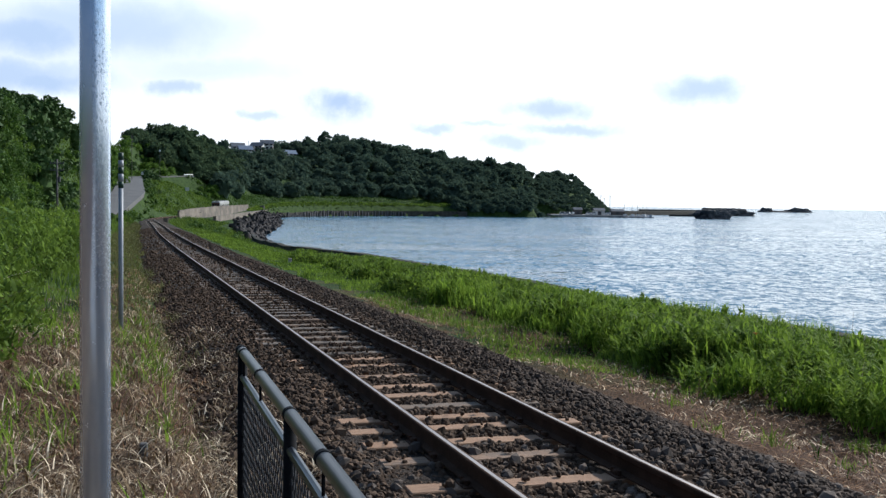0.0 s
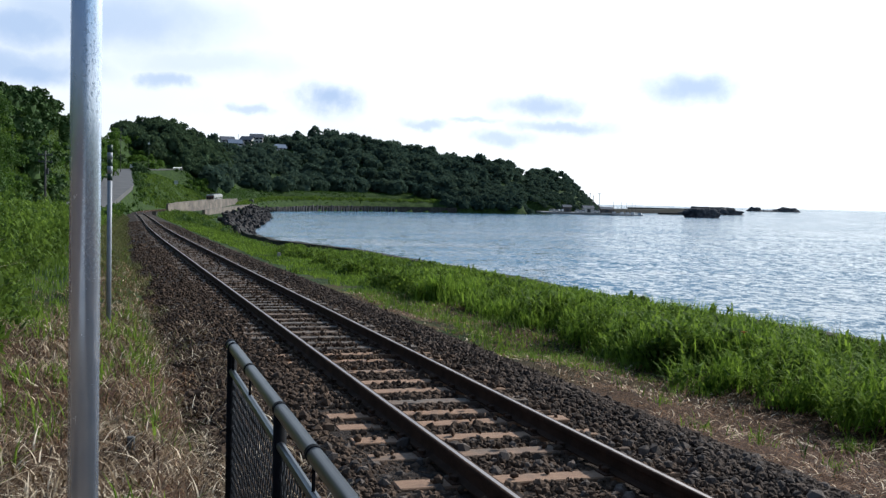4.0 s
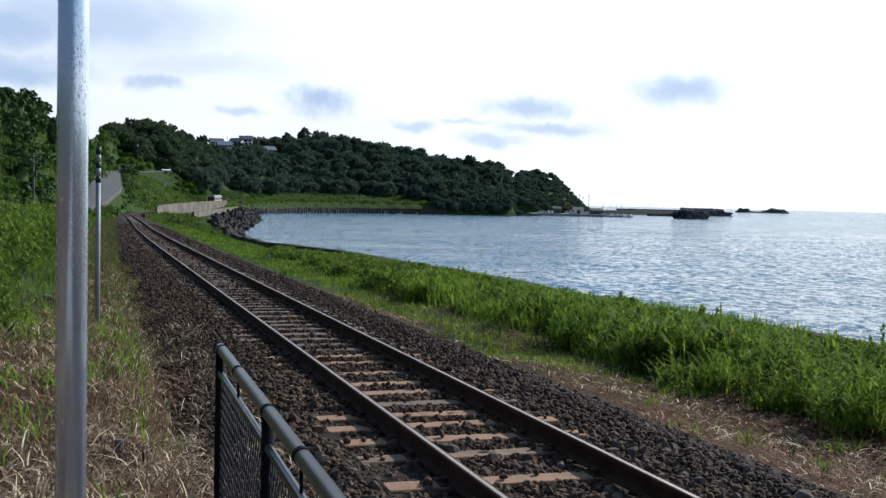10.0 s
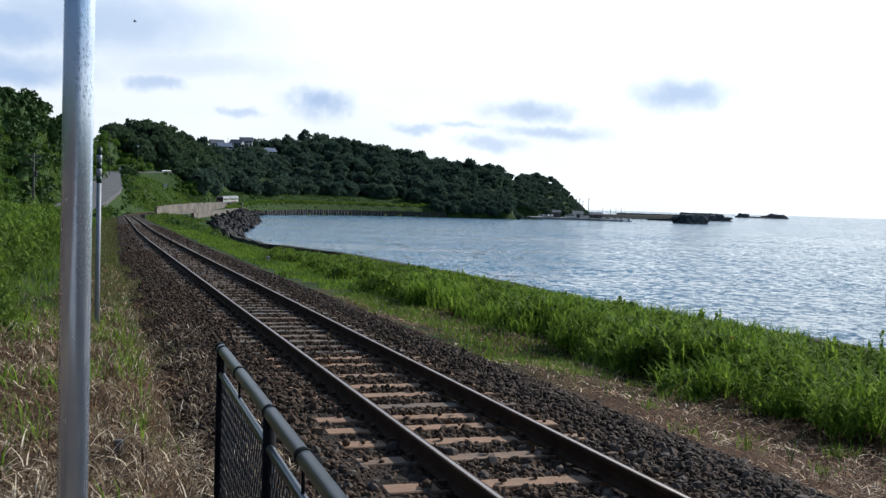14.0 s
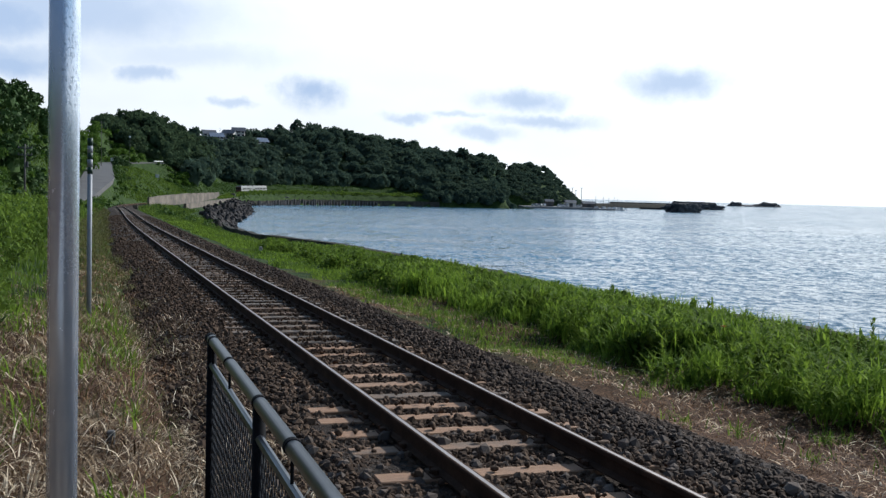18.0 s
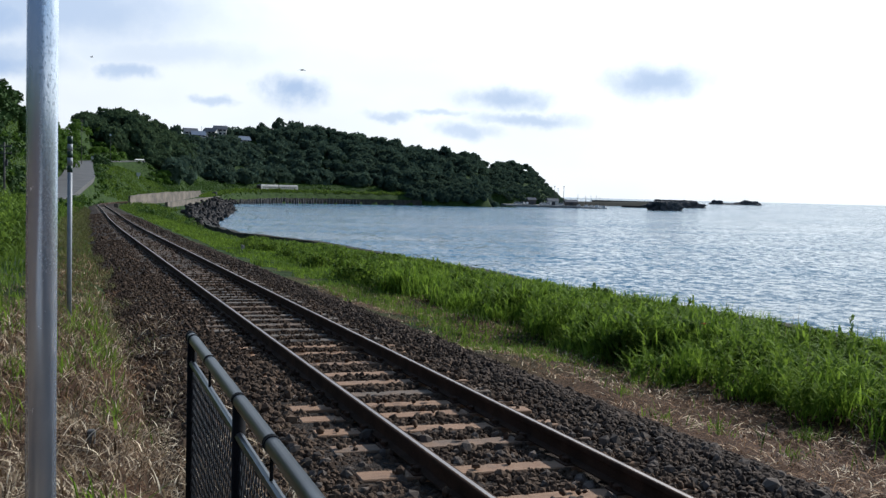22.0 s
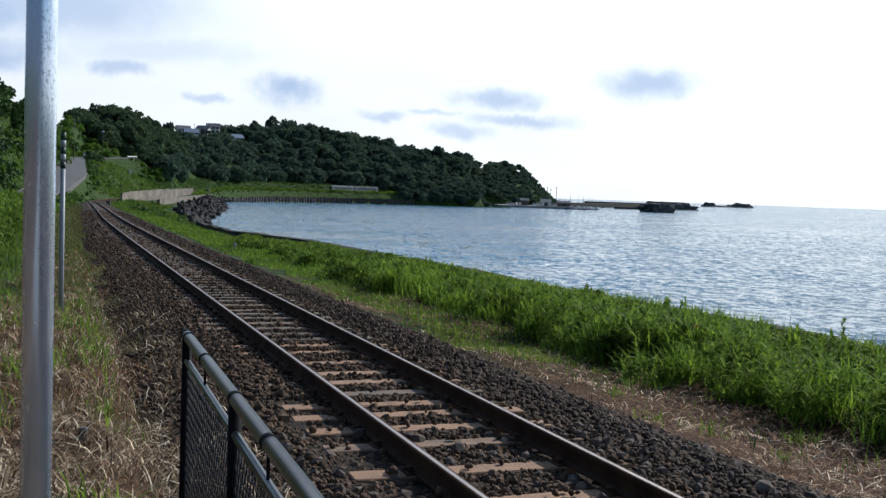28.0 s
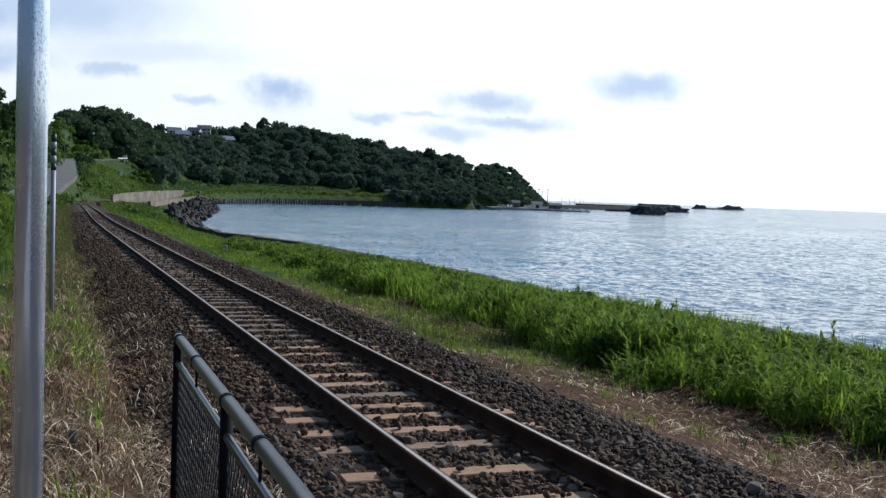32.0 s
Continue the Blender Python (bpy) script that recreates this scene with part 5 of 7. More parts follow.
def crown_proto(seed, lobes, leaves, size, core=0.8, sub=1, jitter=0.45, dome=0):
    """Leafy clumps with loose leaves round hidden cores; about 1 m in radius. Returns places and triangles."""
    g = np.random.default_rng(seed)
    iv, jf = ico(sub)
    if dome:
        # a broad crown: one core, and many small clumps over its upper side
        clumps = 15
        p = g.normal(size=(clumps, 3))
        p /= np.linalg.norm(p, axis=1)[:, None]
        p[:, 2] = np.where(p[:, 2] < -0.3, -p[:, 2], p[:, 2])
        c0 = p * g.uniform(0.48, 0.74, (clumps, 1))
        rad = g.uniform(0.22, 0.40, clumps)
        cores = [(np.zeros(3), 0.66)]
    else:
        clumps = lobes
        c0 = g.normal(size=(lobes, 3)) * (0.44, 0.44, 0.32)
        c0[:, 2] = np.abs(c0[:, 2]) * g.choice((1, 1, -0.5), lobes)
        rad = g.uniform(0.28, 0.52, lobes)
        cores = list(zip(c0, rad * core))
    VV, FF, base = [], [], 0
    for c, r in cores:
        v = iv * r * g.uniform(0.75, 1.12, (len(iv), 1)) + c
        VV.append(v)
        FF.append(jf + base)
        base += len(v)
    which = g.choice(clumps, leaves, p=rad ** 2 / (rad ** 2).sum())
    p = g.normal(size=(leaves, 3))
    p /= np.linalg.norm(p, axis=1)[:, None]
    p[:, 2] = np.where(p[:, 2] < -0.35, -p[:, 2], p[:, 2])
    c = c0[which] + p * (rad[which] * g.uniform(0.8, 1.15, leaves))[:, None]
    nrm = p + jitter * g.normal(size=(leaves, 3))
    nrm /= np.linalg.norm(nrm, axis=1)[:, None]
    t1 = np.cross(nrm, g.normal(size=(leaves, 3)))
    t1 /= np.linalg.norm(t1, axis=1)[:, None]
    t2 = np.cross(nrm, t1)
    w = size * g.uniform(0.55, 1.5, (leaves, 1))
    a, b, d = c - t1 * w - t2 * w * 0.6, c + t2 * w * 1.1, c + t1 * w - t2 * w * 0.5
    VV.append(np.stack([a, b, d], 1).reshape(-1, 3))
    FF.append(base + 3 * np.arange(leaves)[:, None] + np.array([[0, 1, 2]]))
    return np.concatenate(VV), np.concatenate(FF)


def trunk_tris(h, r):
    """A tapering five-sided trunk with two limbs."""
    out = []
    for (x0, z0, x1, z1, ra, rb) in ((0, 0, 0, h, r, r * 0.6), (0, h * 0.6, h * 0.35, h * 1.15, r * 0.5, r * 0.2), (0, h * 0.7, -h * 0.3, h * 1.2, r * 0.5, r * 0.2)):
        k = 5 if ra == r else 3
        a = np.arange(k) * 2 * np.pi / k
        lo = np.c_[x0 + ra * np.cos(a), ra * np.sin(a), np.full(k, z0)]
        hi = np.c_[x1 + rb * np.cos(a), rb * np.sin(a), np.full(k, z1)]
        for i in range(k):
            j = (i + 1) % k
            out += [(lo[i], lo[j], hi[j]), (lo[i], hi[j], hi[i])]
    out = np.array(out).reshape(-1, 3)
    return out, np.arange(len(out)).reshape(-1, 3)


def woods(name, x, y, z, radius, height, lobes, leaves, size, mat, label, seed, core=0.86, sub=1, jitter=0.45, dome=0):
    g = np.random.default_rng(seed)
    protos = [crown_proto(seed * 10 + i, lobes, leaves, size, core, sub, jitter, dome) for i in range(7)]
    V, F, base = [], [], 0
    for i in range(len(x)):
        p, fc = protos[g.integers(0, 7)]
        a = g.uniform(0, 2 * np.pi)
        ca, sa = np.cos(a), np.sin(a)
        q = p * (radius[i], radius[i], radius[i] * g.uniform(0.75, 1.15))
        q = np.stack([q[..., 0] * ca - q[..., 1] * sa, q[..., 0] * sa + q[..., 1] * ca, q[..., 2]], -1)
        V.append(q + (x[i], y[i], z[i] + height[i] - radius[i] * 0.9))
        F.append(fc + base)
        base += len(q)
        tr, fc = trunk_tris(max(height[i] - radius[i] * 0.6, 0.4), 0.05 * radius[i])
        V.append(tr + (x[i], y[i], z[i] - 0.3))
        F.append(fc + base)
        base += len(tr)
    tagged(new(name, mesh_from(name, np.concatenate(V), np.concatenate(F), [mat])), label, "trees", kind="stuff")


# bearing, distance, turn, roof, height of the roof ridge
HOUSES = ((-0.2000, 632, 24, "grey", 36.5), (-0.1925, 620, 20, "blue", 34.2), (-0.1800, 640, -15, "grey", 37.4), (-0.1715, 645, 8, "grey", 39.2), (-0.1500, 655, 30, "blue", 33.6), (-0.1440, 624, -20, "grey", 24.4), (-0.1575, 610, 5, "grey", 23.9))


def plant(px0, px1, k0, k1, count, seed, clear=7.0, low=0.0):
    """Places on the hills between two bearings, from foot (0) to ridge (1)."""
    g = np.random.default_rng(seed)
    b = g.uniform(px0, px1, count)
    foot, ridge, top = (np.interp(b, HILL_B, q) for q in (HILL_FOOT, HILL_RIDGE, HILL_TOP))
    d = foot + (ridge - foot) * g.uniform(k0, k1, count)
    x, y = b * d, d
    s, n = to_track(x, y)
    road = np.array([min(math.hypot(a - c[0], q - c[1]) for c in ROAD_FINE) for a, q in zip(x, y)])
    keep = ((n < -clear) | (n > 4.6) & (s > 622) & (n < 12.3)) & (road > 5) & (top > 2)
    keep &= ~((np.abs(b + 0.249) < 0.010) & (d < 440))
    for hb, hd, *_ in HOUSES:
        keep &= ~((np.abs(b - hb) * hd < 7) & (d > hd - 13) & (d < hd + 9))
    x, y = x[keep], y[keep]
    return x, y, ground_z(x, y), g


def build_woods():
    x, y, z, g = plant(-0.215, 0.086, -0.05, 1.12, 590, 41, 9)
    r = (2.8 + 4.2 * g.random(len(x)) ** 1.3) * np.interp(x / y, (0.05, 0.083), (1.0, 0.7))
    woods("far_woods", x, y, z, r, r * 0.75 + g.uniform(0.8, 3.6, len(x)) * np.clip(r / 4, 0.6, 1.3), 1, 380, 0.132, M_LEAF_HAZE, "dark broad-leaved woods covering the headland", 51, core=1.0, sub=2, jitter=0.9, dome=1)
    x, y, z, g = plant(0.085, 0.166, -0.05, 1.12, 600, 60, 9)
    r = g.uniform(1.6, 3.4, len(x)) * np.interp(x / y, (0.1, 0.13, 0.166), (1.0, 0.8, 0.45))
    woods("tip_woods", x, y, z, r, r * 0.72 + g.uniform(0.0, 0.9, len(x)) * r / 3, 1, 170, 0.180, M_LEAF_HAZE, "dark woods on the tip of the headland", 61, core=1.0, sub=2, jitter=0.9, dome=1)
    x, y, z, g = plant(0.083, 0.160, -0.08, 0.32, 260, 83, 9)
    r = g.uniform(0.7, 1.6, len(x))
    woods("tip_scrub", x, y, z, r, r * 0.9, 3, 60, 0.16, M_LEAF, "green scrub at the foot of the headland's tip", 84, core=0.85)
    # garden trees in front of the ridge's houses
    g = np.random.default_rng(90)
    spots = [(hb * hd + dx, hd - 9.0, ridge_z) for hb, hd, turn, roof, ridge_z in HOUSES for dx in (-4.2, -1.0, 2.4, 5.0)]
    x, y, top = (np.array(q) + g.uniform(-0.8, 0.8, len(spots)) for q in zip(*spots))
    z, r = ground_z(x, y), g.uniform(1.6, 2.6, len(x))
    woods("garden_trees", x, y, z, r, np.clip(top - 3.3 - z - r * 0.9, r * 0.7, 9.0), 1, 200, 0.16, M_LEAF_HAZE, "dark garden trees in front of the ridge houses", 92, core=1.0, sub=2, jitter=0.9, dome=1)
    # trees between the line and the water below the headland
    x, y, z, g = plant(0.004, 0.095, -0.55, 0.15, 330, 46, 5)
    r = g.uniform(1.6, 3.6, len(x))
    woods("shore_trees", x, y, z, r, r * 0.85 + g.uniform(0.3, 2.0, len(x)), 1, 180, 0.172, M_LEAF_HAZE, "dark trees reaching down to the water", 56, core=1.0, sub=2, jitter=0.9, dome=1)
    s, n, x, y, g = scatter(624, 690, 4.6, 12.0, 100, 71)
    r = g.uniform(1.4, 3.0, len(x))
    woods("shore_trees", x, y, ground_z(x, y), r, r * 1.2, 1, 180, 0.172, M_LEAF_HAZE, "dark trees crowding the end of the shore line", 72, core=1.0, sub=2, jitter=0.9, dome=1)
    g = np.random.default_rng(73)
    x, y = g.uniform(30, 56, 90), g.uniform(566, 604, 90)
    n = to_track(x, y)[1]
    keep = (n < -4.5) | (n > 4.5) & (n < 13)
    x, y = x[keep], y[keep]
    r = g.uniform(1.6, 3.2, len(x))
    woods("shore_trees", x, y, np.maximum(ground_z(x, y), SEA + 0.4), r, r * 1.3, 1, 180, 0.172, M_LEAF_HAZE, "dark trees on the last bend of the shore", 74, core=1.0, sub=2, jitter=0.9, dome=1)
    x, y, z, g = plant(-0.335, -0.195, -0.1, 1.1, 470, 42, 12)
    r = g.uniform(2.2, 5.2, len(x))
    tall = r * 0.85 + g.uniform(1.0, 4.0, len(x))
    lit = (z + 2.0 - 1.6) / y < np.interp(x / y, (-0.335, -0.316, -0.299, -0.274, -0.211), (0.090, 0.070, 0.056, 0.036, 0.012))
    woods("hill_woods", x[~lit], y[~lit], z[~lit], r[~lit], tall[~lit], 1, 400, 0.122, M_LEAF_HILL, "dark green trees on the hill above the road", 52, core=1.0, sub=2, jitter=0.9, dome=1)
    woods("hill_scrub", x[lit], y[lit], z[lit], r[lit] * 0.7, r[lit] * 0.7, 4, 330, 0.10, M_SCRUB, "bright green bushes on the slope above the road", 85, core=0.4)
    x, y, z, g = plant(-0.60, -0.30, 0.15, 1.08, 560, 43, 12)
    r = g.uniform(1.0, 2.8, len(x))
    far, near = y > 135, (y > 60) & (y <= 135)
    woods("bank_trees", x[far], y[far], z[far], r[far], r[far] * 0.85 + g.uniform(0.5, 2.8, int(far.sum())), 1, 420, 0.128, M_LEAF, "green trees on the steep bank", 53, core=0.72, sub=2, jitter=0.8, dome=1)
    # Sunlit patches of the bank, painted by giving some trees the lit leaf colour.
    lush = hash_noise(x, y, 0.06, 91.0) > 0.0
    for pick, mat, label, seed in ((near & ~lush, M_LEAF, "leafy green trees on the near bank", 63), (near & lush, M_LEAF_LIT, "leafy trees on the near bank with sunlight painted into the leaf colour", 64)):
        woods("bank_trees", x[pick], y[pick], z[pick], r[pick], r[pick] * 0.85 + g.uniform(0.5, 2.4, int(pick.sum())), 6, 760, 0.052, mat, label, seed, core=0.42, jitter=0.9)
    x, y, z, g = plant(-0.60, -0.318, -0.1, 0.42, 680, 49, 14)
    keep = y > 48
    x, y, z = x[keep], y[keep], z[keep]
    r = g.uniform(0.9, 2.1, len(x))
    woods("bank_trees", x, y, z, r, r * 0.85 + g.uniform(0.3, 1.6, len(x)), 6, 520, 0.062, M_LEAF, "dark leafy trees at the foot of the bank", 59, core=0.42, jitter=0.9)
    # scrub on the lower slopes
    x, y, z, g = plant(-0.60, -0.20, -0.3, 0.9, 700, 44, 4.5)
    keep = (hash_noise(x, y, 0.06, 3.0) > -0.2) & (y > 80)
    x, y, z = x[keep], y[keep], z[keep]
    r = g.uniform(0.45, 1.5, len(x))
    woods("scrub", x, y, z, r, r * 0.9 + g.uniform(0.0, 0.5, len(x)), 4, 90, 0.12, M_LEAF_LIT, "bright green bushes on the lower slopes", 54)
    s, n, x, y, g = scatter(20, 95, -36, -6.0, 640, 47)
    road = np.array([min(math.hypot(a - c[0], q - c[1]) for c in ROAD_FINE) for a, q in zip(x, y)])
    keep = (road > 5.5) & (hash_noise(x, y, 0.1, 2.0) > -0.3)
    x, y = x[keep], y[keep]
    r = g.uniform(0.45, 1.25, len(x))
    woods("near_scrub", x, y, ground_z(x, y), r, r * 0.9, 4, 140, 0.10, M_LEAF_LIT, "leafy green bushes on the bank", 57, core=0.55)
    # undergrowth between the trees of the bank
    x, y, z, g = plant(-0.50, -0.32, -0.15, 0.95, 620, 76, 9)
    keep = y > 44
    x, y, z = x[keep], y[keep], z[keep]
    r = g.uniform(0.6, 1.5, len(x)) * np.interp(y, (44, 160), (0.7, 1.3))
    woods("bank_scrub", x, y, z, r, r * 0.9, 4, 220, 0.10, M_SCRUB, "green undergrowth between the trees of the bank", 77, core=0.5)
    x, y, z, g = plant(-0.345, -0.298, 0.45, 1.1, 70, 78, 12)
    r = g.uniform(2.6, 4.2, len(x))
    low = (z + 1.0 - 1.6) / y < np.interp(x / y, (-0.335, -0.316, -0.299), (0.085, 0.064, 0.052))
    x, y, z, r = x[~low], y[~low], z[~low], r[~low]
    woods("ridge_trees", x, y, z, r, r * 1.35, 1, 520, 0.105, M_LEAF_HILL, "dark trees along the ridge above the road", 79, core=1.0, sub=2, jitter=0.9, dome=1)
    # bushes that close the dip of the ridge beside the bank
    x, y, z, g = plant(-0.348, -0.306, 0.55, 1.12, 150, 86, 12)
    r = g.uniform(1.5, 2.8, len(x))
    top = 1.6 + g.uniform(0.060, 0.073, len(x)) * y - z
    woods("hill_scrub", x, y, z, r, np.clip(top - r * 0.85, r * 0.7, r * 0.8 + 4.5), 4, 330, 0.10, M_SCRUB, "green bushes in the dip of the ridge", 87, core=0.4)
    # bushes along both sides of the road
    g = np.random.default_rng(70)
    c = np.array(ROAD_FINE)
    i = g.integers(8, 88, 520)
    side = np.where(g.random(520) < 0.7, -g.uniform(5.4, 15, 520), g.uniform(5.4, 8.0, 520))
    d = c[i + 1] - c[i]
    d = d / np.hypot(d[:, 0], d[:, 1])[:, None]
    x, y = c[i, 0] + d[:, 1] * side + g.uniform(-2, 2, 520), c[i, 1] - d[:, 0] * side + g.uniform(-2, 2, 520)
    keep = (to_track(x, y)[1] < -7) & ((side < 0) | (y < 380)) & (g.random(520) < 0.75)
    x, y, side = x[keep], y[keep], side[keep]
    r = np.where(side < 0, g.uniform(0.6, 2.1, len(x)), g.uniform(0.3, 0.8, len(x)))
    woods("roadside_bushes", x, y, ground_z(x, y), r, r * 0.9, 1, 200, 0.13, M_LEAF, "dark bushes crowding the road's edges", 66, core=0.95, sub=1, jitter=0.5, dome=1)
    # low growth that creeps over the road's edges
    k = 240
    i = g.integers(14, 90, k)
    side = np.where(g.random(k) < 0.35, -g.uniform(4.1, 5.4, k), g.uniform(3.8, 5.6, k))
    d = c[i + 1] - c[i]
    d = d / np.hypot(d[:, 0], d[:, 1])[:, None]
    along = g.uniform(-2, 2, k)
    x, y = c[i, 0] + d[:, 1] * side + d[:, 0] * along, c[i, 1] - d[:, 0] * side + d[:, 1] * along
    r = g.uniform(0.35, 1.0, k) * np.interp(y, (60, 300), (0.7, 1.3))
    woods("edge_growth", x, y, ground_z(x, y), r, r * 0.9, 3, 60, 0.14, M_LEAF_LIT, "green growth creeping over the road's edges", 68, core=0.8)
    x, y = np.array((-105.0, -102.0, -99.5, -106.8, -97.0, -109.5)), np.array((369.0, 364.0, 359.0, 377.0, 352.0, 382.0))
    r = np.array((2.7, 2.9, 2.4, 2.6, 1.8, 2.6))
    woods("dark_bushes", x, y, ground_z(x, y), r, r * 1.1, 1, 700, 0.09, M_LEAF, "dark round bushes beside the road", 67, core=0.95, sub=2, jitter=0.5, dome=1)
    # bushes on the cutting above the far track
    s, n, x, y, g = scatter(150, 620, -24, -3.4, 600, 45)
    road = np.array([min(math.hypot(a - c[0], q - c[1]) for c in ROAD_FINE) for a, q in zip(x, y)])
    keep = (road > 5.5) & (hash_noise(x, y, 0.05, 8.0) > -0.05)
    x, y = x[keep], y[keep]
    r = g.uniform(0.4, 1.4, len(x))
    woods("scrub", x, y, ground_z(x, y), r, r * 0.9, 4, 80, 0.13, M_LEAF_LIT, "green bushes on the grassy cutting", 55)
    s, n, x, y, g = scatter(185, 262, -6.0, -2.9, 150, 88)
    r = g.uniform(0.3, 0.8, len(x))
    keep = np.array([min(math.hypot(a - c[0], q - c[1]) for c in ROAD_FINE) for a, q in zip(x, y)]) > 3.9 + r * 0.6
    x, y, r = x[keep], y[keep], r[keep]
    woods("scrub", x, y, sheet_z(x, y), r, r * 0.8, 4, 160, 0.11, M_SCRUB, "green bushes on the slope between road and track", 89, core=0.4)
    s, n, x, y, g = scatter(140, 262, 3.8, 12.0, 190, 81)
    r = g.uniform(0.35, 0.95, len(x))
    woods("wall_scrub", x, y, ground_z(x, y), r, r * 0.9, 4, 120, 0.12, M_LEAF_LIT, "green bushes in the grass below the parapet", 82)
    s, n, x, y, g = scatter(435, 596, 2.6, 9.5, 380, 48)
    r = g.uniform(0.3, 0.8, len(x))
    woods("berm_scrub", x, y, ground_z(x, y), r, r * 0.8, 3, 34, 0.19, M_LEAF_LIT, "low green growth on the berm by the far line", 58)


build_grasses()
build_woods()


# ---- things along the line ----
def place_on_ground(x, y, dz=0.0, rz=0.0):
    return pose(x, y, float(ground_z([x], [y])[0]) + dz, 0, 0, rz)


def build_small_posts():
    t = thing("stake", place_on_ground(-2.12, 7.3, -0.02, 12), "short grey concrete stake in the straw", "stake")
    bm = bmesh.new()
    box(bm, -0.028, 0.028, -0.028, 0.028, -0.2, 0.17, 0.008)
    part("shaft", bm, M_TIMBER, t)
    t = thing("boundary_marker", place_on_ground(-7.2, 48.5, -0.02, 17), "small pale concrete boundary marker in the grass", "marker")
    bm = bmesh.new()
    box(bm, -0.075, 0.075, -0.075, 0.075, -0.2, 0.28, 0.02)
    part("shaft", bm, M_QUAY, t)
    bm = bmesh.new()
    box(bm, -0.077, 0.077, -0.077, 0.077, 0.28, 0.32, 0.02)
    part("cap", bm, M_QUAY, t)
    t = thing("cable_box", pose(*on_track(196, 2.5, -0.35), 0, 0, 15), "pale grey trackside cable box", "box")
    bm = bmesh.new()
    box(bm, -0.4, 0.4, -0.3, 0.3, -0.3, 0.55, 0.04)
    part("cabinet", bm, M_CONCRETE, t)
    bm = bmesh.new()
    box(bm, -0.45, 0.45, -0.35, 0.35, 0.55, 0.63, 0.02)
    part("lid", bm, M_CONCRETE, t)
    x, y, z = on_track(452, 6.5)
    t = thing("concrete_block", pose(x, y, z - 1.0, 0, 0, 4), "dark upright concrete block on the far sea wall", "block")
    bm = bmesh.new()
    box(bm, -0.9, 0.9, -0.9, 0.9, -1.5, 2.0, 0.12)
    part("body", bm, M_ROCK, t)
    t = thing("slope_sign", place_on_ground(-84, 338, 0, 10), "small faded sign board on the grassy slope", "sign")
    bm = bmesh.new()
    tube(bm, (0, 0, -0.3), (0, 0, 1.4), 0.05, seg=8)
    part("post", bm, M_GALV, t)
    bm = bmesh.new()
    box(bm, -0.6, 0.6, -0.03, 0.03, 1.0, 2.1, 0.01)
    part("board", bm, M_RENDER, t)


def build_utility_pole(x, y, tall, rz):
    t = thing("utility_pole", place_on_ground(x, y, 0, rz), "grey concrete utility pole among the scrub", "utility pole", "poles by the road")
    bm = bmesh.new()
    tube(bm, (0, 0, -0.5), (0, 0, tall), 0.11, 0.07, 12)
    part("pole", bm, M_TIMBER, t, smooth=True)
    for z in (tall - 0.35, tall - 0.95):
        bm = bmesh.new()
        box(bm, -0.6, 0.6, -0.04, 0.04, z - 0.04, z + 0.04, 0.01)
        arm = part("crossarm", bm, M_DARKGREY, t)
        for q in (-0.52, -0.22, 0.22, 0.52):
            bm = bmesh.new()
            tube(bm, (q, 0, z + 0.05), (q, 0, z + 0.20), 0.045, 0.03, 8)
            part("insulator", bm, M_DARKGREY, arm)
    bm = bmesh.new()
    tube(bm, (0.18, 0, tall - 2.0), (0.18, 0, tall - 1.5), 0.10, seg=12)
    part("transformer", bm, M_DARKGREY, t)


def build_guard_rail():
    t = thing("guard_rail", Matrix(), "white steel guard rail at the road's edge", "guard rail")
    rows = [r for r in ROAD_ROWS if 423 < r[1] < 442]
    top = [(r[0] + 4.5 * r[3], r[1] + 4.5 * r[4], r[2], r[3], r[4]) for r in rows]
    for a, b in zip(top, top[1:]):
        v, f = sweep([a, b], [(-0.03, 0.45), (0.03, 0.50), (-0.01, 0.60), (0.03, 0.70), (-0.03, 0.80)], closed=False)
        ob = new("beam", mesh_from("beam", v, f, [M_WHITE]))
        ob.parent = t
    for a in top:
        bm = bmesh.new()
        tube(bm, (a[0] - 0.06 * a[3], a[1] - 0.06 * a[4], a[2] - 0.4), (a[0] - 0.06 * a[3], a[1] - 0.06 * a[4], a[2] + 0.82), 0.06, seg=8)
        part("post", bm, M_WHITE, t)


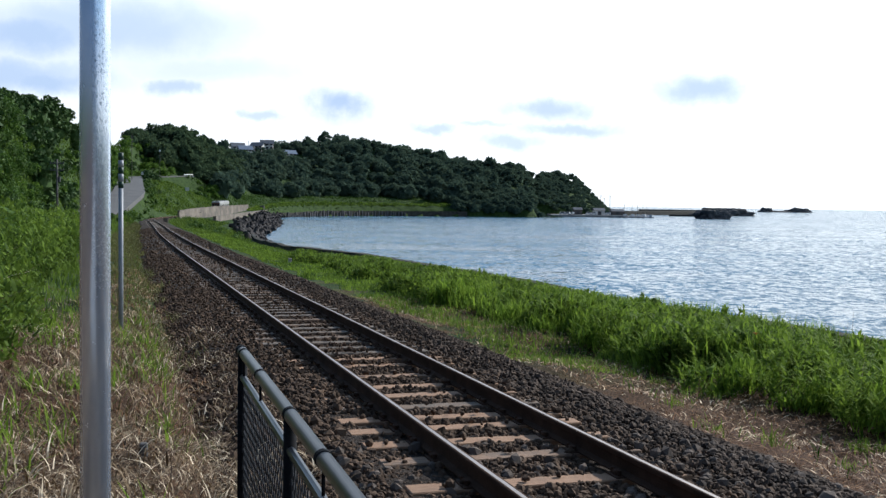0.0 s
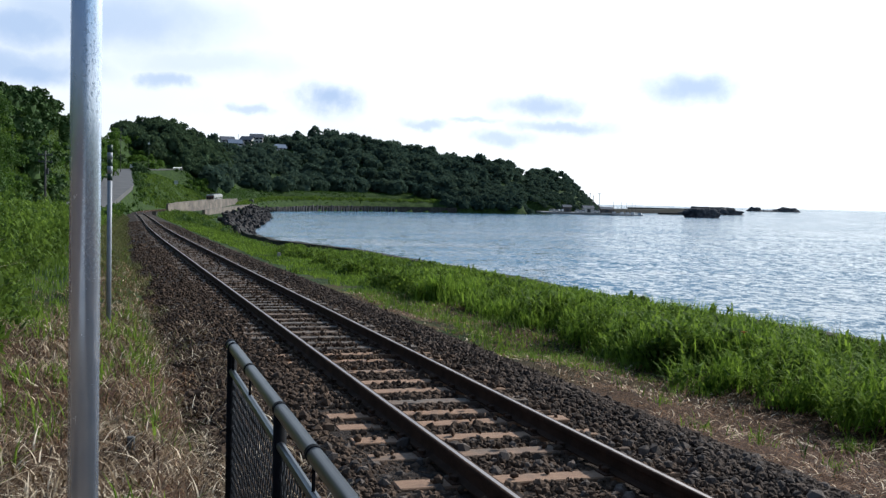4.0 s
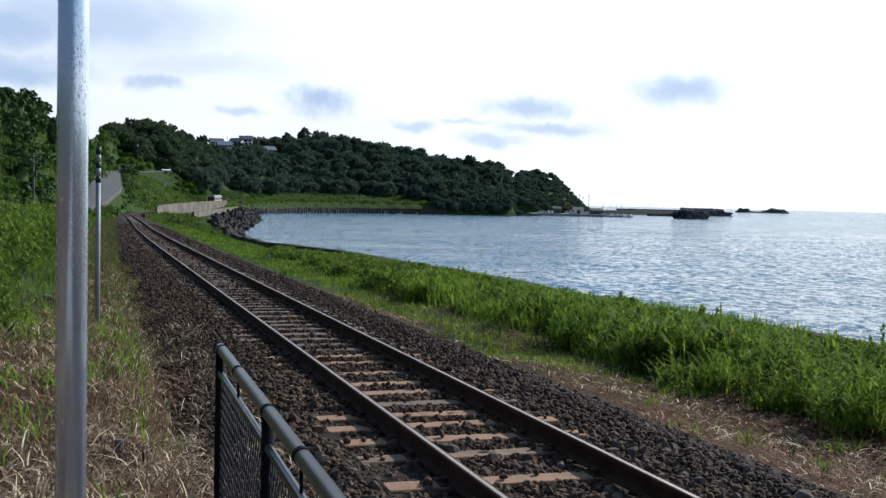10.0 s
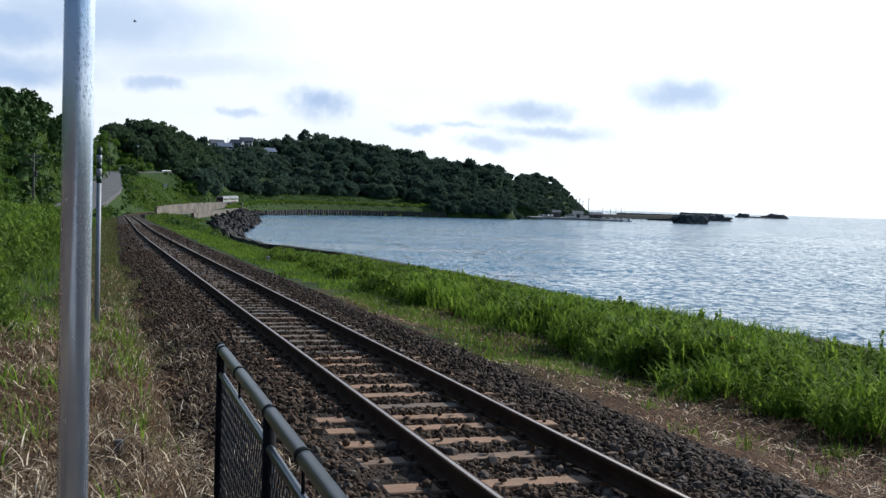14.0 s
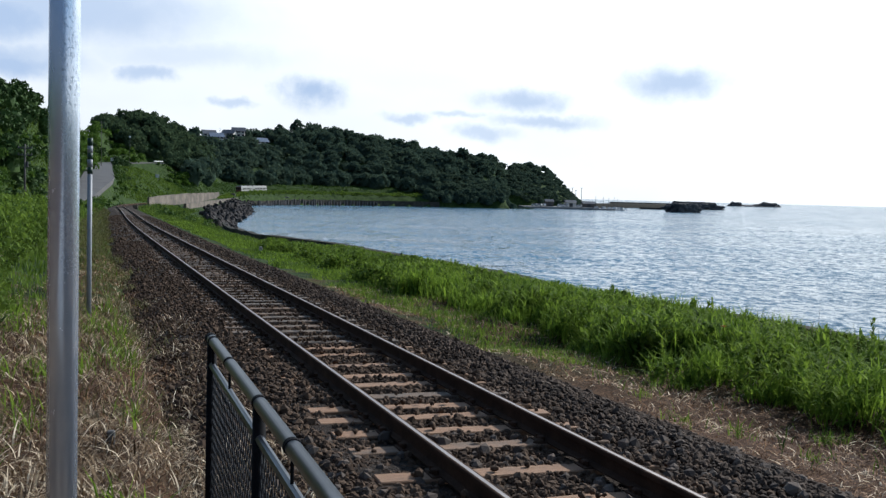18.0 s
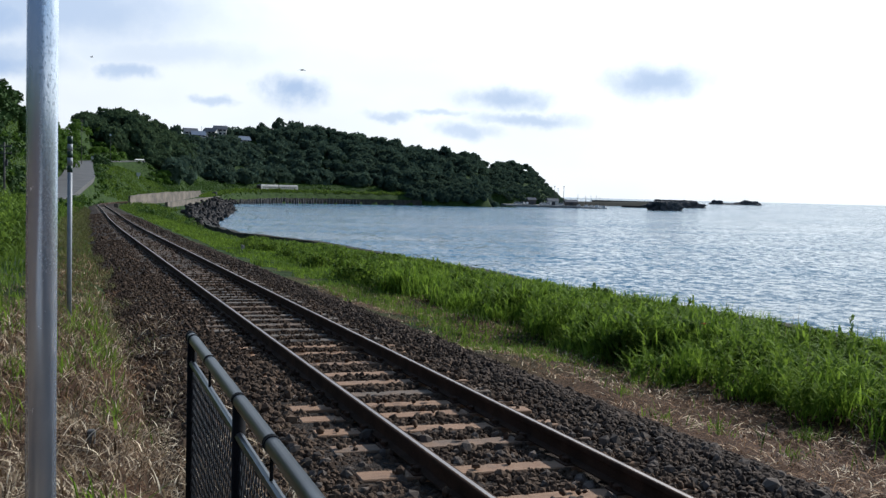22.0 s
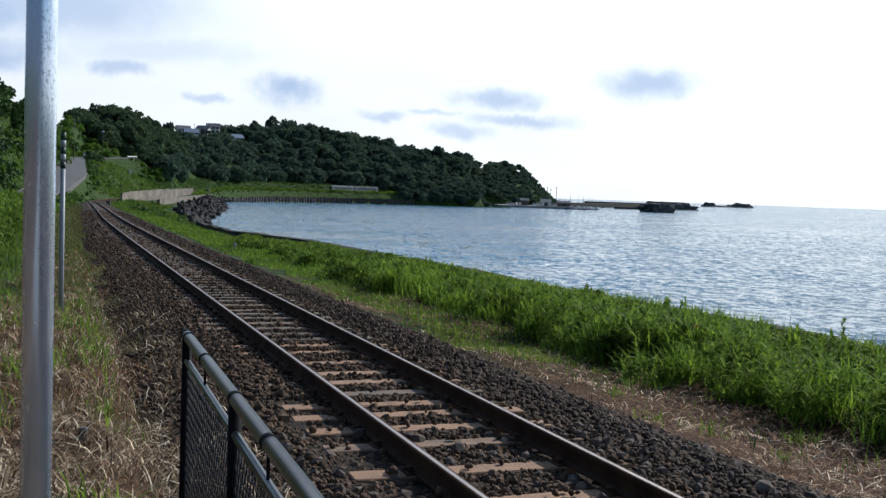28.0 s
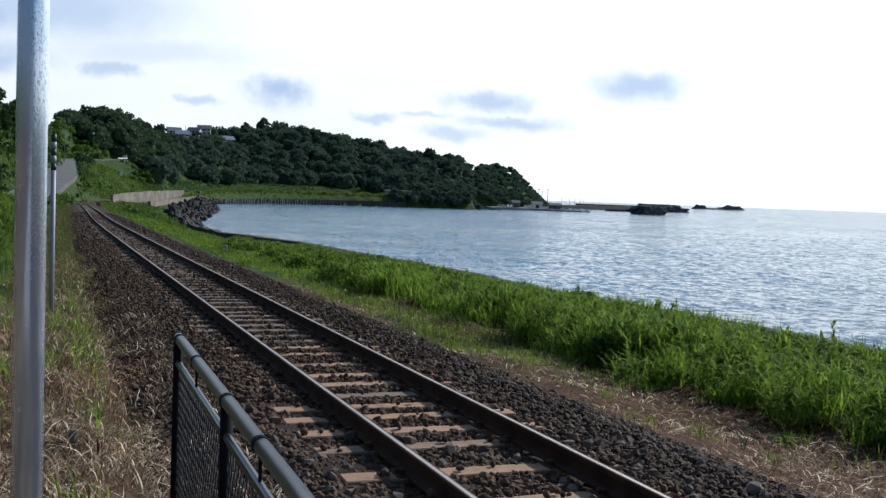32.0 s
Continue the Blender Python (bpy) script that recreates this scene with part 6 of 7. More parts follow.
def build_house(b, d, turn, roof, ridge_z):
    x, y = b * d, d
    t = thing("house", pose(x, y, ridge_z - 6.3, 0, 0, turn), "small hillside house with a " + ("blue-grey" if roof == "blue" else "dark tiled") + " gable roof among trees", "house", "houses on the ridge")
    w, l, h = 7.4, 6.2, 4.2
    bm = bmesh.new()
    box(bm, -w / 2, w / 2, -l / 2, l / 2, -9, h, 0.05)
    v = [bm.verts.new(p) for p in ((-w / 2, -l / 2, h), (-w / 2, l / 2, h), (-w / 2, 0, h + 2.0), (w / 2, -l / 2, h), (w / 2, l / 2, h), (w / 2, 0, h + 2.0))]
    bm.faces.new((v[0], v[2], v[1]))
    bm.faces.new((v[3], v[4], v[5]))
    part("wall", bm, M_RENDER, t)
    m = M_ROOFBLUE if roof == "blue" else M_ROOFGREY
    for sg in (-1, 1):
        bm = bmesh.new()
        e = 0.7
        p = [(-w / 2 - e, sg * (l / 2 + e), h - 0.4), (w / 2 + e, sg * (l / 2 + e), h - 0.4), (w / 2 + e, 0, h + 2.15), (-w / 2 - e, 0, h + 2.15)]
        lo = [bm.verts.new(q) for q in p]
        hi = [bm.verts.new((q[0], q[1], q[2] + 0.18)) for q in p]
        for f in ((0, 1, 2, 3),):
            bm.faces.new([lo[i] for i in f])
            bm.faces.new([hi[i] for i in f[::-1]])
        for i in range(4):
            bm.faces.new((lo[i], hi[i], hi[(i + 1) % 4], lo[(i + 1) % 4]))
        bmesh.ops.recalc_face_normals(bm, faces=bm.faces)
        part("roof", bm, m, t)
    for cx in (-2.6, 0.2, 2.8):
        for z in (0.9, 3.0):
            bm = bmesh.new()
            box(bm, cx - 0.8, cx + 0.8, -l / 2 - 0.05, -l / 2 + 0.02, z, z + 1.2, 0.02)
            win = part("window", bm, M_GLASS, t)
            bm = bmesh.new()
            box(bm, cx - 0.9, cx + 0.9, -l / 2 - 0.09, -l / 2 - 0.02, z - 0.14, z - 0.04, 0.01)
            part("sill", bm, M_WHITE, win)
    return t


def tetrapod_mesh():
    bm = bmesh.new()
    for v in ((0, 0, 1), (0.943, 0, -0.333), (-0.471, 0.816, -0.333), (-0.471, -0.816, -0.333)):
        tube(bm, (0, 0, 0), Vector(v) * 1.15, 0.52, 0.34, 9)
    me = bpy.data.meshes.new("wave_block")
    bm.to_mesh(me)
    bm.free()
    me.materials.append(M_TETRA)
    return me


def build_tetrapods():
    me = tetrapod_mesh()
    rnd = random.Random(17)
    for i in range(300):
        s = rnd.uniform(138, 470)
        u = rnd.random()
        n = shore_n(s) - 1.0 + u * np.interp(s, (138, 188, 215, 240, 400, 470), (3, 4.5, 6, 8, 7, 3))
        x, y, z = on_track(s, n)
        z = SEA + 0.2 + (1 - u) ** 1.2 * 2.5 * rnd.uniform(0.75, 1.1) * float(np.interp(s, (138, 188, 215, 240, 420, 470), (0.75, 0.75, 0.9, 1, 1, 0.6)))
        ob = new("tetrapod", me)
        k = rnd.uniform(0.9, 1.2)
        ob.matrix_world = pose(x, y, z, rnd.uniform(0, 360), rnd.uniform(0, 360), rnd.uniform(0, 360)) @ Matrix.Scale(k, 4)
        tagged(ob, "dark weathered concrete tetrapod piled below the sea wall", "tetrapod", "tetrapod heap")


def rock_mesh(name, length, width, height, seed, flat=0.0):
    bm = bmesh.new()
    bmesh.ops.create_icosphere(bm, subdivisions=5, radius=1)
    for v in bm.verts:
        c = v.co.copy()
        k = 1 + 0.35 * noise.noise(c * 1.6 + Vector((seed, 0, 0))) + 0.2 * noise.noise(c * 4 + Vector((0, seed, 0))) + 0.08 * noise.noise(c * 10)
        v.co = Vector((c.x * length / 2, c.y * width / 2, max(c.z, -0.4) * height)) * k
        if flat:
            v.co.z = min(v.co.z, height * flat + 0.1 * height * noise.noise(c * 7))
    return bm


def build_islets():
    for name, x, y, l, w, h, seed, label in (
            ("rock_islet", 162, 620, 23, 12, 7.6, 3.0, "dark rocky islet off the harbour"),
            ("rock_islet", 230, 850, 46, 14, 8.5, 8.0, "dark flat-topped rocky islet off the harbour"),
            ("rock_islet", 500, 1600, 26, 14, 6.0, 12.0, "small dark rocks far out at sea"),
            ("rock_islet", 553, 1610, 40, 16, 6.6, 21.0, "small dark rocks far out at sea"),
            ("rock_islet", 527, 1605, 70, 10, 2.2, 27.0, "low dark reef far out at sea")):
        t = thing(name, pose(x, y, SEA), label, "rock", "rocks off the point")
        part("rock", rock_mesh("rock", l, w, h, seed, 0.7 if l in (23, 46) else 0.0), M_ROCK, t, smooth=False)
    ob = new("breakwater")
    ob.location = (0, 0, SEA)
    tagged(ob, "low dark concrete breakwater off the harbour", "breakwater", kind="structure")
    for x0, y0, x1, y1, w, h in ((130, 760, 272, 1010, 7, 3.4), (166, 760, 187, 757, 7, 1.3), (190, 1000, 262, 1012, 8, 4.0)):
        d = Vector((x1 - x0, y1 - y0, 0))
        bm = bmesh.new()
        box(bm, -w / 2, w / 2, 0, d.length, -2.5, h, 0.4)
        p = part("slab", bm, M_SEAWALL, ob)
        p.matrix_local = pose(x0, y0, 0, 0, 0, -math.degrees(math.atan2(d.x, d.y)))


def build_harbour():
    quay = thing("quay", pose(0, 0, 0), "pale concrete fishing quay below the headland", "quay", kind="structure")
    bm = bmesh.new()
    box(bm, 66, 112, 626, 668, SEA - 2, SEA + 1.3, 0.15)
    part("platform", bm, M_QUAY, quay)
    bm = bmesh.new()
    box(bm, 108, 121, 622, 627.5, SEA - 2, SEA + 0.9, 0.15)
    part("jetty", bm, M_QUAY, quay)
    for x, y, w, l, h, col, lab in ((83, 640, 5, 4, 4.0, M_TIMBER, "grey timber fishing hut on the quay"), (96.5, 642, 6.5, 5, 3.8, M_RENDER, "pale boat shed with a grey roof on the quay"), (107.5, 640, 7.5, 5, 3.3, M_TIMBER, "brown timber net shed on the quay")):
        t = thing("shed", pose(x, y, SEA + 1.3, 0, 0, 6), lab, "shed", "sheds on the quay")
        bm = bmesh.new()
        box(bm, -w / 2, w / 2, -l / 2, l / 2, 0, h - 0.9, 0.05)
        part("wall", bm, col, t)
        bm = bmesh.new()
        vs = [bm.verts.new(p) for p in ((-w / 2 - 0.4, -l / 2 - 0.4, h - 0.95), (w / 2 + 0.4, -l / 2 - 0.4, h - 0.95), (w / 2 + 0.4, l / 2 + 0.4, h - 0.95), (-w / 2 - 0.4, l / 2 + 0.4, h - 0.95), (-w / 2 - 0.4, 0, h + 0.5), (w / 2 + 0.4, 0, h + 0.5))]
        for f in ((0, 1, 5, 4), (2, 3, 4, 5), (0, 4, 3), (1, 2, 5), (0, 3, 2, 1)):
            bm.faces.new([vs[i] for i in f])
        part("roof", bm, M_ROOFGREY, t)
        bm = bmesh.new()
        box(bm, -1.1, 1.1, -l / 2 - 0.06, -l / 2 + 0.02, 0.02, 2.3, 0.02)
        part("door", bm, M_DARKGREY, t)
    for x, y, rz in ((73, 634, 75), (76, 633, 60), (101, 635, 95), (79, 634, 20), (89, 634, 100), (92.5, 635, 80)):
        build_van(place_m=pose(x, y, SEA + 1.3, 0, 0, rz), label="small white van parked on the quay")
    for x, y, rz, k, mast in ((110, 631, 80, 0.8, 10.5), (115, 632, 100, 0.8, 10.0), (118.5, 633, 88, 0.75, 10.5), (122, 634, 70, 0.8, 10.0), (124.6, 636, 80, 0.7, 10.5), (118, 629, 95, 0.7, 4.0), (126, 631, 60, 0.7, 4.2)):
        build_boat(pose(x, y, SEA, 0, 0, rz) @ Matrix.Scale(k, 4), mast)
    for x, y, h in ((99.5, 654, 12), (105.5, 655, 12), (102, 656, 10.5)):
        t = thing("lamp_mast", pose(x, y, SEA + 1.2), "thin grey lamp mast on the quay", "mast", "masts on the quay")
        bm = bmesh.new()
        tube(bm, (0, 0, 0), (0, 0, h), 0.22, 0.15, 8)
        part("pole", bm, M_TIMBER, t)
        bm = bmesh.new()
        box(bm, -0.7, 0.7, -0.15, 0.15, h, h + 0.25, 0.05)
        part("head", bm, M_DARKGREY, t)


def build_boat(m, mast):
    t = thing("fishing_boat", m, "small white fishing boat moored at the quay", "boat", "boats in the harbour")
    bm = bmesh.new()
    sec = []
    for y, w, z in ((-4.5, 1.1, 0.9), (-2, 1.35, 0.8), (1.5, 1.35, 0.9), (3.5, 0.9, 1.15), (5.0, 0.08, 1.5)):
        sec.append([bm.verts.new(p) for p in ((-w, y, z), (-w * 0.7, y, -0.3), (w * 0.7, y, -0.3), (w, y, z))])
    for a, b in zip(sec, sec[1:]):
        for i in range(3):
            bm.faces.new((a[i], a[i + 1], b[i + 1], b[i]))
        bm.faces.new((a[3], a[0], b[0], b[3]))
    bm.faces.new(sec[0])
    bm.faces.new(sec[-1][::-1])
    bmesh.ops.recalc_face_normals(bm, faces=bm.faces)
    part("hull", bm, M_WHITE, t)
    bm = bmesh.new()
    box(bm, -0.85, 0.85, -2.6, 0.2, 0.8, 2.6, 0.12)
    cab = part("cabin", bm, M_WHITE, t)
    bm = bmesh.new()
    box(bm, -0.75, 0.75, 0.17, 0.24, 1.7, 2.3, 0.02)
    part("window", bm, M_GLASS, cab)
    bm = bmesh.new()
    tube(bm, (0, -0.6, 2.5), (0, -0.6, mast), 0.20, 0.13, 8)
    tube(bm, (-1.0, -0.6, mast - 1.2), (1.0, -0.6, mast - 1.2), 0.05, seg=6)
    part("mast", bm, M_TIMBER, t)


def build_van(place_m, label):
    t = thing("van", place_m, label, "van")
    bm = bmesh.new()
    prof = ((-1.7, 0.35), (1.75, 0.35), (1.75, 0.85), (1.35, 1.05), (0.95, 1.65), (-1.6, 1.70), (-1.75, 1.0))
    a = [bm.verts.new((-0.72, y, z)) for y, z in prof]
    b = [bm.verts.new((0.72, y, z)) for y, z in prof]
    bm.faces.new(a)
    bm.faces.new(b[::-1])
    for i in range(len(prof)):
        j = (i + 1) % len(prof)
        bm.faces.new((a[i], b[i], b[j], a[j]))
    bmesh.ops.recalc_face_normals(bm, faces=bm.faces)
    bmesh.ops.bevel(bm, geom=list(bm.edges), offset=0.05, segments=1, affect="EDGES")
    part("body", bm, M_WHITE, t)
    for sg in (-1, 1):
        bm = bmesh.new()
        box(bm, sg * 0.735 - 0.008, sg * 0.735 + 0.008, -1.4, 0.85, 1.08, 1.52, 0.005)
        part("side_window", bm, M_GLASS, t)
        for y in (-1.15, 1.1):
            bm = bmesh.new()
            tube(bm, (sg * 0.58, y, 0.3), (sg * 0.75, y, 0.3), 0.29, seg=16)
            wheel = part("tyre", bm, M_BLACK, t)
            bm = bmesh.new()
            tube(bm, (sg * 0.74, y, 0.3), (sg * 0.76, y, 0.3), 0.17, seg=12)
            part("rim", bm, M_GALV, wheel)
    bm = bmesh.new()
    vs = [bm.verts.new(p) for p in ((-0.6, 1.37, 1.10), (0.6, 1.37, 1.10), (0.55, 1.03, 1.62), (-0.55, 1.03, 1.62))]
    bm.faces.new(vs)
    part("windscreen", bm, M_GLASS, t)
    return t


build_small_posts()
for _x, _y, _h, _z in ((-33.7, 90, 5.5, 20),):
    build_utility_pole(_x, _y, _h, _z)
# poles and a mast that rise from the trees on the hills
for _x, _y, _z in ((-101.2, 335, 22.1), (-138.0, 403, 21.2)):
    _g = float(ground_z([_x], [_y])[0])
    build_utility_pole(_x, _y, _z - _g, 15)


def build_far_mast():
    x, y = -0.1893 * 640, 640
    g = float(ground_z([x], [y])[0])
    t = thing("antenna_mast", pose(x, y, g), "thin lattice antenna mast on the wooded ridge", "mast")
    top = 38.6 - g
    for q in (-0.35, 0.35):
        bm = bmesh.new()
        tube(bm, (q, 0, -0.5), (q * 0.2, 0, top), 0.09, 0.06, 6)
        part("leg", bm, M_DARKGREY, t)
    for z in np.arange(2.0, top, 2.0):
        bm = bmesh.new()
        w = 0.35 * (1 - 0.8 * z / top)
        tube(bm, (-w, 0, z), (w, 0, z + 0.5), 0.04, seg=6)
        part("brace", bm, M_DARKGREY, t)


def build_road_mirror():
    x, y = -0.275 * 398, 398
    g = float(ground_z([x], [y])[0])
    t = thing("road_mirror", pose(x, y, g), "round white-backed road mirror on a thin post", "mirror")
    bm = bmesh.new()
    tube(bm, (0, 0, -0.5), (0, 0, 20.2 - g), 0.06, seg=8)
    part("post", bm, M_TIMBER, t)
    bm = bmesh.new()
    tube(bm, (0, -0.1, 20.2 - g), (0, -0.18, 20.2 - g), 0.42, 0.36, 16)
    part("disc", bm, M_WHITE, t)


def build_lily():
    x, y = 4.87, 16.0
    g = float(ground_z([x], [y])[0])
    t = thing("orange_lily", pose(x, y, g, 0, 0, 20), "orange lily in flower among the reeds", "flower")
    top = -0.30 - g
    bm = bmesh.new()
    tube(bm, (0, 0, -0.05), (0.03, 0, top), 0.006, 0.004, 6)
    part("stem", bm, M_WEED, t)
    for q in range(6):
        bm = bmesh.new()
        a = q * math.pi / 3
        c, s = math.cos(a), math.sin(a)
        row = []
        for r, w, z in ((0.0, 0.005, 0.0), (0.02, 0.015, 0.03), (0.045, 0.013, 0.035), (0.065, 0.003, 0.02)):
            row.append([bm.verts.new((0.03 + c * r - s * w, s * r + c * w, top + z)), bm.verts.new((0.03 + c * r + s * w, s * r - c * w, top + z))])
        for p, q2 in zip(row, row[1:]):
            bm.faces.new((p[0], p[1], q2[1], q2[0]))
        bmesh.ops.solidify(bm, geom=list(bm.faces), thickness=0.002)
        part("petal", bm, M_ORANGE, t)


build_far_mast()
build_road_mirror()
build_lily()
build_guard_rail()
for _h in HOUSES:
    build_house(*_h)
build_tetrapods()
build_islets()
build_harbour()


# ---- moving things ----
def build_car(label):
    t = thing("train_car", Matrix(), label, "train car", "departing train")
    length, w = 14.4, 2.75
    bm = bmesh.new()
    box(bm, -w / 2, w / 2, -length / 2, length / 2, 0.95, 3.40, 0.12)
    part("body", bm, M_CREAM, t, "pale cream car body")
    bm = bmesh.new()
    box(bm, -w / 2 + 0.12, w / 2 - 0.12, -length / 2 + 0.08, length / 2 - 0.08, 3.36, 3.70, 0.15)
    roof = part("roof", bm, M_CREAM, t, "weathered pale roof")
    for y in (-4.5, 0.5, 5.0):
        bm = bmesh.new()
        box(bm, -0.6, 0.6, y - 0.8, y + 0.8, 3.68, 3.92, 0.05)
        part("vent", bm, M_DARKGREY, roof)
    for sg in (-1, 1):
        for i in range(7):
            y = -4.8 + i * 1.6
            bm = bmesh.new()
            box(bm, sg * w / 2 - 0.012, sg * w / 2 + 0.012, y - 0.48, y + 0.48, 2.05, 2.68, 0.008)
            part("window", bm, M_GLASS, t)
        for y in (-6.3, 6.3):
            bm = bmesh.new()
            box(bm, sg * w / 2 - 0.015, sg * w / 2 + 0.015, y - 0.5, y + 0.5, 1.05, 2.95, 0.01)
            door = part("door", bm, M_RENDER, t)
            bm = bmesh.new()
            box(bm, sg * w / 2 - 0.02, sg * w / 2 + 0.02, y - 0.3, y + 0.3, 2.0, 2.8, 0.008)
            part("pane", bm, M_GLASS, door)
        bm = bmesh.new()
        box(bm, sg * w / 2 - 0.014, sg * w / 2 + 0.014, -length / 2 + 0.2, length / 2 - 0.2, 1.10, 1.32, 0.004)
        part("stripe", bm, M_TRAINEND, t, "dull red waist stripe")
    for sg in (-1, 1):
        bm = bmesh.new()
        y = sg * length / 2
        box(bm, -w / 2 + 0.14, w / 2 - 0.14, y - 0.03, y + 0.03, 1.02, 3.30, 0.01)
        end = part("end_panel", bm, M_TRAINEND, t, "dull red end panel")
        for x in (-0.85, 0.0, 0.85):
            bm = bmesh.new()
            box(bm, x - 0.33, x + 0.33, y - 0.045, y + 0.045, 2.05, 2.85, 0.01)
            part("end_window", bm, M_GLASS, end)
        bm = bmesh.new()
        tube(bm, (0, y, 0.85), (0, y + sg * 0.35, 0.85), 0.12, seg=8)
        part("coupler", bm, M_DARKGREY, t)
    bm = bmesh.new()
    box(bm, -1.1, 1.1, -6.3, 6.3, 0.5, 0.97, 0.05)
    part("underframe", bm, M_DARKGREY, t)
    for y in (-5.1, 5.1):
        bm = bmesh.new()
        box(bm, -1.0, 1.0, y - 1.4, y + 1.4, 0.35, 0.7, 0.05)
        bogie = part("bogie", bm, M_DARKGREY, t)
        for yy in (y - 1.0, y + 1.0):
            bm = bmesh.new()
            tube(bm, (-GAUGE / 2 - 0.06, yy, 0.43), (-GAUGE / 2 + 0.06, yy, 0.43), 0.43, seg=18)
            tube(bm, (GAUGE / 2 - 0.06, yy, 0.43), (GAUGE / 2 + 0.06, yy, 0.43), 0.43, seg=18)
            tube(bm, (-0.5, yy, 0.43), (0.5, yy, 0.43), 0.07, seg=8)
            part("wheelset", bm, M_RAIL, bogie)
    return t


def build_bird(label, k=1.0):
    t = thing("gull", Matrix(), label, "bird", "birds")
    bm = bmesh.new()
    bmesh.ops.create_icosphere(bm, subdivisions=2, radius=1)
    for v in bm.verts:
        c = v.co
        taper = 1 - 0.45 * max(0, -c.y) ** 2
        v.co = Vector((c.x * 0.075 * taper, c.y * 0.26, c.z * 0.075 * taper)) * k
    part("body", bm, M_GULL, t, smooth=True)
    bm = bmesh.new()
    tube(bm, Vector((0, 0.24, 0.01)) * k, Vector((0, 0.33, 0.0)) * k, 0.03 * k, 0.006 * k, 8)
    part("beak", bm, M_DARKGREY, t)
    bm = bmesh.new()
    vs = [bm.verts.new(Vector(p) * k) for p in ((-0.03, -0.22, 0.01), (0.03, -0.22, 0.01), (0.08, -0.38, 0.0), (0, -0.36, -0.008), (-0.08, -0.38, 0.0))]
    bm.faces.new(vs)
    bmesh.ops.solidify(bm, geom=list(bm.faces), thickness=0.006)
    part("tail", bm, M_GULL, t)
    wings = []
    for sg in (-1, 1):
        bm = bmesh.new()
        pts = [(0.0, 0.09, 0), (0.28, 0.16, 0.05), (0.62, 0.02, 0.02), (0.40, -0.01, 0.04), (0.22, -0.04, 0.04), (0.0, -0.10, 0)]
        vs = [bm.verts.new((sg * x * k, y * k, z * k)) for x, y, z in pts]
        bm.faces.new((vs[0], vs[1], vs[4], vs[5]) if sg > 0 else (vs[5], vs[4], vs[1], vs[0]))
        bm.faces.new((vs[1], vs[2], vs[3], vs[4]) if sg > 0 else (vs[4], vs[3], vs[2], vs[1]))
        bmesh.ops.solidify(bm, geom=list(bm.faces), thickness=0.012 * k)
        w = part("wing", bm, M_GULL, t)
        w.location = (sg * 0.04 * k, 0.02, 0.03 * k)
        wings.append((w, sg, k))
    return t, wings


def fly(bird, wings, rows, beat, rest=None):
    """A bird along its places, facing where it goes, with beating wings."""
    keys = []
    for i, (t, x, y, z) in enumerate(rows):
        p, q = rows[max(i - 1, 0)], rows[min(i + 1, len(rows) - 1)]
        a = -math.degrees(math.atan2(q[1] - p[1] + 0.01, q[2] - p[2] + 0.02))
        keys.append((t, x, y, z, a))
    for i in range(1, len(keys)):
        t, x, y, z, a = keys[i]
        b = keys[i - 1][4]
        a = b + max(-70, min(70, (a - b + 180) % 360 - 180))
        keys[i] = (t, x, y, z, a)
    out = [(t, pose(x, y, z, 0, 0, a)) for t, x, y, z, a in keys]
    if rest:
        out.insert(0, (keys[0][0] - 8.0, pose(*rest, 0, 0, keys[0][4])))
        out.insert(0, (0, pose(*rest, 0, 0, keys[0][4])))
    else:
        # comes in from outside, on the line of its first places
        (t0, *p), (t1, *q) = rows[0], rows[1]
        v = (Vector(q) - Vector(p)) / (t1 - t0)
        c = Vector(p) - v * 3.0
        out.insert(0, (t0 - 3.0, pose(*c, 0, 0, keys[0][4])))
        out.insert(0, (0, pose(c.x - 60, c.y + 20, c.z + 20, 0, 0, keys[0][4])))
    if keys[-1][0] < 32:
        out.append((32, pose(keys[-1][1] - 40 * (1 if keys[-1][1] < -40 else -1), keys[-1][2] + 40, keys[-1][3] + 45, 0, 0, keys[-1][4])))
    walk(bird, out)
    for w, sg, k in wings:
        rr, t, i = [], 0.0, 0
        while t <= 32.0:
            up = 34 if i % 2 else -16
            rr.append((round(t, 3), pose(sg * 0.04 * k, 0.02, 0.03 * k, 0, -sg * up, 0)))
            t += beat
            i += 1
        rr[-1] = (32.0, rr[-1][1])
        walk(w, rr)


def train_pose(s):
    a, b = Vector(on_track(s - 5)), Vector(on_track(s + 5))
    d = b - a
    m = (a + b) / 2
    return pose(m.x, m.y, m.z, math.degrees(math.atan2(d.z, math.hypot(d.x, d.y))), 0, -math.degrees(math.atan2(d.x, d.y)))


def train_at(t):
    """Where the rear of the train is along the track."""
    return float(np.interp(t, (0, 3, 7, 10, 12, 14, 17, 20, 22, 25, 28, 32), (347, 357, 382, 404, 420, 440, 473.5, 505, 524.5, 553.5, 583, 622)))


def road_pose(y, side):
    r = np.array([q for q in ROAD_ROWS])
    x, z, c, s = (float(np.interp(y, r[:, 1], r[:, i])) for i in (0, 2, 3, 4))
    return pose(x + side * c, y + side * s, z + 0.06, 0, 0, math.degrees(math.atan2(s, c)))


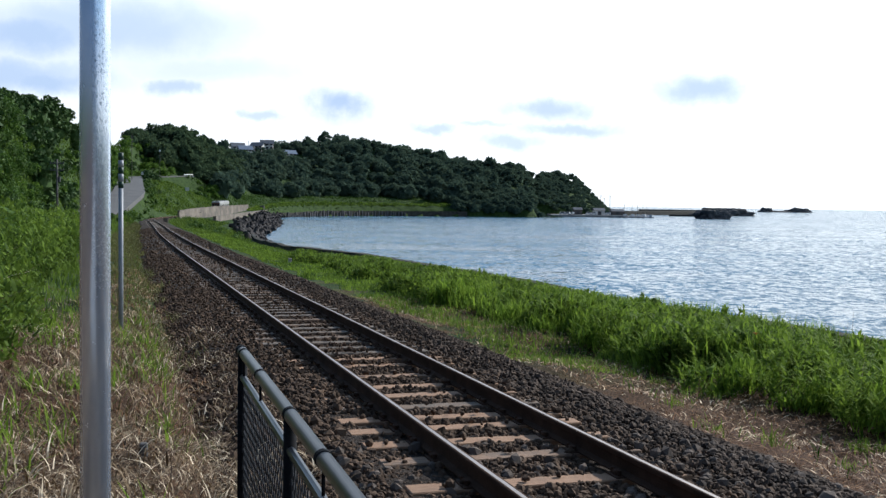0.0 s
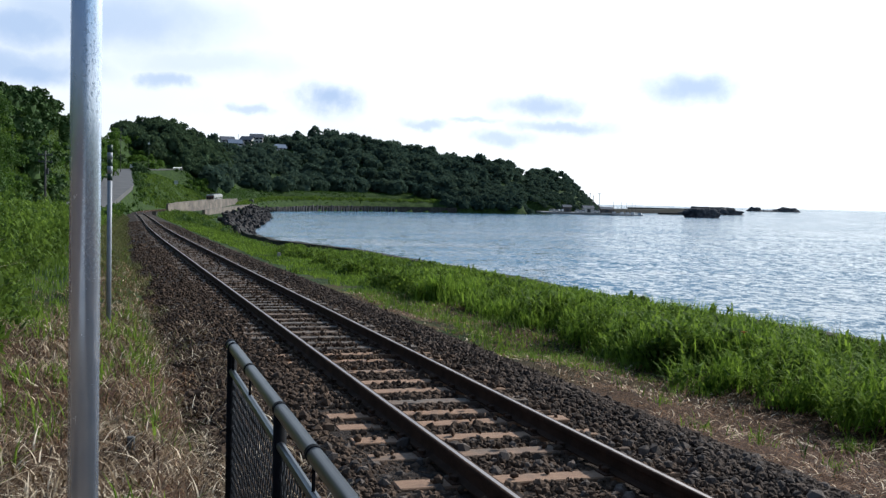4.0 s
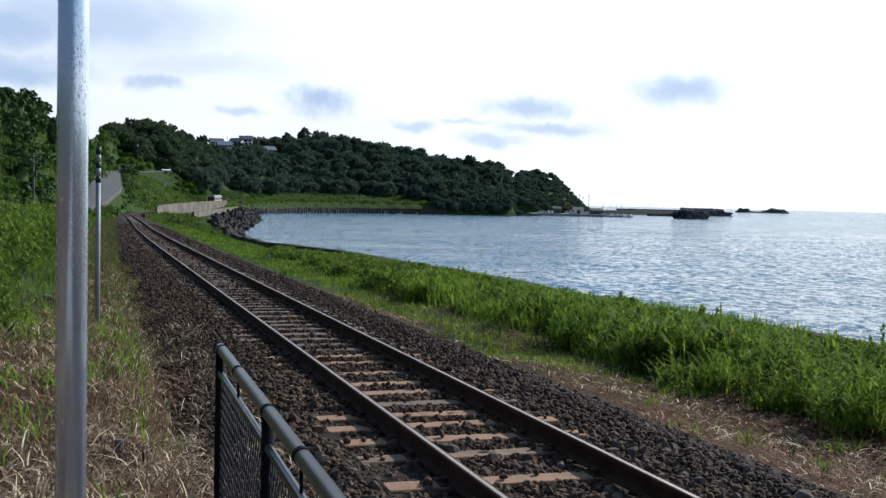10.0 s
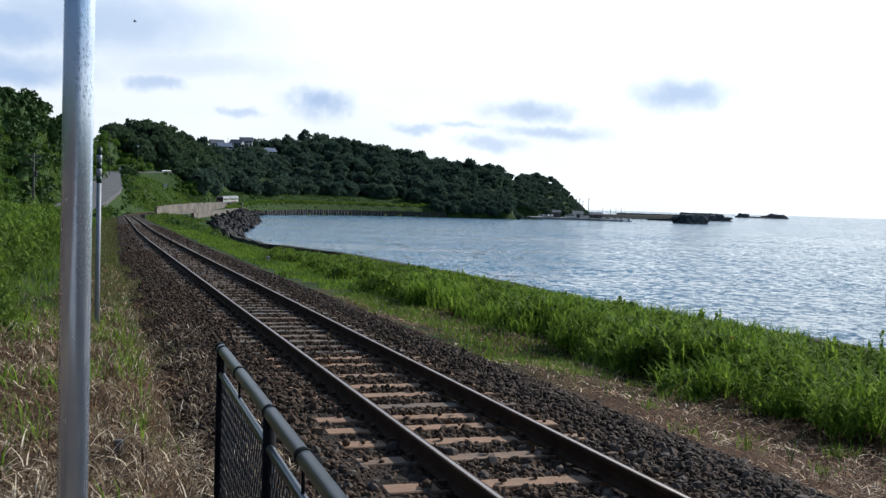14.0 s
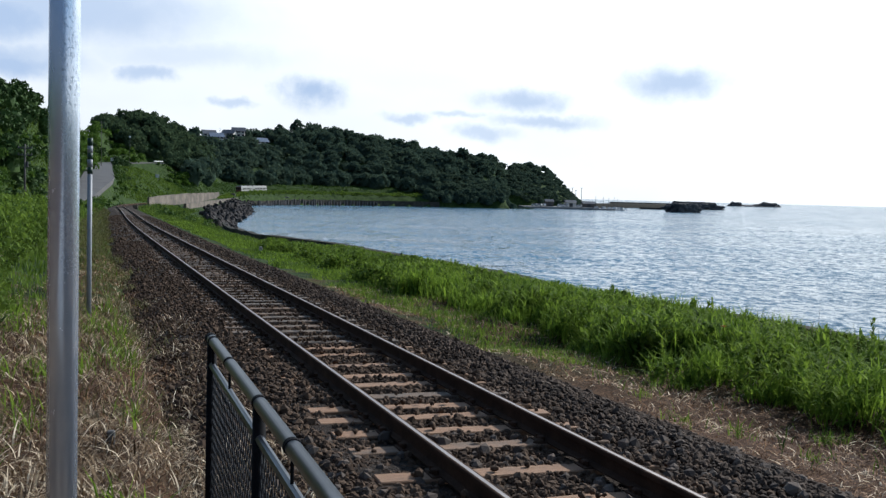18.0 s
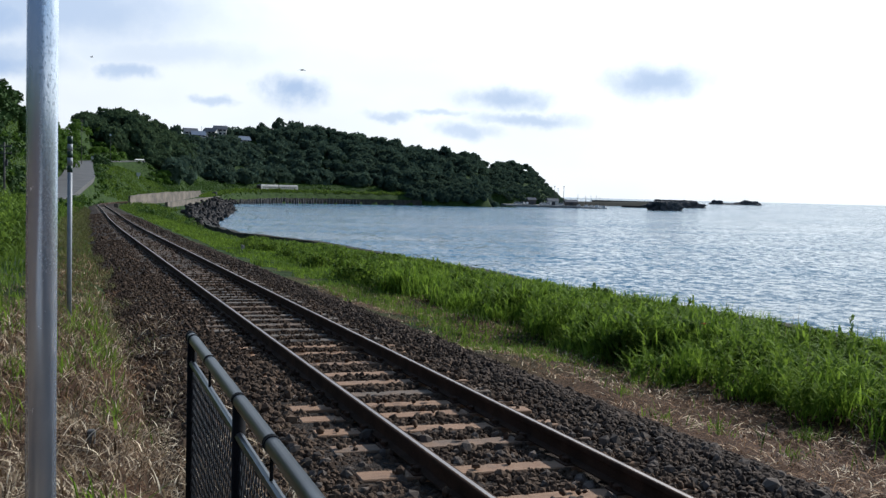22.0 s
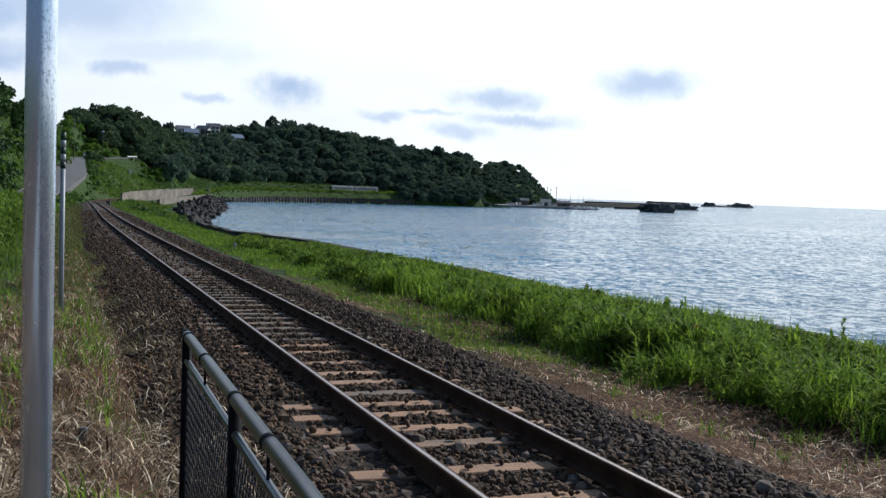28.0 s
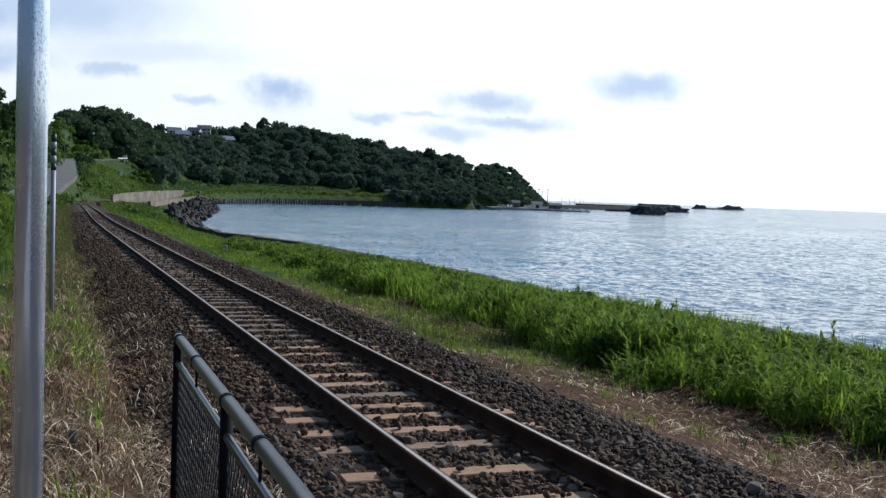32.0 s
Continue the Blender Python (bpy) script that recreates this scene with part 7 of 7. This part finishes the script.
def motions():
    for car, off in ((REAR_CAR, 7.2), (LEAD_CAR, 22.2)):
        walk(car, [(t, train_pose(train_at(t) + off)) for t in range(0, 33)])
    walk(SEA_SHEET, [(0, pose(0, 0, SEA)), (32, pose(-7, -9, SEA))])
    walk(ROAD_VAN, [(0, road_pose(402, -1.5)), (28.5, road_pose(402, -1.5)), (30.3, road_pose(420, 1.5)), (31, road_pose(431, 2.0)), (32, road_pose(449, 2.0))])
    fly(*GULL_A, ((18, -66.1, 153.8, 33.0), (19, -55.9, 153.5, 25.9), (19.5, -54.6, 153.3, 24.9), (21, -47.5, 153.3, 21.7), (21.6, -45.8, 153.4, 20.8), (22.1, -45.0, 153.5, 19.9),
                  (22.5, -45.4, 153.7, 19.3), (23, -46.0, 153.6, 18.2), (23.4, -46.8, 153.5, 17.5), (24.0, -46.4, 153.6, 16.6), (24.3, -46.2, 153.6, 16.3), (24.6, -46.3, 153.6, 16.1), (24.9, -45.9, 153.6, 15.7), (25.2, -45.3, 153.6, 15.2), (25.5, -45.0, 153.6, 14.5), (27.3, -60.5, 154.2, 21.0)), 0.27)
    fly(*GULL_B, ((19.5, -11.1, 113, 2.7), (20.5, -11.2, 113, 10.6), (21, -11.2, 112.5, 11.8), (21.6, -11.1, 112, 13.1), (22.1, -10.5, 111.5, 14.9), (22.3, -10.4, 111.6, 16.1), (22.5, -9.7, 111.7, 16.9),
                  (22.7, -9.3, 111.7, 18.2), (23, -8.2, 111.8, 20.3), (23.2, -6.4, 111.8, 21.1), (24, -2.1, 111.8, 27.4)), 0.2, on_track(264, 5.2, 0.9))
    fly(*GULL_C, ((11, -50.8, 121.9, 26.8), (12, -44.4, 121.8, 22.5), (12.3, -42.6, 121.8, 21.6), (13, -38.4, 121.7, 20.8), (13.4, -36.8, 121.6, 20.9), (13.8, -34.9, 121.7, 21.5), (14.4, -33.0, 121.7, 22.4), (16, -28.0, 122.1, 27.9)), 0.3)


REAR_CAR = build_car("pale railcar with a dull red end leaving along the shore")
LEAD_CAR = build_car("pale leading railcar of a departing train")
ROAD_VAN = build_van(Matrix(), "small white van driving on the hillside road")
GULL_A = build_bird("dark gull gliding over the bank", 0.9)
GULL_B = build_bird("grey gull climbing with beating wings", 1.0)
GULL_C = build_bird("dark gull gliding past the pole", 0.8)
motions()
